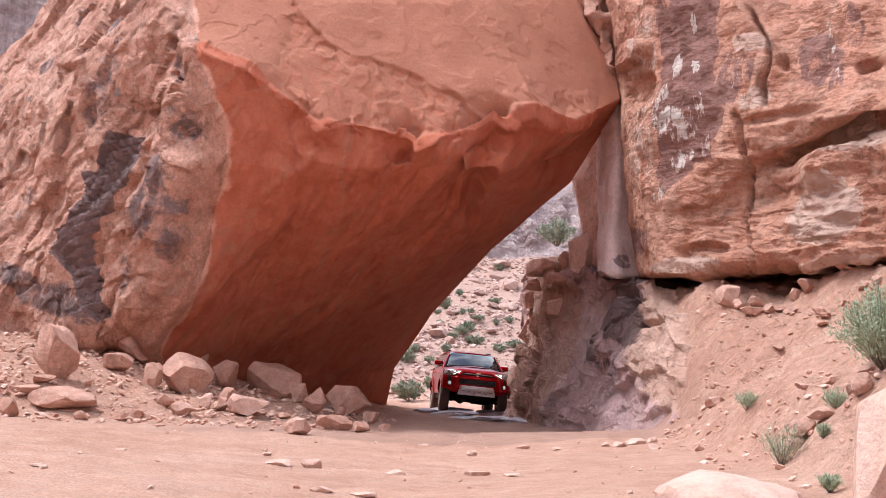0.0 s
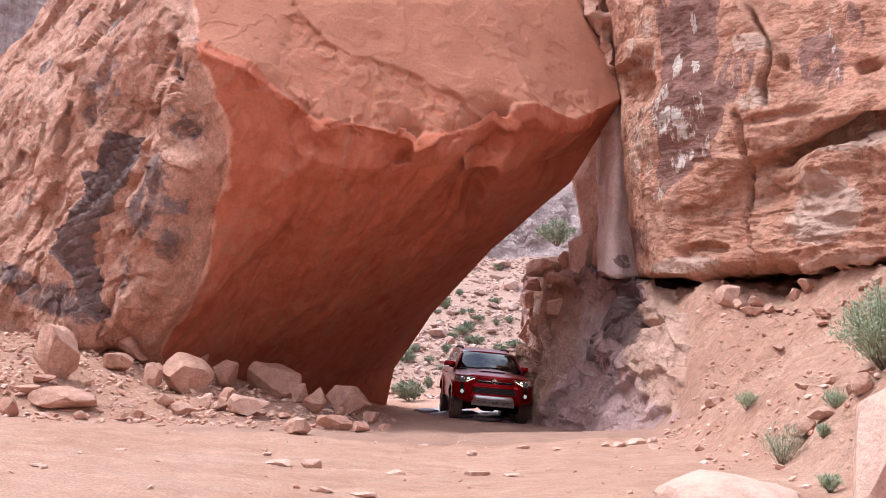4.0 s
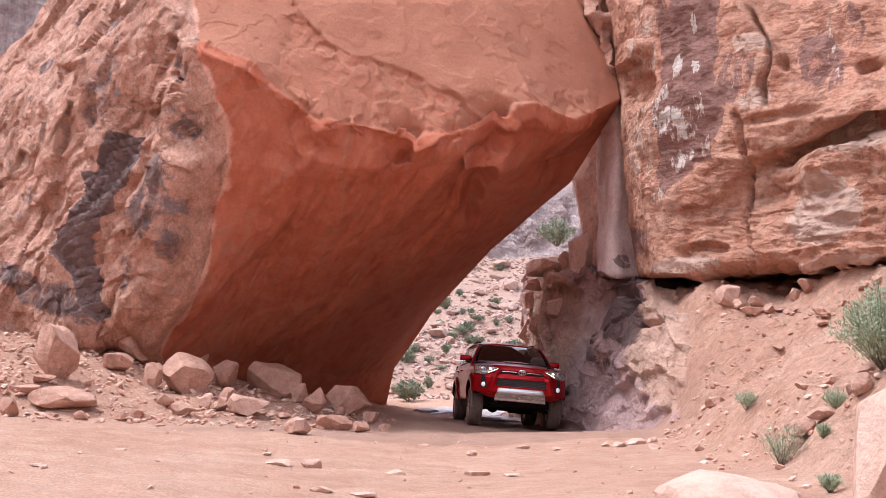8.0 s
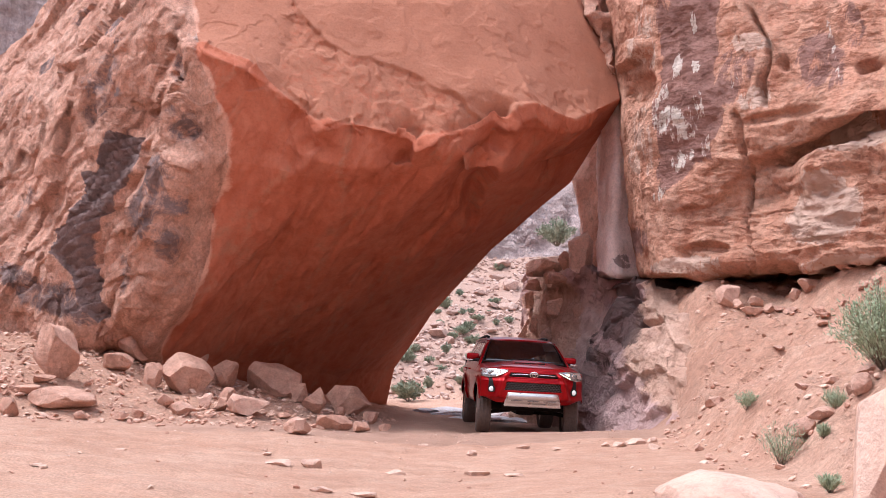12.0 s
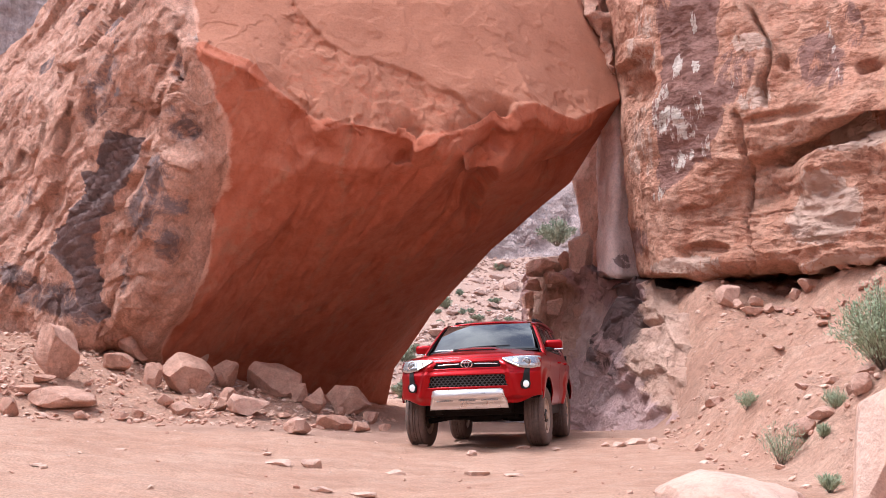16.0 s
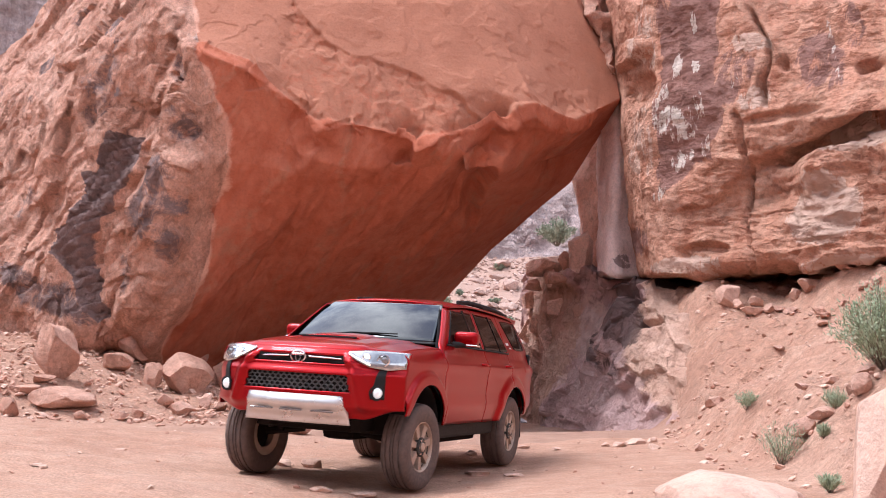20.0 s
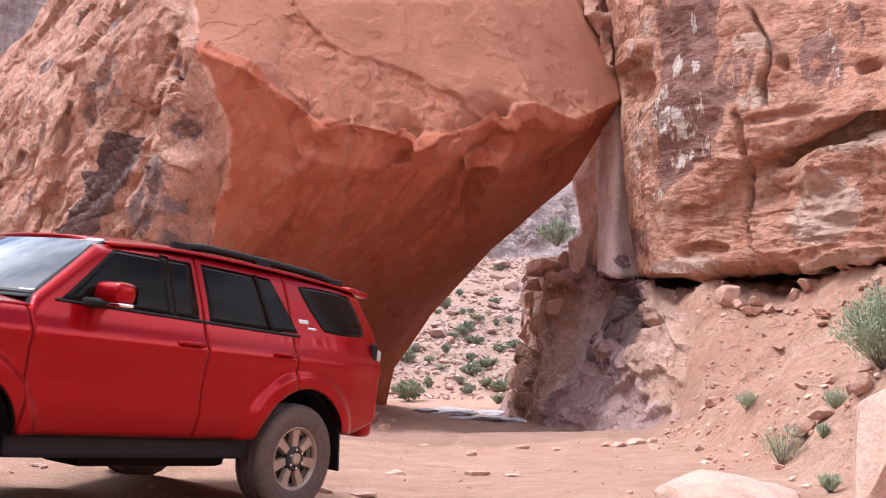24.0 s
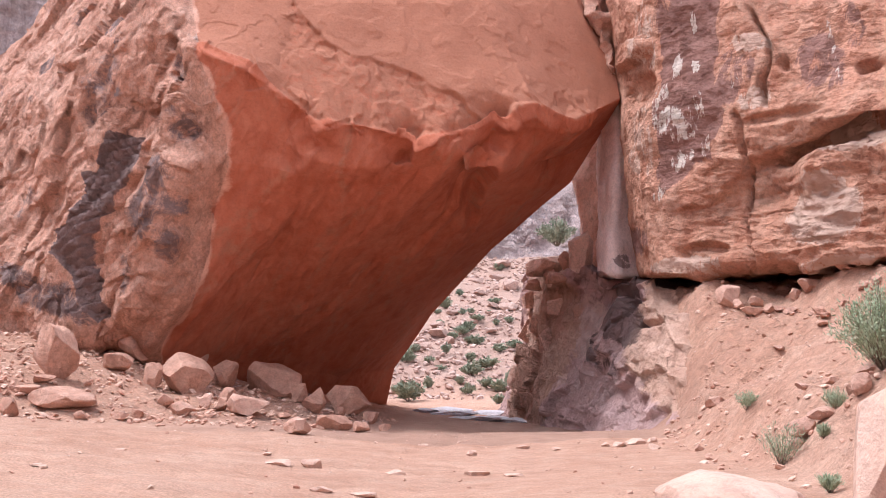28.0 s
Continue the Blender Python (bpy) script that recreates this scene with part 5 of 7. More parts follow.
# blocks on the far slope
for row in ((-0.29, 62.85, 1.82, 0.84, 151), (0.34, 60.45, 1.06, 0.75, 152), (-0.47, 56.70, 1.17, 0.59, 153), (2.76, 63.90, 1.39, 0.53, 154), (4.24, 70.80, 2.41, 0.80, 155), (4.81, 76.80, 1.98, 1.43, 156), (2.56, 81.15, 1.68, 0.75, 157), (-0.31, 66.15, 1.57, 0.62, 158), (4.16, 83.70, 1.99, 0.69, 159), (-1.25, 62.25, 1.09, 0.64, 160), (-0.96, 58.50, 0.91, 0.60, 161), (0.56, 67.95, 1.40, 0.42, 162), (4.84, 88.05, 2.73, 1.00, 163), (0.03, 55.50, 0.86, 0.34, 164), (-1.22, 48.60, 0.60, 0.25, 165), (3.16, 71.10, 1.10, 0.51, 166), (2.56, 75.15, 1.55, 0.47, 167), (2.17, 91.05, 1.88, 0.94, 168)):
    x, y, w, h, seed = row
    rock(x, y, w * 0.7, h * 0.7, seed, ROCK_SLOPE, "pale pink sandstone block on the far slope", turn=seed * 29 % 90, sub=3, sink=0.2, group="blocks on the far slope")

# ---- gravel: chips that nobody could count ----


def gravel(name, spots, sizes, material, label, seed):
    """Many small stones in one mesh. spots: (x, y, z) array, sizes: metres."""
    rng = np.random.default_rng(seed)
    bm = bmesh.new()
    bmesh.ops.create_icosphere(bm, subdivisions=1, radius=0.5)
    base = np.array([v.co[:] for v in bm.verts])
    tri = np.array([[v.index for v in f.verts] for f in bm.faces])
    bm.free()
    n, k = len(spots), len(base)
    sh = base[None] * rng.uniform(0.55, 1.0, (n, k, 1)) * np.stack([rng.uniform(0.7, 1.3, n), rng.uniform(0.7, 1.3, n), rng.uniform(0.35, 0.8, n)], 1)[:, None]
    a = rng.uniform(0, 2 * np.pi, n)
    c, s = np.cos(a)[:, None], np.sin(a)[:, None]
    tilt = rng.uniform(-0.5, 0.5, n)[:, None]
    x = sh[..., 0] * c - sh[..., 1] * s
    y = sh[..., 0] * s + sh[..., 1] * c
    p = np.stack([x, y, sh[..., 2] + tilt * x], 2) * sizes[:, None, None] + spots[:, None]
    p[..., 2] += 0.10 * sizes[:, None]
    me = bpy.data.meshes.new(name)
    me.from_pydata(p.reshape(-1, 3).tolist(), [], (tri[None] + (np.arange(n) * k)[:, None, None]).reshape(-1, 3).tolist())
    me.materials.append(material)
    return tagged(new(name, me), label, "gravel", kind="stuff")


def island_rock(name, a, b, c):
    """Loose stone whose tone changes from stone to stone."""
    m, nt, bs = mat(name)
    r = nd(nt, "NewGeometry", out=8)
    co = nd(nt, "TexCoord", out=3)
    n = noise_(nt, co, 30.0, 4, 0.7)
    col = ramp(nt, r, (0.0, a), (0.5, b), (1.0, c))
    nt.links.new(mixc(nt, 1.0, col, ramp(nt, n, (0.3, 0.75), (0.7, 1.2)), "MULTIPLY"), bs.inputs["Base Color"])
    nt.links.new(nd(nt, "Bump", Strength=0.5, Distance=0.02, Height=n), bs.inputs["Normal"])
    bs.inputs["Roughness"].default_value = 0.95
    return m


CHIPS = island_rock("loose stone chips", (0.47, 0.24, 0.17), (0.60, 0.36, 0.265), (0.70, 0.48, 0.38))
RUBBLE = island_rock("slope rubble", (0.36, 0.215, 0.165), (0.46, 0.30, 0.245), (0.56, 0.40, 0.345))


def scatter(n, x0, x1, y0, y1, keep, seed, lo, hi, power=3.0):
    rng = np.random.default_rng(seed)
    x, y = rng.uniform(x0, x1, n * 4), rng.uniform(y0, y1, n * 4)
    ok = np.where(rng.uniform(0, 1, n * 4) < keep(x, y))[0][:n]
    x, y = x[ok], y[ok]
    z = ground_full(x, y)[0]
    return np.stack([x, y, z], 1), lo + (hi - lo) * rng.uniform(0, 1, len(ok)) ** power


def on_talus(x, y):
    p = np.stack([x, y, 0 * x], 1)
    return smooth(-1.0, 0.6, y - talus_toe(x)) * smooth(-0.6, -1.6, x) * (0.35 + 0.65 * smooth(-0.1, 0.4, fbm(p, 0.9, 3, seed=5)))


def on_bank(x, y):
    p = np.stack([x, y, 0 * x], 1)
    return smooth(-0.4, 0.5, x - bank_foot(y)) * (0.25 + 0.75 * smooth(-0.1, 0.4, fbm(p, 0.9, 3, seed=6)))


s_, z_ = scatter(9000, -9, -0.6, 15.2, 24, on_talus, 1, 0.016, 0.19, 6.5)
gravel("talus_gravel", s_, z_, CHIPS, "scattered red stone chips and gravel over the talus", 2)
s_, z_ = scatter(9000, 2.4, 8, 5.5, 20.5, on_bank, 3, 0.010, 0.14, 8.0)
gravel("bank_gravel", s_, z_, CHIPS, "red stone chips strewn over the earth bank", 4)
s_, z_ = scatter(900, -7, 3.2, 6, 24, lambda x, y: 0.5 + 0 * x, 5, 0.012, 0.09, 4.0)
gravel("track_pebbles", s_, z_, CHIPS, "small pebbles on the sandy track", 6)
s_, z_ = scatter(9000, -9, 14, 46, 96, lambda x, y: 0.4 + 0.6 * smooth(-0.2, 0.3, fbm(np.stack([x, y, 0 * x], 1), 0.15, 3, seed=7)), 7, 0.05, 0.6, 2.6)
gravel("slope_rubble", s_, z_, RUBBLE, "pale broken rubble over the far slope", 8)

# ---- plants ----


def leaf_mat(name, a, b):
    m, nt, bs = mat(name)
    r = nd(nt, "NewGeometry", out=8)
    o = nd(nt, "ObjectInfo", out=5)
    c = mixc(nt, math_(nt, "MULTIPLY", o, 0.4), ramp(nt, r, (0.0, a), (1.0, b)), (0.40, 0.40, 0.28))
    nt.links.new(c, bs.inputs["Base Color"])
    bs.inputs["Roughness"].default_value = 0.7
    bs.inputs["Transmission Weight"].default_value = 0.0
    bs.inputs["Specular IOR Level"].default_value = 0.2
    return m


SAGE = leaf_mat("sage leaf", (0.19, 0.215, 0.145), (0.34, 0.36, 0.27))
GREEN = leaf_mat("desert shrub leaf", (0.24, 0.31, 0.18), (0.46, 0.51, 0.36))


def twig_mat():
    m, nt, bs = mat("grey twig bark")
    co = nd(nt, "TexCoord", out=3)
    n = noise_(nt, scaled(nt, co, (1, 1, 0.2)), 40.0, 4, 0.7)
    nt.links.new(ramp(nt, n, (0.3, (0.12, 0.085, 0.06)), (0.7, (0.26, 0.20, 0.15))), bs.inputs["Base Color"])
    bs.inputs["Roughness"].default_value = 0.9
    return m


BARK = twig_mat()


def leaves_mesh(name, centres, dirs, length, width, rng, material):
    """Narrow folded leaves, each a bent strip of two quads."""
    n = len(centres)
    d = dirs / (np.linalg.norm(dirs, axis=1, keepdims=True) + 1e-9)
    side = np.cross(d, rng.normal(size=(n, 3)))
    side /= np.linalg.norm(side, axis=1, keepdims=True) + 1e-9
    up = np.cross(side, d)
    L, W = (length * rng.uniform(0.6, 1.3, n))[:, None], (width * rng.uniform(0.7, 1.3, n))[:, None]
    a, m, t = centres, centres + d * L * 0.5 + up * L * 0.08, centres + d * L
    pts = np.stack([a - side * W * 0.25, a + side * W * 0.25, m + side * W * 0.5, m - side * W * 0.5, t + side * W * 0.12, t - side * W * 0.12], 1)
    i = (np.arange(n) * 6)[:, None]
    quads = np.concatenate([i + np.array([[0, 1, 2, 3]]), i + np.array([[3, 2, 4, 5]])]).tolist()
    me = bpy.data.meshes.new(name)
    me.from_pydata(pts.reshape(-1, 3).tolist(), [], quads)
    me.materials.append(material)
    return me


def bush(name, w, h, seed, material, stems=40, per=26, leaf=0.06, thin=0.012, label="", group="", upright=0.4):
    """A shrub: forked stems that rise from one root, with leaves all along them; about w wide and h high."""
    rng = np.random.default_rng(seed)
    ob = new(name)
    bm = bmesh.new()
    cs, ds = [], []
    for k in range(stems):
        a = rng.uniform(0, 2 * np.pi)
        lean = rng.uniform(0.05, 1.0) ** 0.7
        top = np.array([math.cos(a) * lean * w * 0.5, math.sin(a) * lean * w * 0.5, h * rng.uniform(0.62, 1.0) * (1 - (1 - upright) * lean ** 2 * 0.75)])
        root = np.array([math.cos(a), math.sin(a), 0]) * w * 0.05 * lean
        bend = root * 0.5 + top * 0.5 + np.array([0, 0, h * 0.10]) + rng.normal(size=3) * w * 0.03
        t = np.linspace(0, 1, 5)[:, None]
        line = root * (1 - t) ** 2 + 2 * bend * t * (1 - t) + top * t ** 2
        r0 = 0.006 * max(w, 0.3)
        rings = []
        for j, p in enumerate(line):
            r = r0 * (1 - 0.8 * j / 4)
            rings.append([bm.verts.new(Vector(p) + Vector((r * math.cos(q), r * math.sin(q), 0))) for q in (0, 2.1, 4.2)])
        for r1, r2 in zip(rings, rings[1:]):
            for q in range(3):
                bm.faces.new((r1[q], r1[(q + 1) % 3], r2[(q + 1) % 3], r2[q]))
        tt = rng.uniform(0.25, 1.0, per)[:, None]
        c = root * (1 - tt) ** 2 + 2 * bend * tt * (1 - tt) + top * tt ** 2 + rng.normal(size=(per, 3)) * w * 0.035
        cs.append(c)
        ds.append((top - root) / np.linalg.norm(top - root) * 0.8 + rng.normal(size=(per, 3)) * 0.55 + np.array([0, 0, 0.35]))
    part("stem", bm, BARK, ob)
    fol = new("foliage", leaves_mesh("foliage", np.concatenate(cs), np.concatenate(ds), leaf, thin, rng, material))
    fol.parent = ob
    return tagged(ob, label, "shrub", group)


# far shrubs: five grown once, then set about the slope
kinds = [bush("shrub", 1.0, 0.8, 200 + k, SAGE, stems=34, per=30, leaf=0.13, thin=0.06, label="round grey-green desert shrub on the far slope", group="shrubs on the far slope", upright=0.5) for k in range(5)]
used = set()
for k, row in enumerate(((-1.42, 44.85, 1.30, 0.93,), (-1.86, 54.90, 0.91, 0.74,), (-1.51, 57.75, 0.60, 0.48,), (0.18, 57.15, 0.53, 0.59,), (-0.65, 48.45, 0.50, 0.55,), (-0.68, 55.35, 0.57, 0.40,), (1.34, 52.20, 0.97, 0.70,), (1.40, 56.70, 0.64, 0.53,), (2.14, 53.40, 1.21, 0.55,),
                         (2.50, 47.85, 0.89, 0.59,), (2.98, 48.45, 0.55, 0.85,), (1.06, 47.25, 0.59, 0.54,), (0.75, 48.60, 0.50, 0.40,), (1.93, 48.30, 0.70, 0.50,), (0.15, 71.10, 1.03, 0.81,), (-0.32, 69.15, 0.50, 0.36,), (1.19, 67.65, 0.56, 0.42,), (1.75, 67.80, 0.56, 0.42,),
                         (2.11, 66.15, 0.89, 0.41,), (1.52, 64.20, 0.93, 0.60,), (3.42, 72.00, 0.82, 0.37,), (3.18, 65.55, 0.54, 0.41,), (4.03, 66.30, 0.75, 0.41,), (1.80, 60.45, 1.25, 0.44,), (3.04, 59.10, 0.85, 0.49,), (3.87, 59.70, 0.93, 0.49,), (3.95, 57.45, 0.53, 0.53,), (1.17, 63.30, 0.92, 0.39,), (0.58, 62.40, 0.64, 0.45,),
                         (-0.21, 66.75, 0.55, 0.34,), (2.18, 43.50, 0.54, 0.45,), (-0.11, 54.30, 0.62, 0.28,), (1.17, 75.15, 0.62, 0.47,), (4.56, 87.90, 0.91, 0.64,), (2.93, 69.30, 0.50, 0.29,), (1.02, 63.90, 0.79, 0.33,))):
    x, y, w, h = row[0] if isinstance(row[0], tuple) else row
    src = kinds[k % 5]
    m = pose(x, y + w * 0.2, ground_at(x, y + w * 0.2) - 0.04, 0, 0, k * 67)
    ob = src if (k % 5) not in used else copy_thing(src, m)
    used.add(k % 5)
    ob.matrix_basis = m
    ob.scale = (w * 1.1, w * 1.1, max(h, 0.5 * w) * 1.25)

# the feathery bush on the bank and smaller plants
x, y, w, h = 3.97, 9.92, 0.79, 0.74
big = bush("desert_bush", 1.05, 0.86, 231, GREEN, stems=190, per=64, leaf=0.032, thin=0.010, label="feathery pale green bush growing on the earth bank")
big.matrix_basis = pose(x + 0.05, y, ground_at(x, y) - 0.03)
for row, seed, label in (((3.02, 9.88, 0.49, 0.40,), 232, "low leafy green plant on the bank"), ((3.49, 12.71, 0.30, 0.22,), 233, "dry wispy grass tuft on the bank"), ((3.57, 10.03, 0.27, 0.22,), 234, "thin grey-green plant on the bank"), ((2.79, 8.02, 0.18, 0.14,), 235, "small green seedling beside the pale boulder"),
                         ((3.31, 9.61, 0.13, 0.13,), 236, "small green weed between stones")):
    x, y, w, h = row[0] if isinstance(row[0], tuple) else row
    b = bush("desert_plant", w, h, seed, GREEN, stems=34, per=26, leaf=0.034, thin=0.006, label=label, group="plants on the bank", upright=0.8)
    b.matrix_basis = pose(x, y, ground_at(x, y) - 0.01)
x, y, z = (6.27, 60.00, 7.46)
b = bush("shrub", 2.2, 1.6, 241, SAGE, stems=60, per=36, leaf=0.18, thin=0.08, label="leafy shrub before the far cliff", group="shrubs on the far slope")
b.matrix_basis = pose(x, y, z)


# ---- the car ----


def paint_mat(name, colour, dust=0.5, metal=0.25, rough=0.28, coat=1.0, spec=0.3):
    """Clear-coated paint under a film of red dust that thickens downwards on the sills."""
    m, nt, b = mat(name)
    co = nd(nt, "TexCoord", out=3)
    n = noise_(nt, co, 3.0, 6, 0.7, 0.5)
    n2 = noise_(nt, co, 60.0, 3, 0.6)
    sep = nd(nt, "SeparateXYZ", out=2, Vector=co)
    low = nd(nt, "MapRange", Value=sep, From_Min=1.0, From_Max=0.45, To_Min=0.0, To_Max=1.0)
    f = math_(nt, "MULTIPLY", math_(nt, "ADD", math_(nt, "MULTIPLY", low, 0.75), 0.12), ramp(nt, n, (0.3, 0.35), (0.7, 1.0)))
    f = math_(nt, "MULTIPLY", math_(nt, "MULTIPLY", f, ramp(nt, n2, (0.3, 0.7), (0.7, 1.1))), dust)
    c = mixc(nt, f, colour, (0.36, 0.18, 0.125))
    nt.links.new(c, b.inputs["Base Color"])
    b.inputs["Metallic"].default_value = metal
    nt.links.new(nd(nt, "MapRange", Value=f, From_Min=0.0, From_Max=0.5, To_Min=rough, To_Max=0.8), b.inputs["Roughness"])
    nt.links.new(nd(nt, "MapRange", Value=f, From_Min=0.0, From_Max=0.5, To_Min=coat, To_Max=0.1), b.inputs["Coat Weight"])
    b.inputs["Coat Roughness"].default_value = 0.05
    b.inputs["Specular IOR Level"].default_value = spec
    return m


def plain_mat(name, colour, rough=0.5, metal=0.0, bump=0.0, scale=40.0, vary=0.25, emit=None, power=0.0, coat=0.0):
    m, nt, b = mat(name)
    co = nd(nt, "TexCoord", out=3)
    n = noise_(nt, co, scale, 5, 0.65)
    lo, hi = tuple(c * (1 - vary) for c in colour), tuple(min(1, c * (1 + vary)) for c in colour)
    nt.links.new(ramp(nt, n, (0.3, lo), (0.7, hi)), b.inputs["Base Color"])
    b.inputs["Metallic"].default_value = metal
    nt.links.new(nd(nt, "MapRange", Value=n, From_Min=0.3, From_Max=0.7, To_Min=rough * 0.85, To_Max=min(1, rough * 1.2)), b.inputs["Roughness"])
    if bump:
        nt.links.new(nd(nt, "Bump", Strength=bump, Distance=0.01, Height=n), b.inputs["Normal"])
    if emit:
        b.inputs["Emission Color"].default_value = (*emit, 1)
        b.inputs["Emission Strength"].default_value = power
    b.inputs["Coat Weight"].default_value = coat
    return m


CAR_RED = paint_mat("deep red car paint", (0.33, 0.002, 0.005), dust=0.015, metal=0.6, rough=0.28, coat=0.28, spec=0.1)
CAR_BLACK = plain_mat("black car plastic", (0.018, 0.016, 0.016), 0.6, bump=0.1)
CAR_BLACK.node_tree.nodes["Principled BSDF"].inputs["Specular IOR Level"].default_value = 0.2
CAR_UNDER = plain_mat("dusty black chassis", (0.016, 0.012, 0.011), 0.85, bump=0.2, scale=12)
CAR_UNDER.node_tree.nodes["Principled BSDF"].inputs["Specular IOR Level"].default_value = 0.1
CAR_GLASS = plain_mat("dark tinted car glass", (0.010, 0.007, 0.006), 0.06, scale=2.0)
WINDSCREEN = plain_mat("reflecting windscreen glass", (0.006, 0.006, 0.007), 0.02, scale=2.0, coat=1.0)
CAR_GLASS.node_tree.nodes["Principled BSDF"].inputs["Specular IOR Level"].default_value = 0.07
CAR_SILVER = plain_mat("satin silver bumper", (0.66, 0.63, 0.62), 0.30, metal=0.75, scale=7.0, vary=0.08)
CAR_CHROME = plain_mat("chrome trim", (0.82, 0.80, 0.80), 0.12, metal=1.0, vary=0.04)
CAR_LAMP = plain_mat("clear lamp housing", (0.46, 0.45, 0.45), 0.18, metal=0.7, scale=26, vary=0.25, coat=1.0)
LAMP_DARK = plain_mat("grey lamp bezel", (0.28, 0.27, 0.27), 0.2, metal=0.6, coat=1.0)
LAMP_AMBER = plain_mat("amber marker lens", (0.55, 0.22, 0.08), 0.2, coat=1.0)
CAR_BEAM = plain_mat("lit lamp bulb", (1.0, 0.9, 0.75), 0.2, emit=(1.0, 0.82, 0.55), power=1.8)
CAR_FOG = plain_mat("lit fog lamp", (0.9, 0.9, 0.9), 0.1, metal=0.4, emit=(1.0, 0.95, 0.88), power=0.2)
CAR_TAIL = plain_mat("clear tail lamp lens", (0.52, 0.43, 0.40), 0.15, coat=1.0, vary=0.1)
CAR_TAILRED = plain_mat("red tail lamp lens", (0.28, 0.01, 0.01), 0.12, coat=1.0)
TYRE = plain_mat("dusty tyre rubber", (0.125, 0.085, 0.072), 0.92, bump=0.4, scale=25, vary=0.3)
RIM = plain_mat("machined bronze alloy", (0.44, 0.32, 0.25), 0.42, metal=0.25, scale=9, vary=0.15)
RIM_DARK = plain_mat("black wheel pocket", (0.02, 0.018, 0.017), 0.55)
BADGE_WHITE = plain_mat("white badge", (0.75, 0.72, 0.72), 0.3)

AXLE_F, AXLE_R, HUB, ARCH = 1.395, -1.395, 0.395, 0.475


def half_width(x, z):
    """How far the flank stands from the middle of the car."""
    x, z = np.asarray(x, float), np.asarray(z, float)
    w = 0.918 - 0.05 * smooth(-1.8, -2.4, x) - 0.015 * smooth(1.2, 1.9, x)
    low = 0.055 * smooth(0.72, 0.42, z)
    crease = 0.018 * np.exp(-((z - 1.06) / 0.05) ** 2) - 0.014 * np.exp(-((z - 0.80) / 0.09) ** 2) * smooth(0.95, 0.8, np.abs(x + 0.1) - 0.1)
    body = w - low + crease - 0.05 * smooth(1.08, 1.22, z)
    top = (w - 0.055) - 0.205 * (np.clip(z - 1.22, 0, 1) / 0.47) ** 1.15
    y = np.where(z < 1.22, body, top)
    for ax in (AXLE_F, AXLE_R):
        r = np.hypot(x - ax, z - HUB)
        y = y + 0.040 * smooth(0.63, 0.56, r) * smooth(1.1, 0.95, z)
    return y


def hood_z(x, y):
    x, y = np.asarray(x, float), np.asarray(y, float)
    ridge = 0.018 * smooth(0.60, 0.52, np.abs(y)) * smooth(2.15, 1.9, x)
    return 1.275 - 0.100 * (np.clip(x - 0.95, 0, 2) / 1.2) ** 1.6 - 0.06 * (np.abs(y) / 0.85) ** 2.4 + ridge


def roof_z(x, y):
    x, y = np.asarray(x, float), np.asarray(y, float)
    return 1.765 - 0.060 * ((x + 0.55) / 0.9) ** 2 * (x > -0.55) - 0.050 * ((x + 0.55) / 1.65) ** 2 * (x <= -0.55) - 0.055 * (np.abs(y) / 0.66) ** 2.6


def flank_top(x):
    """The upper edge of the flank: wing, windscreen pillar, roof edge, tail."""
    x = np.asarray(x, float)
    pillar = 1.262 + (0.90 - x) * 0.76
    roof = roof_z(np.minimum(x, 0.36), 0.672)
    tail = 1.66 - (-2.16 - x) * 2.2
    z = np.where(x > 0.90, hood_z(x, 0.84), np.minimum(pillar, roof))
    return np.where(x < -2.16, np.minimum(z, tail), z)


def flank_low(x):
    x = np.asarray(x, float)
    z = np.where(x > 1.395, 0.60 + 0.0 * x, 0.50)
    z = np.where(x < -1.395, 0.56 + 0.12 * smooth(-1.95, -2.4, x), z)
    for ax in (AXLE_F, AXLE_R):
        h = ARCH ** 2 - (x - ax) ** 2
        z = np.where(h > 0, np.maximum(z, HUB + np.sqrt(np.maximum(h, 0)) * 1.02), z)
    return z


def skin(name, g, material, parent, label="", thick=0.0):
    """A bent panel from a grid; thick: its depth, turned in towards the car's middle line."""
    ob = grid_mesh(name, g, material)
    ob.parent = parent
    if label:
        ob["label"] = label
    if thick:
        md = ob.modifiers.new("thickness", "SOLIDIFY")
        md.thickness, md.offset = thick, 0
    return ob


def flank_panel(name, x0, x1, parent, material, side, out=0.0, nz=34, low=None, top=None, step=0.02, label="", thick=0.012):
    n = max(4, int((x1 - x0) / step))
    x = np.linspace(x0, x1, n)
    lo = flank_low(x) if low is None else np.full(n, low)
    hi = flank_top(x) if top is None else np.full(n, top)
    t = np.linspace(0, 1, nz)[:, None]
    z = lo[None] * (1 - t) + hi[None] * t
    xx = np.repeat(x[None], nz, 0)
    edge = np.clip((z - (hi[None] - 0.05)) / 0.05, 0, 1)
    y = half_width(xx, z) + out - 0.035 * edge ** 2
    g = np.stack([xx, side * y, z], 2)
    return skin(name, g if side > 0 else g[:, ::-1], material, parent, label, thick)


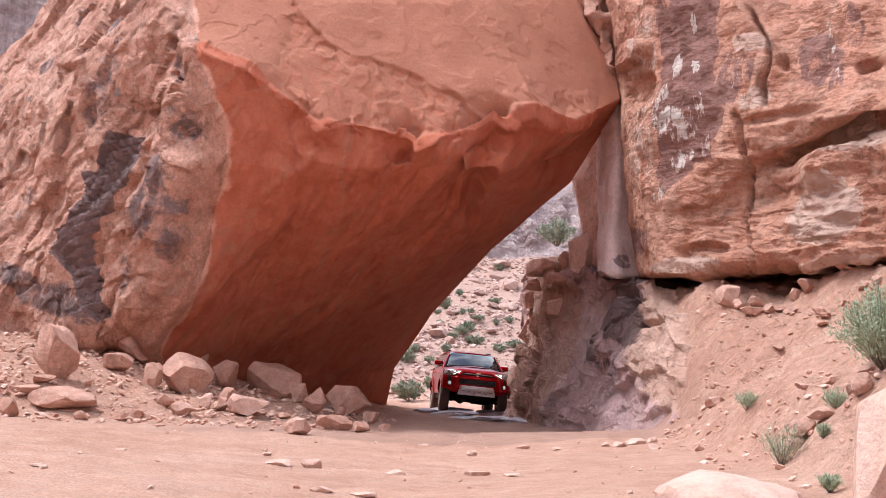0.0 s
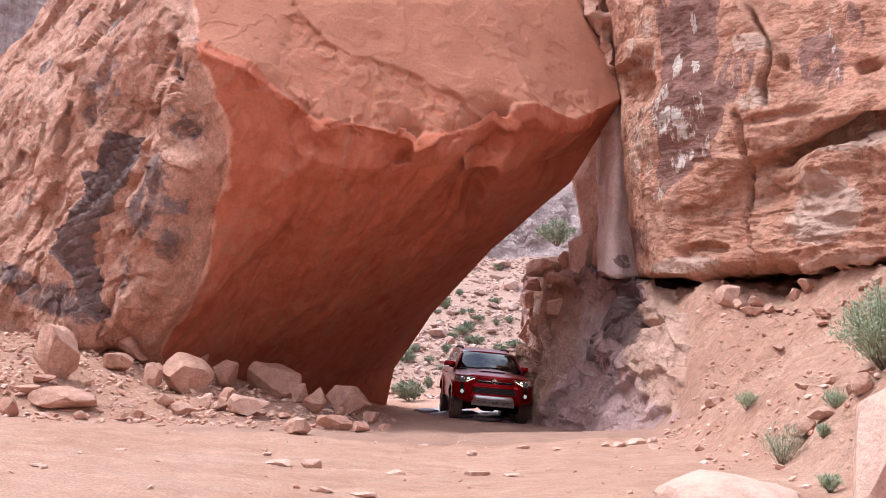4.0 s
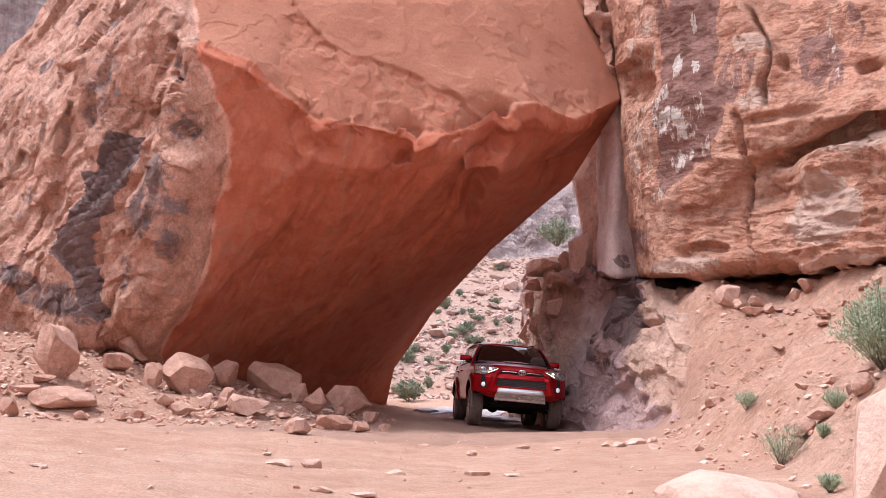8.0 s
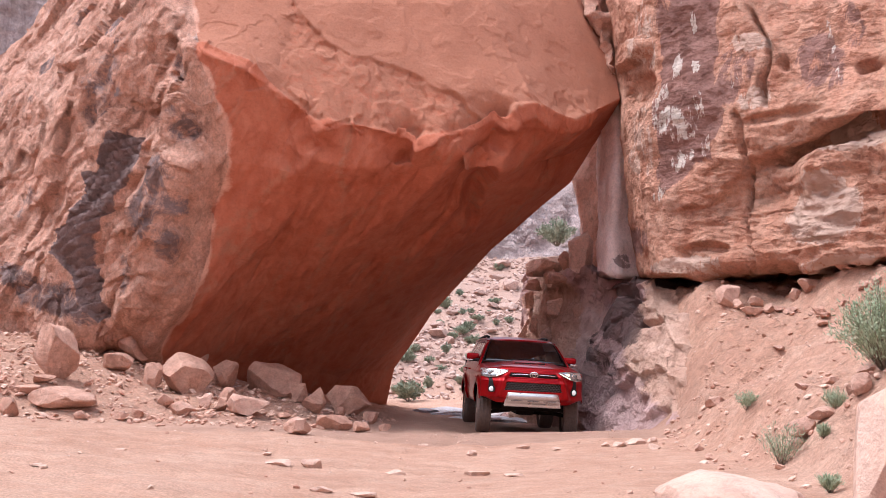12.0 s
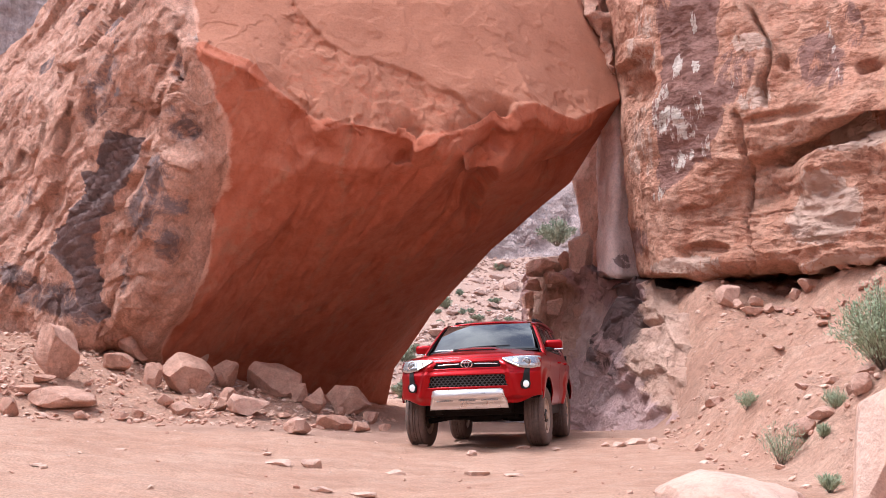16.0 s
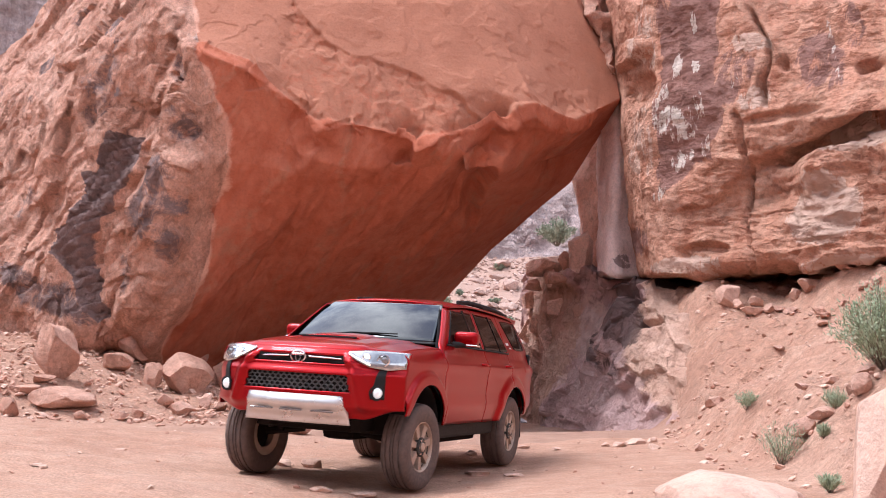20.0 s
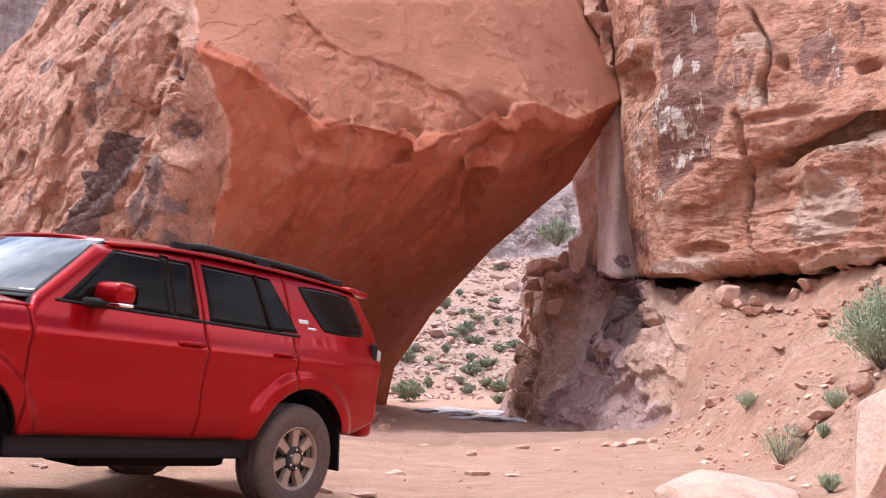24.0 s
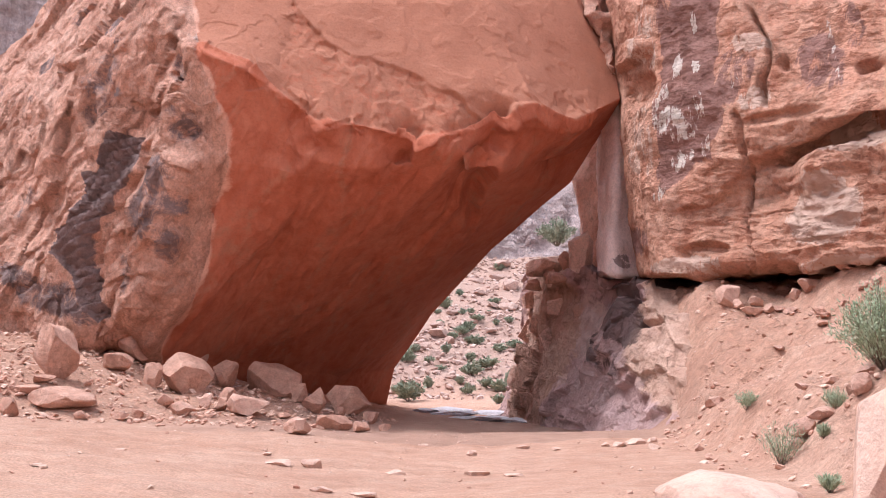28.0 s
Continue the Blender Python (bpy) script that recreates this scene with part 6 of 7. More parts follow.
def patch(name, corners, parent, material, side, out=0.006, n=(14, 12), rounded=0.0, label="", thick=0.004):
    """A pane on the flank between four (x, z) corners: front low, rear low, rear high, front high."""
    a, b, c, d = [np.array(q) for q in corners]
    u, v = np.meshgrid(np.linspace(0, 1, n[0]), np.linspace(0, 1, n[1]))
    if rounded:
        su, sv = 2 * u - 1, 2 * v - 1
        u, v = (su * np.sqrt(1 - rounded * sv ** 2 / 2) + 1) / 2, (sv * np.sqrt(1 - rounded * su ** 2 / 2) + 1) / 2
    u, v = u[..., None], v[..., None]
    xz = (a * (1 - u) + b * u) * (1 - v) + (d * (1 - u) + c * u) * v
    y = half_width(xz[..., 0], xz[..., 1]) + out
    return skin(name, np.stack([xz[..., 0], side * y, xz[..., 1]], 2), material, parent, label, thick)


def nose_x(y, z):
    """The front of the car at (y, z)."""
    t, z = np.abs(np.asarray(y, float)), np.asarray(z, float)
    x = 2.235 - 0.09 * (np.minimum(t, 0.6) / 0.6) ** 2
    o = np.clip(t - 0.6, 0, 1)
    x = x - o * 0.3 - o ** 2 * 1.45
    x = x - 0.75 * np.clip(z - 1.04, 0, 1)
    x = x + 0.035 * smooth(1.0, 0.93, z) * smooth(0.58, 0.66, z)
    x = x - 0.45 * np.clip(0.66 - z, 0, 1)
    tusk = np.interp(z, [0.55, 0.75, 0.95, 1.12], [0.66, 0.60, 0.545, 0.46])
    x = x + 0.045 * np.exp(-((t - tusk) / 0.045) ** 2) * smooth(1.14, 1.05, z) * smooth(0.60, 0.68, z)
    return x


def nose_patch(name, outline, parent, material, out, n=(24, 10), side=1, label="", thick=0.0):
    """A piece of the nose between a low and a high line of (y, z) points."""
    low, high = [np.array(q) for q in outline]
    y = np.linspace(low[0][0], low[-1][0], n[0])
    y2 = np.linspace(high[0][0], high[-1][0], n[0])
    zl, zh = np.interp(np.abs(y), np.abs(low[:, 0]), low[:, 1]), np.interp(np.abs(y2), np.abs(high[:, 0]), high[:, 1])
    t = np.linspace(0, 1, n[1])[:, None]
    yy, zz = y[None] * (1 - t) + y2[None] * t, zl[None] * (1 - t) + zh[None] * t
    return skin(name, np.stack([nose_x(yy, zz) + out, side * yy, zz], 2), material, parent, label, thick)


def bevelled_box(size, at=(0, 0, 0), bevel=0.02, segments=2, turn=None):
    bm = bmesh.new()
    m = Matrix.Translation(at) @ (turn or Matrix.Identity(4)) @ Matrix.Diagonal((*size, 1))
    bmesh.ops.create_cube(bm, size=1, matrix=m)
    bmesh.ops.bevel(bm, geom=bm.edges[:], offset=bevel, segments=segments, affect="EDGES", profile=0.6)
    return bm


def tube(points, r, n=10):
    """A round bar along points, closed at its ends."""
    bm = bmesh.new()
    rings = []
    pts = [Vector(p) for p in points]
    for i, p in enumerate(pts):
        d = (pts[min(i + 1, len(pts) - 1)] - pts[max(i - 1, 0)]).normalized()
        q = d.to_track_quat("Z", "Y")
        rr = r[i] if isinstance(r, (list, tuple)) else r
        rings.append([bm.verts.new(p + q @ Vector((rr * math.cos(a), rr * math.sin(a), 0))) for a in np.linspace(0, 2 * math.pi, n, endpoint=False)])
    for a, b in zip(rings, rings[1:]):
        for k in range(n):
            bm.faces.new((a[k], a[(k + 1) % n], b[(k + 1) % n], b[k]))
    bm.faces.new(rings[0][::-1])
    bm.faces.new(rings[-1])
    return bm


def lathe(profile, n=48, axis_y=True):
    """A turned body: (radius, offset along y) points round the y axis."""
    bm = bmesh.new()
    rings = []
    for r, o in profile:
        rings.append([bm.verts.new((r * math.cos(a), o, r * math.sin(a))) for a in np.linspace(0, 2 * math.pi, n, endpoint=False)])
    for a, b in zip(rings, rings[1:]):
        for k in range(n):
            bm.faces.new((a[k], a[(k + 1) % n], b[(k + 1) % n], b[k]))
    return bm


def build_wheel(parent, x, y, flip):
    """A wheel whose outer face looks along +y in its own space."""
    w = new("wheel")
    w.parent = parent
    w.matrix_basis = pose(x, y, HUB, 0, 0, 180 if flip else 0)
    w["label"] = "dusty off-road tyre on bronze seven-spoke alloy wheel"
    R = 0.398
    # tyre: ribs round the tread, notches in the shoulders
    prof = [(0.215, -0.10), (0.235, -0.115), (0.30, -0.132), (0.355, -0.128), (0.380, -0.112), (0.389, -0.09), (0.389, -0.072), (0.379, -0.070), (0.379, -0.058), (0.391, -0.056), (0.392, -0.022), (0.381, -0.020), (0.381, -0.008), (0.393, -0.006),
            (0.393, 0.006), (0.381, 0.008), (0.381, 0.020), (0.392, 0.022), (0.391, 0.056), (0.379, 0.058), (0.379, 0.070), (0.389, 0.072), (0.389, 0.09), (0.380, 0.112), (0.355, 0.128), (0.30, 0.132), (0.255, 0.122), (0.235, 0.115), (0.215, 0.10)]
    bm = lathe(prof, 96)
    for v in bm.verts:
        r, a = math.hypot(v.co.x, v.co.z), math.atan2(v.co.z, v.co.x)
        k = round(a / (2 * math.pi) * 96)
        if r > 0.375 and abs(v.co.y) > 0.085 and k % 3 == 0:
            v.co.x, v.co.z = v.co.x * (r - 0.004) / r, v.co.z * (r - 0.004) / r
    part("tyre", bm, TYRE, w, smooth_angle=35)
    part("rim", lathe([(0.150, -0.09), (0.205, -0.10), (0.222, -0.105), (0.222, -0.095), (0.195, -0.06), (0.195, 0.05), (0.212, 0.094), (0.226, 0.104), (0.228, 0.112), (0.222, 0.114), (0.208, 0.098), (0.205, 0.085)], 48), RIM, w, smooth_angle=40)
    part("wheel_pocket", lathe([(0.0, 0.045), (0.10, 0.045), (0.198, 0.035), (0.204, 0.08)], 48), RIM_DARK, w, smooth_angle=40)
    for k in range(7):
        a = 2 * math.pi * k / 7
        bm = bmesh.new()
        lo = [(0.055, -0.025, 0.088), (0.055, 0.025, 0.088), (0.214, 0.038, 0.104), (0.214, -0.038, 0.104)]
        up = [bm.verts.new((r, o, t)) for r, t, o in lo]
        dn = [bm.verts.new((r, o - 0.04, t * 1.1)) for r, t, o in lo]
        mid = [bm.verts.new((r + dr, 0.096, t * 0.86)) for (r, t, o), dr in zip(lo, (0.006, 0.006, -0.006, -0.006))]
        bm.faces.new(mid)
        for i in range(4):
            j = (i + 1) % 4
            bm.faces.new((up[i], up[j], mid[j], mid[i]))
            bm.faces.new((dn[i], dn[j], up[j], up[i]))
        bm.faces.new(dn[::-1])
        sp = part("spoke", bm, RIM, w)
        sp.matrix_basis = Matrix.Rotation(a, 4, "Y")
    part("hub", lathe([(0.090, 0.07), (0.088, 0.104), (0.080, 0.110), (0.055, 0.108), (0.042, 0.104)], 32), RIM_DARK, w, smooth_angle=30)
    part("hub_cap", lathe([(0.042, 0.098), (0.042, 0.122), (0.034, 0.128), (0.014, 0.130), (0.0005, 0.130)], 28), RIM, w, smooth_angle=30)
    for k in range(6):
        a = 2 * math.pi * (k + 0.5) / 6
        bm = bmesh.new()
        bmesh.ops.create_cone(bm, cap_ends=True, segments=6, radius1=0.010, radius2=0.008, depth=0.02, matrix=Matrix.Translation((0.067 * math.cos(a), 0.112, 0.067 * math.sin(a))) @ Matrix.Rotation(radians(90), 4, "X"))
        part("lug_nut", bm, CAR_CHROME, w)
    part("brake_disc", lathe([(0.0005, -0.02), (0.16, -0.02), (0.16, 0.0), (0.0005, 0.0)], 32), CAR_UNDER, w)
    return w


def build_car():
    car = tagged(new("suv"), "dusty dark red four-wheel-drive car with silver bumper guard and tinted windows", "car")
    # dark inner shell that closes the gaps between the panels
    for side in (1, -1):
        flank_panel("inner_panel", -2.24, 1.86, car, CAR_BLACK, side, out=-0.03, step=0.04, nz=20, thick=0.0)
        flank_panel("fender", 0.932, 1.905, car, CAR_RED, side)
        flank_panel("front_door", -0.396, 0.924, car, CAR_RED, side)
        flank_panel("rear_door", -1.262, -0.404, car, CAR_RED, side)
        flank_panel("quarter_panel", -2.29, -1.270, car, CAR_RED, side)
        # sill and inner arches
        part("rocker_panel", bevelled_box((1.92, 0.10, 0.15), (-0.02, side * 0.78, 0.435), 0.03), CAR_BLACK, car)
        for ax in (AXLE_F, AXLE_R):
            a = np.linspace(0.46, math.pi - 0.2, 26)
            g = np.array([[(ax + 0.475 * math.cos(q), side * (0.88 - 0.42 * k / 5), HUB + 0.485 * math.sin(q)) for q in a] for k in range(6)])
            skin("wheel_liner", g, CAR_BLACK, car)
        part("mud_flap", bevelled_box((0.02, 0.26, 0.36), (AXLE_R - 0.49, side * 0.76, 0.46), 0.006, turn=Matrix.Rotation(radians(8), 4, "Y")), CAR_BLACK, car)
        # side glass
        patch("front_window", ((0.72, 1.278), (-0.355, 1.268), (-0.355, 1.640), (0.285, 1.632)), car, CAR_GLASS, side)
        patch("window_post", ((-0.085, 1.255), (-0.155, 1.255), (-0.155, 1.655), (-0.085, 1.655)), car, CAR_GLASS, side, n=(4, 10), out=0.008)
        patch("rear_window_pane", ((-0.445, 1.266), (-1.03, 1.262), (-0.955, 1.640), (-0.445, 1.645)), car, CAR_GLASS, side)
        patch("window_bar", ((-1.03, 1.258), (-1.052, 1.258), (-0.977, 1.648), (-0.955, 1.648)), car, CAR_GLASS, side, n=(4, 10), out=0.009)
        patch("rear_vent_window", ((-1.052, 1.262), (-1.315, 1.270), (-1.115, 1.635), (-0.978, 1.640)), car, CAR_GLASS, side)
        patch("quarter_window", ((-1.60, 1.295), (-2.165, 1.305), (-2.035, 1.630), (-1.375, 1.635)), car, CAR_GLASS, side, rounded=0.32)
        patch("window_sill_trim", ((0.76, 1.262), (-1.33, 1.242), (-1.33, 1.260), (0.76, 1.278)), car, CAR_BLACK, side, n=(40, 3), out=0.012, label="thin black and chrome window trim")
        # handles
        for x in (-0.25, -1.125):
            y = float(half_width(x, 1.105))
            h = part("door_handle", tube([(x - 0.10, side * (y + 0.004), 1.103), (x - 0.085, side * (y + 0.035), 1.105), (x, side * (y + 0.045), 1.107), (x + 0.085, side * (y + 0.035), 1.105), (x + 0.10, side * (y + 0.004), 1.103)], 0.014, 8), CAR_RED, car, smooth_angle=50)
        # mirror
        mir = part("mirror_cap", bevelled_box((0.15, 0.25, 0.135), (0.42, side * 0.945, 1.350), 0.058, 4), CAR_RED, car, smooth_angle=60)
        part("mirror_base", tube([(0.56, side * 0.82, 1.275), (0.48, side * 0.89, 1.283), (0.43, side * 0.99, 1.286)], [0.035, 0.03, 0.022], 8), CAR_BLACK, mir, smooth_angle=50)
        part("mirror_strip", bevelled_box((0.10, 0.24, 0.022), (0.425, side * 0.955, 1.280), 0.008), CAR_CHROME, mir)
        part("mirror_glass", bevelled_box((0.006, 0.20, 0.11), (0.338, side * 0.955, 1.352), 0.002, 1), CAR_GLASS, mir)
        # roof rail
        rx = np.linspace(-0.28, -2.02, 14)
        rail = part("roof_rail", tube([(x, side * 0.585, float(roof_z(x, 0.585)) + 0.048 - 0.045 * (abs((x + 1.15) / 0.87)) ** 8) for x in rx], 0.027, 8), CAR_BLACK, car, smooth_angle=50)
        for x in (-0.34, -1.12, -1.95):
            part("rail_foot", bevelled_box((0.16, 0.05, 0.06), (x, side * 0.585, float(roof_z(x, 0.585)) + 0.025), 0.015), CAR_BLACK, rail)
        # lamps
        lamp = nose_patch("headlight", ([(0.46, 1.112), (0.55, 1.058), (0.66, 1.005), (0.80, 0.985), (0.915, 1.005)], [(0.45, 1.130), (0.60, 1.150), (0.80, 1.152), (0.918, 1.145)]), car, CAR_LAMP, 0.020, side=side, label="clear wrap-around headlight", thick=0.01)
        for y, z, r in ((0.755, 1.072, 0.046), (0.62, 1.092, 0.030)):
            ring = lathe([(r * 1.25, -0.01), (r * 1.2, 0.012), (r, 0.014), (r, 0.0)], 20)
            ring.transform(Matrix.Translation((float(nose_x(y, z)) + 0.03, side * y, z)) @ Matrix.Rotation(radians(-70 if side > 0 else -110), 4, "Z"))
            part("lamp_ring", ring, CAR_CHROME, lamp, smooth_angle=40)
            lens = bmesh.new()
            bmesh.ops.create_uvsphere(lens, u_segments=14, v_segments=8, radius=r * 0.92, matrix=Matrix.Translation((float(nose_x(y, z)) + 0.022, side * y, z)) @ Matrix.Diagonal((0.5, 1, 1, 1)))
            part("projector_lens", lens, LAMP_DARK if r > 0.04 else CAR_BEAM, lamp, smooth_angle=60)
        nose_patch("lamp_bezel", ([(0.665, 1.017), (0.835, 1.007)], [(0.685, 1.122), (0.83, 1.128)]), lamp, LAMP_DARK, 0.027, side=side, n=(10, 6))
        nose_patch("lamp_strip", ([(0.48, 1.108), (0.665, 1.020)], [(0.48, 1.116), (0.665, 1.034)]), lamp, CAR_BEAM, 0.031, side=side, n=(14, 4))
        nose_patch("side_marker", ([(0.865, 1.007), (0.912, 1.022)], [(0.865, 1.097), (0.912, 1.092)]), lamp, LAMP_AMBER, 0.026, side=side, n=(6, 6))
        vent = nose_patch("bumper_vent", ([(0.685, 0.735), (0.79, 0.735)], [(0.735, 1.000), (0.79, 0.990)]), car, CAR_BLACK, 0.008, n=(8, 12), side=side, label="black bumper vent around fog lamp", thick=0.006)
        fx = float(nose_x(0.737, 0.790))
        bez = lathe([(0.066, -0.02), (0.066, 0.012), (0.054, 0.014), (0.05, 0.0)], 24)
        bez.transform(Matrix.Translation((fx + 0.018, side * 0.737, 0.790)) @ Matrix.Rotation(radians(-90 + side * 18), 4, "Z"))
        part("fog_bezel", bez, CAR_BLACK, vent, smooth_angle=40)
        fog = bmesh.new()
        bmesh.ops.create_uvsphere(fog, u_segments=16, v_segments=10, radius=0.049, matrix=Matrix.Translation((fx + 0.008, side * 0.737, 0.790)) @ Matrix.Diagonal((0.6, 1, 1, 1)))
        part("fog_lamp", fog, CAR_FOG, vent, smooth_angle=60)
        # tail
        tl = part("tail_light", bevelled_box((0.10, 0.16, 0.13), (-2.275, side * 0.780, 1.165), 0.03, 3), CAR_TAIL, car, smooth_angle=50)
        part("tail_lens", bevelled_box((0.09, 0.14, 0.20), (-2.262, side * 0.785, 1.005), 0.03, 3), CAR_TAILRED, tl, smooth_angle=50)
        part("lamp_surround", bevelled_box((0.06, 0.06, 0.36), (-2.235, side * 0.835, 1.09), 0.02), CAR_BLACK, tl)
        # badge on the rear pillar: plain bars
        for k, (x, z, w, h) in enumerate(((-1.40, 1.362, 0.10, 0.030), (-1.48, 1.318, 0.09, 0.016))):
            patch("badge", ((x + w / 2, z - h / 2), (x - w / 2, z - h / 2), (x - w / 2, z + h / 2), (x + w / 2, z + h / 2)), car, BADGE_WHITE, side, n=(4, 3), out=0.006)
    # bonnet with its scoop
    u, v = np.meshgrid(np.linspace(-1, 1, 61), np.linspace(0, 1, 44))
    yy = u * 0.845
    front = nose_x(yy, 1.14) - 0.010
    back = 0.965 - 0.10 * np.abs(u) ** 2.2
    xx = back * (1 - v) + front * v
    zz = hood_z(xx, yy) - 0.045 * np.clip((v - 0.93) / 0.07, 0, 1) ** 2
    hood = skin("hood", np.stack([xx, yy, zz], 2), CAR_RED, car, thick=0.015)
    g = []
    for x in np.linspace(1.08, 1.62, 16):
        s = (x - 1.08) / 0.54
        w = 0.29 + 0.05 * s
        hgt = 0.036 * math.sin(math.pi * min(1.0, 0.18 + s * 0.80)) ** 0.7 if s < 0.999 else 0.03
        g.append([(x, w * q, float(hood_z(x, w * q)) + hgt * (1 - abs(q) ** 6) - 0.002) for q in np.linspace(-1, 1, 25)])
    scoop = skin("hood_scoop", np.array(g), CAR_RED, hood, thick=0.008)
    part("scoop_mouth", bevelled_box((0.02, 0.56, 0.022), (1.615, 0, float(hood_z(1.615, 0)) + 0.014), 0.008), CAR_BLACK, scoop)
    # windscreen, roof, rear
    def across(line, name, material, crown, thick=0.01, label=""):
        """Panel from (x, z, half width) stations."""
        q = np.linspace(-1, 1, 41)
        return skin(name, np.array([[(x - crown * abs(k) ** 2.2, w * k, z) for k in q] for x, z, w in line]), material, car, label, thick)
    across([(0.945 - 0.555 * t, 1.285 + 0.405 * t - 0.02 * (2 * t - 1) ** 2 + 0.02, 0.748 - 0.131 * t) for t in np.linspace(0, 1, 16)], "windshield", WINDSCREEN, 0.11, label="dark reflecting windshield")
    across([(0.99 - 0.05 * t, 1.262 + 0.02 * t, 0.765) for t in np.linspace(0, 1, 4)], "cowl", CAR_BLACK, 0.11)
    u, v = np.meshgrid(np.linspace(-1, 1, 41), np.linspace(0, 1, 50))
    xx = (0.385 - 0.10 * np.abs(u) ** 2.2) * (1 - v) - 2.17 * v
    ww = np.interp(xx, [-2.2, -1.0, 0.36], [0.675, 0.69, 0.672])
    skin("roof", np.stack([xx, u * ww, roof_z(xx, u * 0.655)], 2), CAR_RED, car, thick=0.02)
    part("roof_spoiler", bevelled_box((0.24, 1.24, 0.045), (-2.24, 0, 1.672), 0.018, 3, Matrix.Rotation(radians(-6), 4, "Y")), CAR_RED, car, smooth_angle=50)
    across([(-2.165 - 0.135 * t, 1.655 - 0.36 * t, 0.635 + 0.12 * t) for t in np.linspace(0, 1, 8)], "rear_window", CAR_GLASS, -0.05)
    across([(-2.30 - 0.06 * math.sin(t * 2.6), 1.295 - 0.58 * t, 0.755 + 0.06 * t) for t in np.linspace(0, 1, 12)], "tailgate", CAR_RED, -0.06)
    part("rear_bumper", bevelled_box((0.20, 1.66, 0.30), (-2.27, 0, 0.680), 0.08, 4), CAR_RED, car, smooth_angle=50)
    for s in (-1, 1):
        part("wiper", tube([(1.02, s * 0.10 - 0.30, 1.306), (0.90, s * 0.10 + 0.0, 1.342), (0.885, s * 0.10 + 0.28, 1.348)], 0.008, 6), CAR_BLACK, car)
    # nose: a shell with real openings, then what sits in them
    ys, zs = np.linspace(-0.925, 0.925, 124), np.linspace(0.555, 1.150, 46)
    gy, gz = np.meshgrid(ys, zs)
    gz = gz + 0.085 * smooth(0.60, 0.9, np.abs(gy)) * (1.150 - gz) / 0.58
    nose = skin("front_bumper", np.stack([nose_x(gy, gz), gy, gz], 2), CAR_RED, car)
    me = nose.data
    bm = bmesh.new()
    bm.from_mesh(me)
    gone = []
    for f in bm.faces:
        c = f.calc_center_median()
        t = abs(c.y)
        if (1.018 < c.z < 1.098 and t < 0.445 - (c.z - 1.02) * 0.5) or (0.775 < c.z < 0.928 and t < 0.515 - (c.z - 0.775) * 0.25):
            gone.append(f)
    bmesh.ops.delete(bm, geom=gone, context="FACES")
    bm.to_mesh(me)
    bm.free()
    md = nose.modifiers.new("thickness", "SOLIDIFY")
    md.thickness, md.offset = 0.03, 1
    part("radiator", bevelled_box((0.05, 1.10, 0.42), (2.02, 0, 0.92), 0.01, 1), CAR_BLACK, car)
    up = part("upper_grille", bevelled_box((0.03, 0.86, 0.075), (2.135, 0, 1.058), 0.01), CAR_BLACK, car)
    for s in (-1, 1):
        part("grille_bar", tube([(2.195, s * 0.10, 1.070), (2.175, s * 0.27, 1.066), (2.135, s * 0.415, 1.060)], 0.0095, 8), CAR_CHROME, up, smooth_angle=50)
    bm = bmesh.new()
    for row in range(5):
        for col in range(18):
            y = -0.48 + col * 0.0565 + (row % 2) * 0.028
            z = 0.790 + row * 0.031
            if abs(y) > 0.50 - (z - 0.775) * 0.25:
                continue
            x = float(nose_x(y, z)) - 0.03
            ring = [Vector((x, y + 0.0285 * math.cos(a), z + 0.0185 * math.sin(a))) for a in np.arange(6) * math.pi / 3 + 0.0]
            for i in range(6):
                a, b = ring[i], ring[(i + 1) % 6]
                d = (b - a)
                m = Matrix.Translation((a + b) / 2) @ d.to_track_quat("Y", "Z").to_matrix().to_4x4() @ Matrix.Diagonal((0.016, d.length, 0.006, 1))
                bmesh.ops.create_cube(bm, size=1, matrix=m)
    low = part("lower_grille", bm, plain_mat("grey grille mesh", (0.10, 0.095, 0.095), 0.4), car, "dark honeycomb mesh grille")
    part("sensor_plate", bevelled_box((0.02, 0.24, 0.13), (2.205, 0, 0.85), 0.01), CAR_BLACK, low)
    # round emblem: plain oval ring and bars
    ring = lathe([(0.062, -0.008), (0.066, 0.006), (0.055, 0.010), (0.052, 0.0)], 32)
    ring.transform(Matrix.Translation((2.205, 0, 1.068)) @ Matrix.Rotation(radians(-90), 4, "Z") @ Matrix.Diagonal((1.18, 1, 0.86, 1)))
    em = part("emblem", ring, CAR_CHROME, car, "plain chrome oval emblem", 40)
    ring = lathe([(0.024, -0.004), (0.027, 0.008), (0.020, 0.008)], 24)
    ring.transform(Matrix.Translation((2.205, 0, 1.068)) @ Matrix.Rotation(radians(-90), 4, "Z") @ Matrix.Diagonal((1.0, 1, 1.9, 1)))
    part("emblem_oval", ring, CAR_CHROME, em, smooth_angle=40)
    part("emblem_bar", bevelled_box((0.010, 0.118, 0.020), (2.212, 0, 1.086), 0.004, 1), CAR_CHROME, em)
    # silver guard with its three slots
    q = np.linspace(-1, 1, 49)
    g = []
    for t in np.linspace(0, 1, 14):
        z = 0.742 - 0.245 * t
        w = 0.462 + 0.050 * t
        bulge = 0.055 * math.sin(math.pi * min(1, t * 1.15 + 0.12)) ** 0.6 - 0.05 * max(0, t - 0.6)
        g.append([(float(nose_x(w * k, max(z, 0.62))) + bulge * (1 - abs(k) ** 14) - 0.02, w * k, z) for k in q])
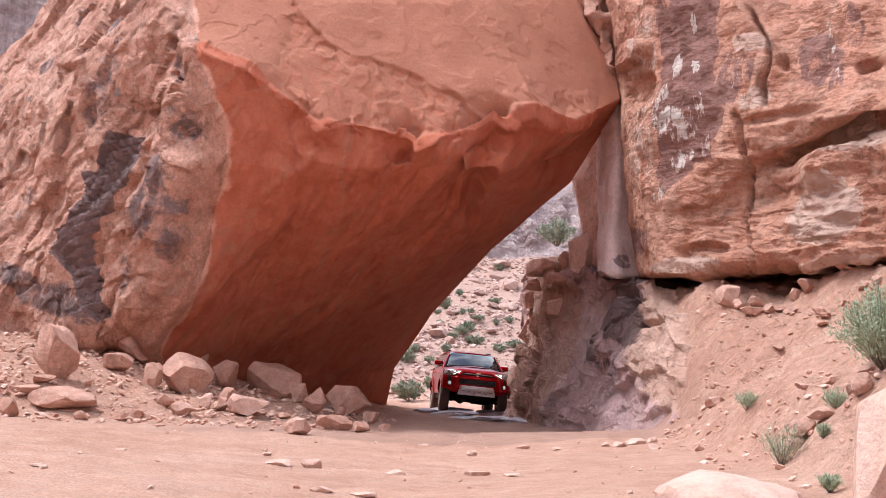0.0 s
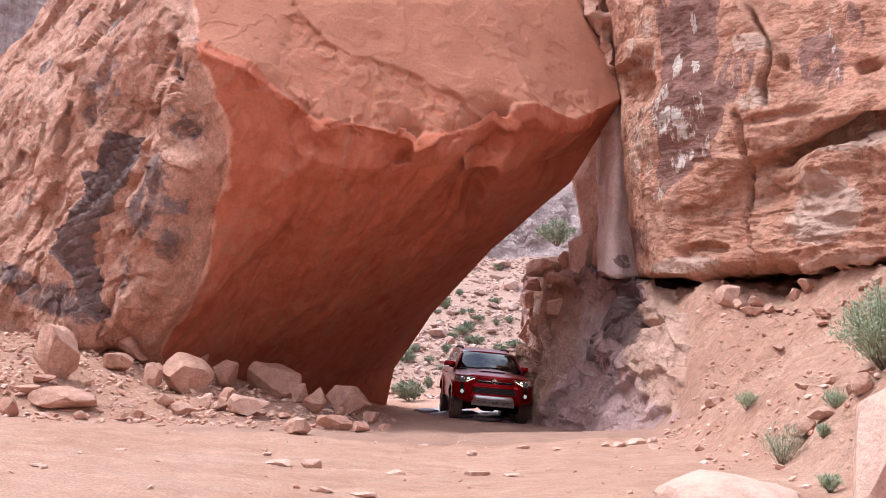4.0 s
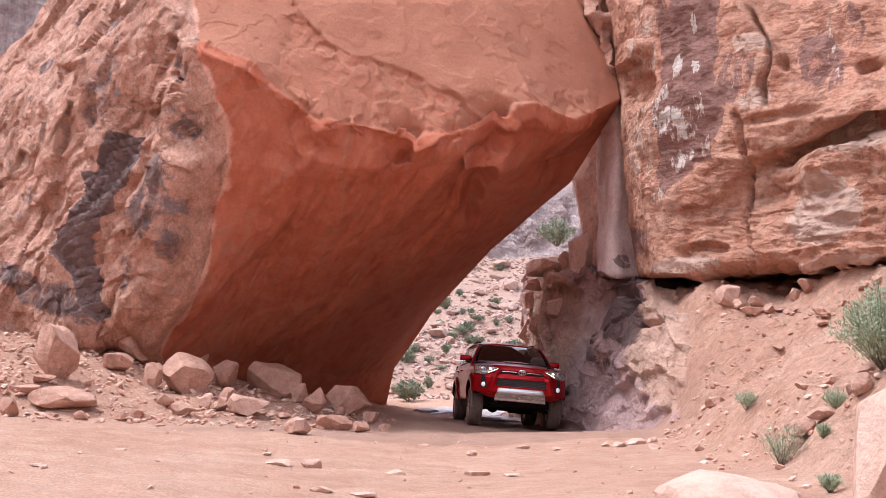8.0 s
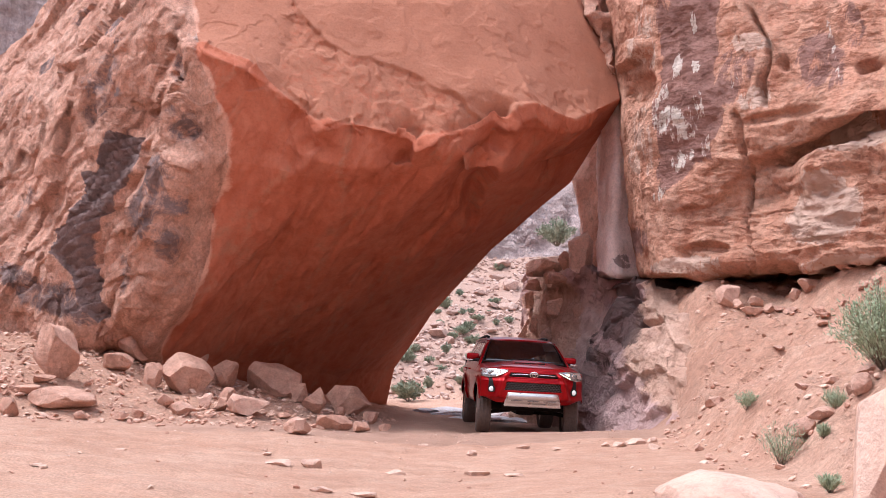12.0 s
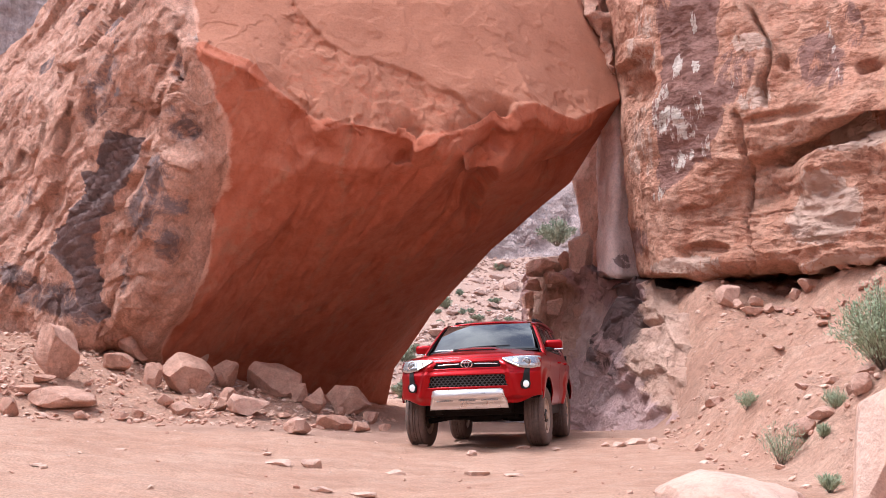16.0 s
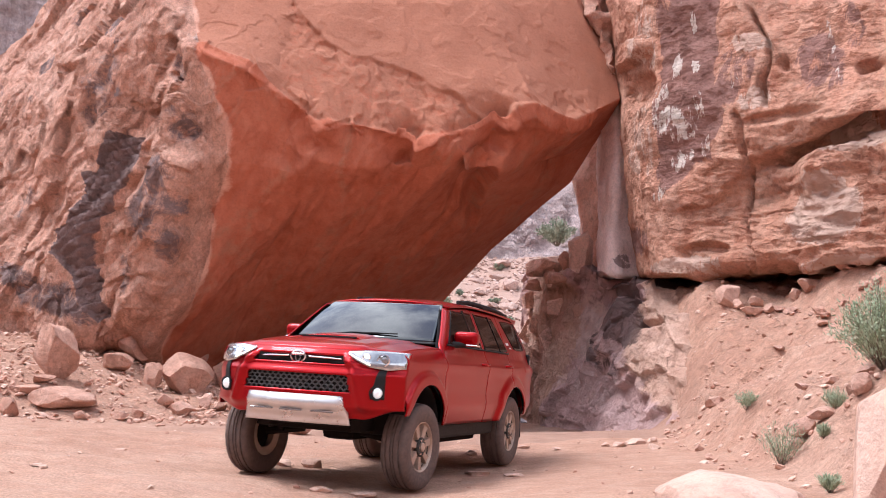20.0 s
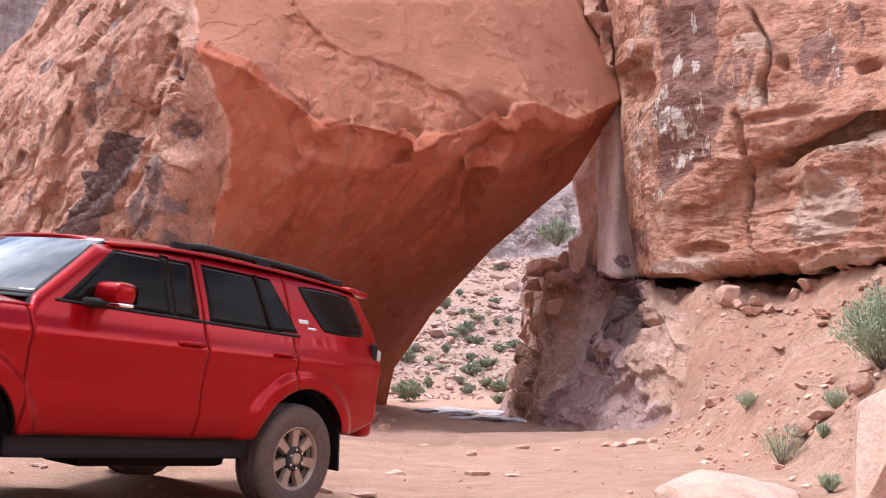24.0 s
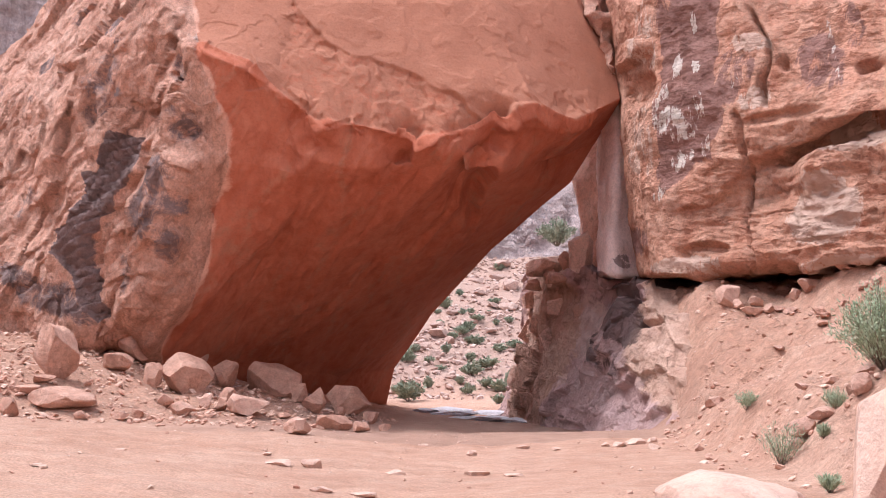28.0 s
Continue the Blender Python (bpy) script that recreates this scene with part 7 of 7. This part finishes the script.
    guard = skin("bumper_guard", np.array(g), CAR_SILVER, car, "brushed silver bumper guard", 0.02)
    for y in (-0.29, 0.0, 0.29):
        part("guard_slot", bevelled_box((0.02, 0.22, 0.014), (2.27 - 0.09 * (y / 0.6) ** 2 + 0.012, y, 0.605), 0.004, 1), LAMP_DARK, guard)
    # chassis
    part("skid_plate", bevelled_box((0.55, 0.74, 0.08), (1.58, 0, 0.50), 0.03), CAR_UNDER, car)
    for s in (-1, 1):
        part("frame_rail", bevelled_box((3.9, 0.10, 0.14), (-0.05, s * 0.45, 0.50), 0.02), CAR_UNDER, car)
        part("shock", tube([(1.45, s * 0.52, 0.36), (1.40, s * 0.50, 0.80)], 0.035, 8), CAR_UNDER, car)
        part("lower_arm", tube([(1.395, s * 0.30, 0.40), (1.395, s * 0.70, 0.34)], 0.035, 8), CAR_UNDER, car)
    part("fuel_tank", bevelled_box((1.25, 0.42, 0.24), (-0.35, 0.42, 0.40), 0.05), CAR_UNDER, car)
    part("gearbox", bevelled_box((1.5, 0.34, 0.22), (0.55, 0, 0.42), 0.06), CAR_UNDER, car)
    part("cross_member", bevelled_box((0.14, 1.3, 0.12), (-0.10, 0, 0.38), 0.03), CAR_UNDER, car)
    part("silencer", bevelled_box((0.7, 0.26, 0.18), (-0.55, -0.45, 0.40), 0.07), CAR_UNDER, car)
    part("spare_wheel", bevelled_box((0.62, 0.62, 0.20), (-1.92, 0, 0.50), 0.09), CAR_UNDER, car)
    part("floor_pan", bevelled_box((3.5, 1.46, 0.26), (-0.15, 0, 0.53), 0.05), CAR_UNDER, car)
    part("rear_axle", tube([(AXLE_R, -0.72, HUB), (AXLE_R, 0.72, HUB)], 0.05, 10), CAR_UNDER, car)
    diff = bmesh.new()
    bmesh.ops.create_uvsphere(diff, u_segments=14, v_segments=8, radius=0.14, matrix=Matrix.Translation((AXLE_R, -0.05, HUB)))
    part("differential", diff, CAR_UNDER, car)
    part("exhaust", tube([(-0.6, -0.35, 0.42), (-1.5, -0.42, 0.50), (-2.15, -0.55, 0.45)], 0.035, 8), CAR_UNDER, car)
    wheels = [build_wheel(car, x, y, y < 0) for x in (AXLE_F, AXLE_R) for y in (0.795, -0.795)]
    return car, wheels


car, wheels = build_car()



# ---- what moves: the car on its way through, its wheels turning and steering ----


def motions():
    rows = [
        (0.00, 0.645, 31.835, -0.410, -5.75, -1.48, -84.80),
        (0.50, 0.658, 31.346, -0.390, -5.59, -1.37, -85.38),
        (1.00, 0.684, 30.856, -0.363, -5.69, -1.54, -85.83),
        (1.50, 0.716, 30.378, -0.349, -5.53, -0.65, -86.09),
        (2.00, 0.772, 29.898, -0.347, -5.85, 0.52, -86.10),
        (2.50, 0.823, 29.419, -0.332, -5.93, 0.76, -86.17),
        (3.00, 0.880, 28.935, -0.339, -5.80, 1.42, -86.21),
        (3.50, 0.942, 28.448, -0.368, -5.31, 2.36, -86.16),
        (5.50, 0.913, 26.020, -0.404, -6.89, 2.45, -83.14),
        (6.00, 0.982, 25.549, -0.378, -7.51, 2.59, -83.36),
        (6.50, 1.016, 25.089, -0.322, -5.22, 1.04, -83.98),
        (7.00, 1.108, 24.624, -0.316, -4.67, 0.71, -84.16),
        (7.50, 1.179, 24.191, -0.313, -3.71, -0.75, -84.66),
        (8.00, 1.273, 23.797, -0.315, -5.00, -1.96, -84.87),
        (8.50, 1.336, 23.483, -0.282, -5.13, -1.12, -84.93),
        (9.00, 1.387, 23.242, -0.276, -5.63, 0.56, -84.77),
        (9.50, 1.422, 23.056, -0.278, -5.24, 1.37, -84.53),
        (10.00, 1.427, 22.905, -0.273, -4.02, 1.09, -84.46),
        (10.50, 1.422, 22.749, -0.275, -3.70, 0.89, -84.48),
        (11.00, 1.416, 22.537, -0.269, -3.81, 0.63, -84.74),
        (11.50, 1.422, 22.225, -0.260, -3.70, 0.62, -85.34),
        (12.00, 1.426, 21.826, -0.242, -3.12, 0.60, -86.44),
        (12.50, 1.414, 21.409, -0.246, -1.85, 1.43, -87.85),
        (14.50, 1.252, 18.334, -0.199, 2.32, 0.92, -97.88),
        (15.00, 1.115, 17.625, -0.166, 2.12, -0.61, -99.07),
        (15.50, 0.960, 16.919, -0.126, 2.10, -1.49, -100.41),
        (16.00, 0.793, 16.229, -0.120, 2.40, -1.35, -101.82),
        (16.50, 0.647, 15.514, -0.134, 1.96, -1.59, -103.68),
        (17.00, 0.482, 14.760, -0.137, 4.18, -1.16, -104.67),
        (17.50, 0.350, 14.023, -0.187, 2.59, 0.51, -104.76),
        (18.00, 0.178, 13.406, -0.195, 1.89, 1.30, -105.34),
        (18.50, 0.044, 12.952, -0.130, 0.12, -0.49, -105.95),
        (19.00, -0.138, 12.546, -0.113, -2.61, -0.28, -107.20),
        (19.50, -0.321, 12.154, -0.047, -4.35, -1.46, -108.21),
        (20.00, -0.584, 11.712, -0.053, -3.22, -1.49, -109.92),
        (20.50, -0.860, 11.073, -0.064, -6.49, -1.45, -112.06),
        (21.00, -1.126, 10.482, -0.053, -7.13, -1.84, -113.43),
        (21.50, -1.326, 10.023, -0.045, -7.00, -1.84, -114.76),
        (23.50, -2.337, 7.952, 0.075, -2.17, -3.15, -123.25),
        (24.00, -2.634, 7.371, 0.123, -4.68, -4.21, -124.51),
        (24.50, -2.906, 6.840, 0.197, -3.43, -2.76, -125.41),
        (25.00, -3.117, 6.383, 0.243, -4.66, -3.27, -125.75),
        (25.50, -3.381, 5.877, 0.217, -6.04, -3.99, -126.31),
        (26.00, -3.651, 5.347, 0.226, -6.61, -3.96, -127.02),
        (26.50, -3.839, 4.834, 0.240, -6.76, -2.13, -128.41),
        (27.00, -4.062, 4.251, 0.223, -5.81, -1.97, -129.81),
        (27.50, -4.262, 3.681, 0.200, -3.50, -1.50, -131.00),
        (28.00, -4.472, 3.111, 0.200, -2.00, -1.50, -132.20),
    ]
    walk(car, [(t, pose(x, y, z, rx, ry, rz)) for t, x, y, z, rx, ry, rz in rows])
    a = np.array(rows)
    times = np.arange(0, 28.01, 0.1)
    x, y = np.interp(times, a[:, 0], a[:, 1]), np.interp(times, a[:, 0], a[:, 2])
    roll = np.degrees(np.concatenate([[0], np.cumsum(np.hypot(np.diff(x), np.diff(y)))]) / HUB)
    yaw = np.interp(times, a[:, 0], a[:, 6])
    body = [pose(*[float(np.interp(t, a[:, 0], a[:, k])) for k in range(1, 7)]) for t in times]
    turn = np.gradient(yaw, times)
    steer = np.clip(np.convolve(np.pad(turn, 8, mode="edge"), np.ones(17) / 17, "valid") * -1.2 * -1, -14, 14)
    for w, (wx, wy, front) in zip(wheels, ((AXLE_F, 0.795, 1), (AXLE_F, -0.795, 1), (AXLE_R, 0.795, 0), (AXLE_R, -0.795, 0))):
        flip = wy < 0
        # each spring lets its wheel follow the ground a little
        gap = np.array([(body[k] @ Vector((wx, wy, -0.03 * front))).z for k in range(len(times))]) - ground_full([(body[k] @ Vector((wx, wy, -0.03 * front))).x for k in range(len(times))], [(body[k] @ Vector((wx, wy, -0.03 * front))).y for k in range(len(times))])[0]
        gap = np.convolve(np.pad(gap, 3, mode="edge"), np.ones(7) / 7, "valid")
        sag = np.clip(0.9 * gap, -0.11, 0.11)
        walk(w, [(t, pose(wx, wy, HUB - 0.03 * front - g, 0, -r if flip else r, (180 if flip else 0) + s * front)) for t, r, s, g in zip(times, roll, steer, sag)])


motions()
